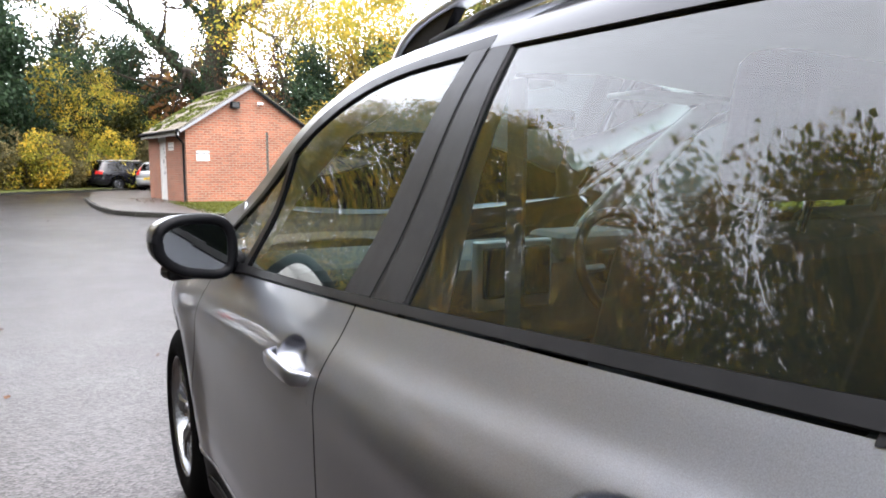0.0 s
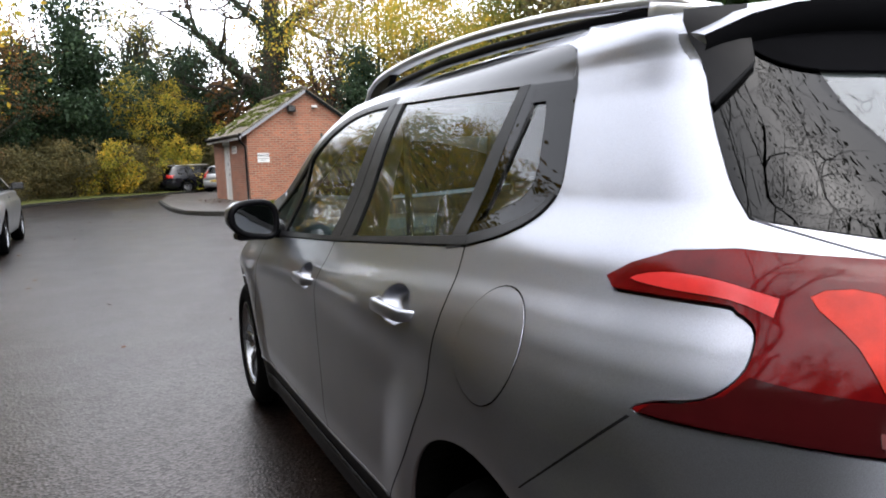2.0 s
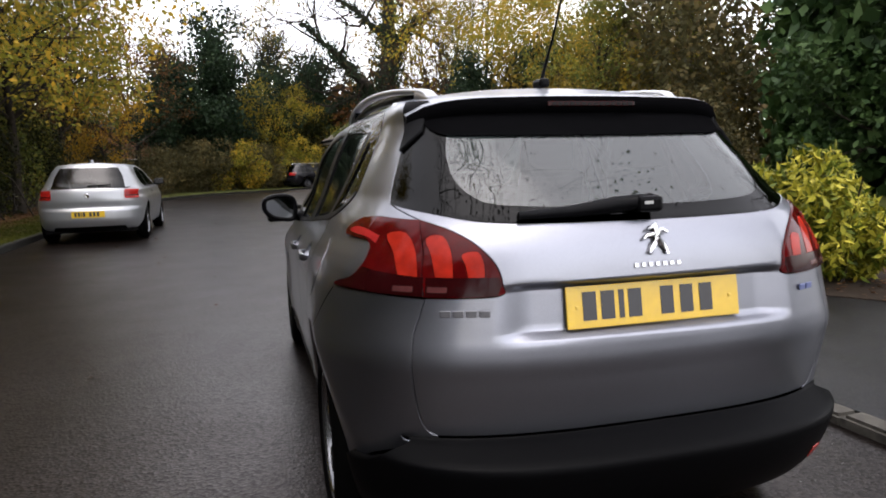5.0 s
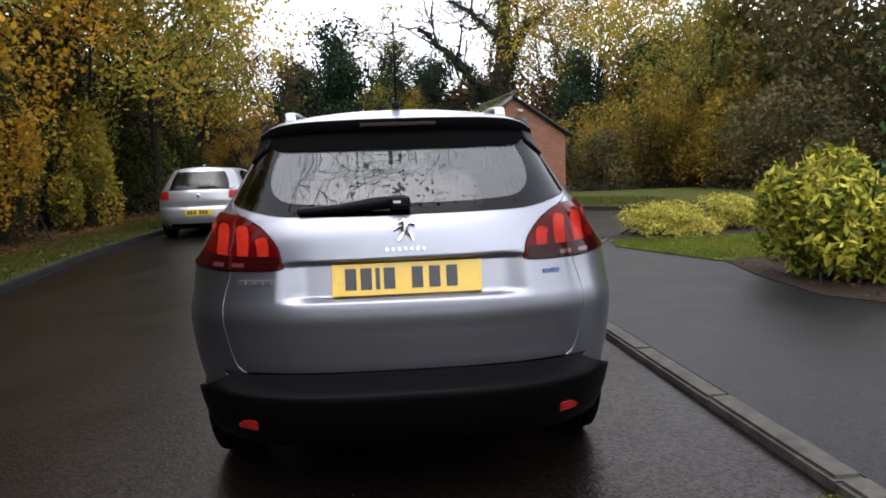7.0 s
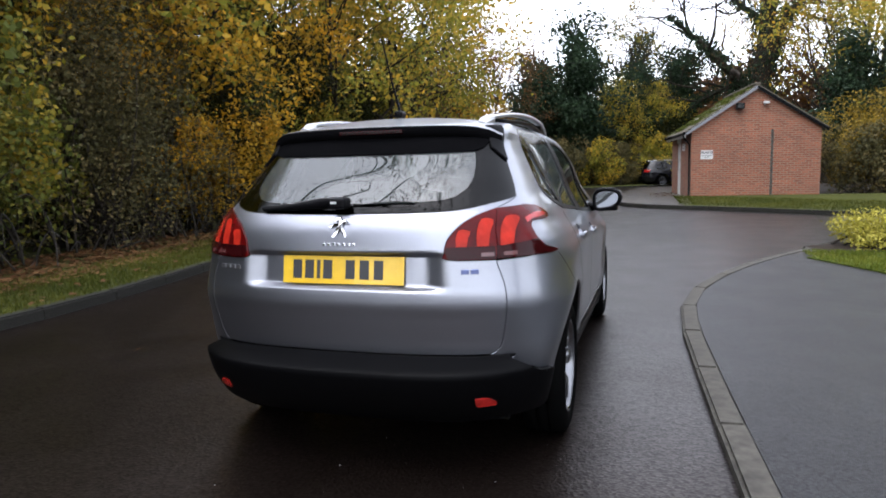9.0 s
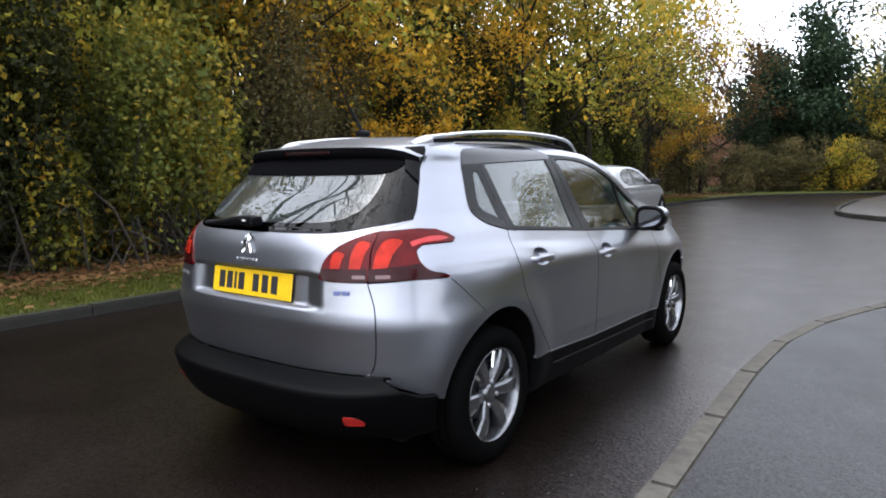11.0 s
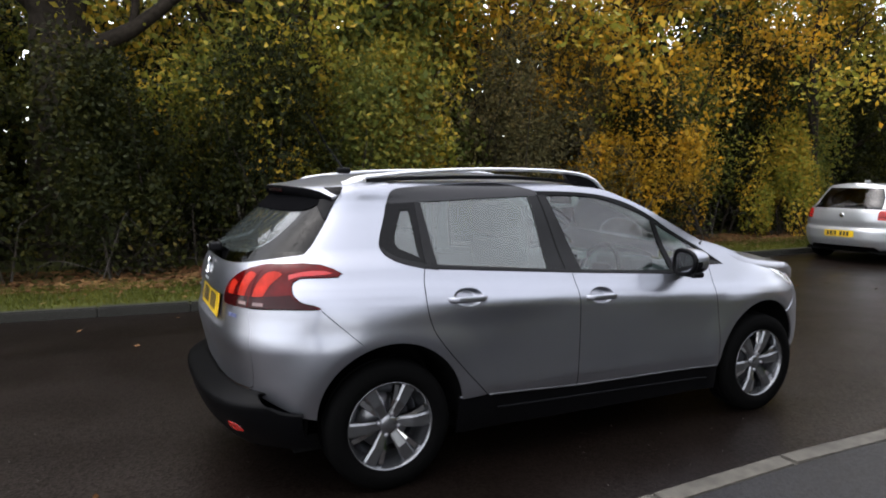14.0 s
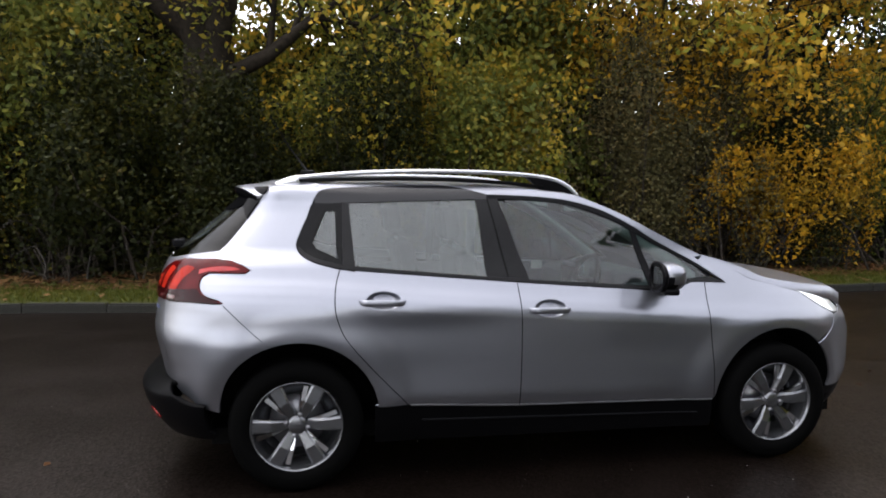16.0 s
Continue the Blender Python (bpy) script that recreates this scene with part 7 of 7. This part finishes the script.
car_seat(0.36, 1.02, car)
car_seat(-0.36, 0.80, car)
bench = part("rear_bench", pad(-0.41, 0.41, 0.18, 0.62, 0.40, 0.58, 0.06), SEAT, car, "grey cloth rear bench")
part("bench_back", pad(-0.60, 0.60, -0.06, 0.07, 0.24, 0.56, 0.05, pose(0, 0.14, 0.50, 14)), SEAT, bench)
for x in (-0.36, 0.0, 0.36):
    part("headrest", pad(-0.12, 0.12, -0.045, 0.045, 0, 0.15, 0.04, pose(x, -0.01, 1.06, 8)), SEAT, bench)
dash = part("dashboard", pad(-0.68, 0.68, 1.72, 2.25, 0.62, 0.935, 0.07), DASH, car, "dark grey dashboard")
part("instrument_hood", pad(0.20, 0.54, 1.70, 1.90, 0.90, 1.0, 0.04), DASH, dash)
part("centre_screen", pad(-0.12, 0.12, 1.66, 1.70, 0.82, 0.97, 0.012), GLOSS_BLACK, dash)
part("centre_trim", pad(-0.14, 0.14, 1.68, 1.71, 0.78, 0.99, 0.01), SATIN_RAIL, dash)
ring = [(0.36 + 0.175 * math.cos(a), 1.60 + 0.06 * math.sin(a), 0.90 + 0.165 * math.sin(a)) for a in [2 * math.pi * k / 28 for k in range(29)]]
sw = part("steering_wheel", tube(bmesh.new(), ring, 0.017, 8, False), TRIM, car, "black steering wheel on the right-hand side")
part("wheel_boss", pad(0.29, 0.43, 1.60, 1.66, 0.84, 0.95, 0.03), TRIM, sw)
for dx, dz in ((-0.16, 0), (0.16, 0), (0, -0.15)):
    part("wheel_spoke", tube(bmesh.new(), [(0.36, 1.63, 0.895), (0.36 + dx, 1.605 + dz * 0.3, 0.895 + dz)], 0.014, 6), ALLOY_DARK, sw)
part("rear_view_mirror", pad(-0.11, 0.11, 1.55, 1.58, 1.31, 1.37, 0.012), TRIM, car)
for s in (1, -1):
    part("inner_door_card", new_box(min(s * 0.70, s * 0.74), max(s * 0.70, s * 0.74), 0.42, 2.1, 0.35, 0.93, bevel=0.01), DASH, car)
    part("pillar_trim", tube(bmesh.new(), [(s * 0.50, 1.40, 1.395), (s * 0.58, 1.62, 1.30), (s * 0.635, 1.90, 1.12), (s * 0.66, 2.10, 0.97)], [0.030, 0.034, 0.036, 0.04], 8), LINER, car, "pale grey windscreen pillar trim")
    part("pillar_trim", tube(bmesh.new(), [(s * 0.565, 0.98, 1.37), (s * 0.625, 1.00, 1.20), (s * 0.68, 1.03, 0.98)], [0.030, 0.036, 0.05], 8), LINER, car, "pale grey door pillar trim")
    part("seat_belt", new_box(min(s * 0.60, s * 0.606), max(s * 0.60, s * 0.606), 0.86, 0.90, 0.6, 1.33), DASH, car)
    part("sun_visor", pad(min(s * 0.15, s * 0.5), max(s * 0.15, s * 0.5), 1.34, 1.48, 1.395, 1.41, 0.007), LINER, car)
part("load_cover", new_box(-0.60, 0.60, -0.46, 0.02, 0.98, 1.0, bevel=0.008), DASH, car)
part("window_sticker", new_box(0.69, 0.692, 1.18, 1.24, 1.035, 1.075), WHITE, car, "small permit sticker on the window")
grid_mesh("headlining", [[(x * 0.52, y, 1.435 - 0.03 * abs(x)) for x in (-1, -0.5, 0, 0.5, 1)] for y in (-0.15, 0.3, 0.8, 1.35)], LINER, car)


# ---- the other parked cars ----
def parked_car(label, S, at, paint, zb, ztop_z, dlo, dlo_back, wb, wr, rim, track, lamp, gate, screen, roof_y, door_x, plate_z, rails=False, spokes=10, lamp_mat=None, fin=True):
    """A parked car from one skin: flanks, glass house, tail, bumpers, lamps, wheels, mirrors."""
    c = thing("car", label, "car", at=at)
    u0 = S.y0 - S.rear[0][-1]
    fl = lambda pts: [(2 * u0 - u, z) for u, z in pts]
    gx, gz0, gz1 = gate
    for s in (1, -1):
        ar, af = arc(0, wr + 0.01, wr + 0.055, 172, 8, 22), arc(wb, wr + 0.01, wr + 0.055, 172, 15, 22)
        edge = [(S.ux(gx, zb), zb), (S.ux(gx, 0.8), 0.8), (S.ux(gx, gz0), gz0)]
        nose = [(wb + 0.36, 0.40), (wb + 0.45, 0.60), (wb + 0.42, 0.76), (wb + 0.1, zb - 0.06), (dlo[0][0] + 0.16, zb)]
        flank = panel("flank", S, edge + [(S.uy(-0.55, 0.5), gz0 - 0.02), (-wr - 0.10, 0.34)] + ar + [(wr + 0.06, 0.24), (wb - wr - 0.07, 0.24)] + af + nose, paint, c, s, cell=0.05, label="painted body side")
        back = screen[0]
        ring = [(S.ux(gx, zb), zb)] + [(S.uy(y, z), z) for y, z in screen[1:]] + [(roof_y[0], ztop_z), (roof_y[1], ztop_z - 0.005)] + [(roof_y[1] + 0.25, ztop_z - 0.05), (dlo[1][0] + 0.12, dlo[1][1] + 0.03), (dlo[0][0] + 0.16, zb)] + dlo + dlo_back
        panel("window_frame", S, ring, paint, c, s, cell=0.05, gap=0.0015)
        win = panel("side_window", S, dlo + dlo_back, GLASS_BLACK, c, s, off=-0.004, gap=0, thick=0.003, cell=0.06)
        for x in door_x:
            panel("shut_line", S, [(x, zb - 0.004), (x + 0.006, zb - 0.004), (x + 0.02, 0.45), (x, 0.27), (x - 0.006, 0.27), (x + 0.014, 0.45)], DARK, flank, s, off=0.0015, gap=0, thick=0)
            panel("pillar", S, [(x - 0.035, zb), (x + 0.035, zb), (x + 0.0, ztop_z - 0.06), (x - 0.06, ztop_z - 0.06)], TRIM, win, s, off=0.0, gap=0, thick=0.002)
        panel("window_moulding", S, [(dlo_back[-1][0], zb), (dlo[0][0], zb), (dlo[0][0], zb + 0.018), (dlo_back[-1][0], zb + 0.018)], TRIM, win, s, off=0.003, gap=0, thick=0.003)
        lx0, ly, lz0, lz1 = lamp
        lm = panel("tail_lamp", S, rounded([(S.ux(lx0, lz0), lz0), (S.ux(lx0, lz1), lz1), (S.uy(ly + 0.05, lz1), lz1 - 0.012), (S.uy(ly, lz1), lz1 - 0.05), (S.uy(ly - 0.04, lz0), lz0)], 0.03), lamp_mat or RED_BLOCK, c, s, off=0.006, gap=0, cell=0.03, label="red tail lamp")
        panel("lamp_band", S, [(S.ux(lx0 + 0.02, lz0), lz0 + 0.04), (S.ux(lx0 + 0.02, lz0), lz0 + 0.06), (S.uy(ly - 0.03, lz0), lz0 + 0.06), (S.uy(ly - 0.03, lz0), lz0 + 0.04)], RED_DARK, lm, s, off=0.0075, gap=0, thick=0)
        for y in (0.0, wb):
            wheel(c, y, s, track, wr, rim, spokes, 9)
            bm = bmesh.new()
            pts = arc(y, wr + 0.01, wr + 0.06, 200, -20, 16)
            a = [bm.verts.new((s * 0.80, p[0], p[1])) for p in pts]
            b = [bm.verts.new((s * 0.5, p[0], p[1])) for p in pts]
            for i in range(len(pts) - 1):
                bm.faces.new((a[i], a[i + 1], b[i + 1], b[i]))
            bm.faces.new(b)
            part("wheel_housing", bm, DARK, c)
        mx = S.width(dlo[0][0], zb)
        mir = part("door_mirror", pad(-0.10, 0.10, -0.05, 0.06, -0.06, 0.07, 0.045, pose(s * (mx + 0.11), dlo[0][0] - 0.12, zb + 0.07)), TRIM, c, "dark door mirror", smooth=True)
        part("mirror_glass", pad(-0.085, 0.085, -0.056, -0.05, -0.045, 0.055, 0.003, pose(s * (mx + 0.11), dlo[0][0] - 0.12, zb + 0.07)), GLOSS_BLACK, mir)
        part("mirror_arm", tube(bmesh.new(), [(s * (mx - 0.02), dlo[0][0] - 0.10, zb + 0.02), (s * (mx + 0.06), dlo[0][0] - 0.11, zb + 0.03)], 0.022, 6), TRIM, mir)
        for x in door_x[-1:]:
            p = S.point(x + 0.16, zb - 0.09)
            part("door_handle", tube(bmesh.new(), [(s * (p.x + 0.012), x + 0.06, zb - 0.095), (s * (p.x + 0.026), x + 0.16, zb - 0.09), (s * (p.x + 0.012), x + 0.26, zb - 0.095)], 0.012, 6), paint, flank)
        if rails:
            part("roof_rail", sweep(bmesh.new(), [(s * 0.50, y, ztop_z + 0.055 - 0.03 * ((y - 0.6) / 1.1) ** 4) for y in (-0.45, -0.2, 0.2, 0.7, 1.2, 1.4)], 0.035, 0.022, 0.4), SATIN_RAIL, c)
        part("seat_back", pad(s * 0.36 - 0.24, s * 0.36 + 0.24, 0.95, 1.08, 0.5, 1.12, 0.05), SEAT, c)
    low = [(S.ux(gx, gz0), gz0), (S.uy(-0.55, 0.5), gz0 - 0.02), (-wr - 0.10, 0.36), (S.uy(-0.5, 0.28), 0.26), (S.ux(0.5, 0.24), 0.23), (u0, 0.23)]
    bp = panel("rear_bumper", S, low + fl(low)[::-1][1:], paint, c, 1, off=0.008, cell=0.05, label="painted rear bumper")
    panel("bumper_insert", S, [(S.ux(0.55, 0.33), 0.31), (S.ux(0.6, 0.25), 0.24), (u0, 0.235)] + fl([(S.ux(0.6, 0.25), 0.24), (S.ux(0.55, 0.33), 0.31)]), PLASTIC, bp, 1, off=0.012, gap=0)
    gt = [(S.ux(gx, zb), zb), (S.ux(gx, gz0), gz0)]
    panel("tailgate", S, [(u0, zb + 0.01)] + fl(gt) + gt[::-1], paint, c, 1, off=0.001, cell=0.04)
    sc = [(u0, zb + 0.015), (S.ux(gx - 0.02, zb), zb + 0.02)] + [(S.ux(back, 1.2), (zb + ztop_z) / 2), (S.ux(back - 0.06, ztop_z - 0.06), ztop_z - 0.05)]
    panel("rear_window", S, sc[1:] + fl(sc[1:])[::-1] + [(u0, zb + 0.013)], GLASS_BLACK, c, 1, off=0.0, gap=0, cell=0.05, label="dark rear window")
    half = [(S.ux(gx - 0.02, zb), zb + 0.02)] + sc[2:] + [(u0, ztop_z - 0.05), (u0, ztop_z + 0.0), (S.ux(0.4, ztop_z), ztop_z)] + [(S.uy(y, z), z) for y, z in screen[:0:-1]]
    for s in (1, -1):
        panel("tail_frame", S, half, paint, c, s, gap=0, cell=0.05, off=0.001)
    rows = []
    ry = S.R(ztop_z)
    for k in range(20):
        y = roof_y[1] + (ry - roof_y[1]) * k / 19
        xe = S.width(y, ztop_z) * ((max(0.0, 1 - (min(1.0, max(0.0, (S.y0 - y) / (S.y0 - ry)))) ** S.nr)) ** (1 / S.nr) if y < S.y0 else 1)
        rows.append([(xe * q, y, ztop_z - 0.004 + 0.045 * (1 - q * q)) for q in [-1 + i / 6 for i in range(13)]])
    rf = grid_mesh("roof", rows, paint, c, "painted roof")
    if fin:
        part("aerial_fin", pad(-0.02, 0.02, -0.12, 0.02, ztop_z + 0.03, ztop_z + 0.09, 0.015), paint, rf)
    rows = []
    for k in range(9):
        t = k / 8
        y, z = roof_y[1] + (dlo[0][0] + 0.16 - roof_y[1]) * t, ztop_z + (zb - ztop_z) * t
        xe = S.width(y, z)
        rows.append([(xe * q, y + (0.03 + 0.3 * t) * (1 - q * q), z + 0.04 * (1 - t) * (1 - q * q)) for q in [-1 + i / 6 for i in range(13)]])
    grid_mesh("windscreen", rows, GLASS_DARK, c)
    rows = []
    for k in range(9):
        t = k / 8
        y = dlo[0][0] + 0.16 + (wb + 0.45 - dlo[0][0] - 0.16) * t
        xe = S.width(y, zb) * (1 - 0.12 * t * t)
        rows.append([(xe * q, y + 0.26 * (1 - q * q), zb - 0.22 * t**1.6 + (0.06 * t + 0.01) * (1 - q * q)) for q in [-1 + i / 6 for i in range(13)]])
    grid_mesh("bonnet", rows, paint, c)
    uf = S.y1 + S.front[0][-1]
    nb = [(wb + 0.37, 0.40), (wb + 0.46, 0.60), (wb + 0.43, 0.76)]
    panel("front_bumper", S, nb + [(uf, 0.80)] + [(2 * uf - u, z) for u, z in nb[::-1]] + [(uf, 0.25)], paint, c, 1, cell=0.08)
    part("floor_pan", new_box(-0.72, 0.72, -0.6, wb + 0.6, 0.19, 0.25), DARK, c)
    part("cabin_floor", new_box(-0.68, 0.68, -0.5, wb - 0.4, 0.4, 0.45), DARK, c)
    number_plate(c, pose(0, S.R(plate_z) - 0.012, plate_z))
    part("wiper", tube(bmesh.new(), [(0.0, S.R(zb + 0.06) - 0.02, zb + 0.05), (0.36, S.R(zb + 0.06) - 0.01, zb + 0.07)], [0.016, 0.008], 6), TRIM, c)
    part("badge", lathe(bmesh.new(), [(0.0, 0.0), (0.006, 0.03), (0.006, 0.042), (-0.01, 0.042)], 20), CHROME, c, "round emblem").matrix_basis = pose(0, S.R(0.84) - 0.002, 0.84, 0, 0, -90)
    return c


HATCH = Shape(
    W=[(0.18, 0.78), (0.30, 0.83), (0.50, 0.865), (0.68, 0.882), (0.78, 0.872), (0.84, 0.850), (0.92, 0.838), (0.97, 0.80), (1.15, 0.71), (1.30, 0.62), (1.36, 0.565), (1.40, 0.47)],
    R=[(0.18, -0.60), (0.30, -0.75), (0.45, -0.82), (0.58, -0.815), (0.64, -0.775), (0.75, -0.79), (0.90, -0.765), (0.97, -0.725), (1.0, -0.68), (1.30, -0.45), (1.40, -0.38)],
    F=[(0.2, 3.2), (0.5, 3.47), (0.7, 3.44), (0.85, 3.25), (0.95, 3.05)], y0=0.0, y1=2.3, nr=3.2, arches=[(0, 0.33, 0.37), (2.69, 0.33, 0.37)], flare=0.012)
parked_car("pale silver three-door hatchback parked beside the verge", HATCH, pose(-3.87, 11.35, 0, 0, 0, 2.0), PAINT_SILVER, 0.955, 1.372,
           [(1.98, 0.965), (1.42, 1.26), (1.15, 1.32), (0.85, 1.335)], [(0.45, 1.31), (0.16, 1.22), (0.06, 1.12), (0.16, 1.02), (0.42, 0.965)], 2.69, 0.322, 0.222, 0.765,
           (0.575, -0.48, 0.775, 0.940), (0.62, 0.62, 0.93), [0.53, (-0.50, 0.99), (-0.34, 1.22), (-0.24, 1.372)], (-0.05, 1.10), (0.86,), 0.52)
ESTATE = Shape(
    W=[(0.18, 0.80), (0.30, 0.85), (0.55, 0.90), (0.75, 0.91), (0.90, 0.885), (0.98, 0.84), (1.15, 0.76), (1.38, 0.64), (1.44, 0.58), (1.48, 0.5)],
    R=[(0.18, -0.85), (0.30, -1.02), (0.55, -1.08), (0.65, -1.05), (0.9, -1.03), (1.0, -0.98), (1.40, -0.72), (1.48, -0.66)],
    F=[(0.2, 3.5), (0.5, 3.78), (0.7, 3.76), (0.85, 3.5), (0.95, 3.2)], y0=0.0, y1=2.5, nr=3.2, arches=[(0, 0.33, 0.37), (2.87, 0.33, 0.37)], flare=0.012)
parked_car("black estate car parked at the back of the car park", ESTATE, pose(1.6, 38.1, 0, 0, 0, -70), PAINT_BLACK, 0.965, 1.43,
           [(2.02, 0.975), (1.46, 1.30), (1.15, 1.375), (0.85, 1.385)], [(0.2, 1.375), (-0.35, 1.34), (-0.52, 1.26), (-0.50, 1.05), (-0.3, 0.975)], 2.87, 0.325, 0.225, 0.80,
           (0.52, -0.68, 0.80, 0.96), (0.64, 0.64, 0.93), [0.58, (-0.72, 1.0), (-0.58, 1.22), (-0.50, 1.43)], (-0.3, 1.15), (0.95, 0.06), 0.78, rails=True)
parked_car("silver hatchback half hidden behind the outbuilding", HATCH, pose(3.5, 35.6, 0.0, 0, 0, -35), PAINT_SILVER, 0.955, 1.372,
           [(1.98, 0.965), (1.42, 1.26), (1.15, 1.32), (0.85, 1.335)], [(0.45, 1.31), (0.16, 1.22), (0.06, 1.12), (0.16, 1.02), (0.42, 0.965)], 2.69, 0.322, 0.222, 0.765,
           (0.50, -0.46, 0.78, 1.15), (0.62, 0.66, 0.93), [0.53, (-0.50, 0.99), (-0.34, 1.22), (-0.24, 1.372)], (-0.05, 1.10), (0.86,), 0.60)
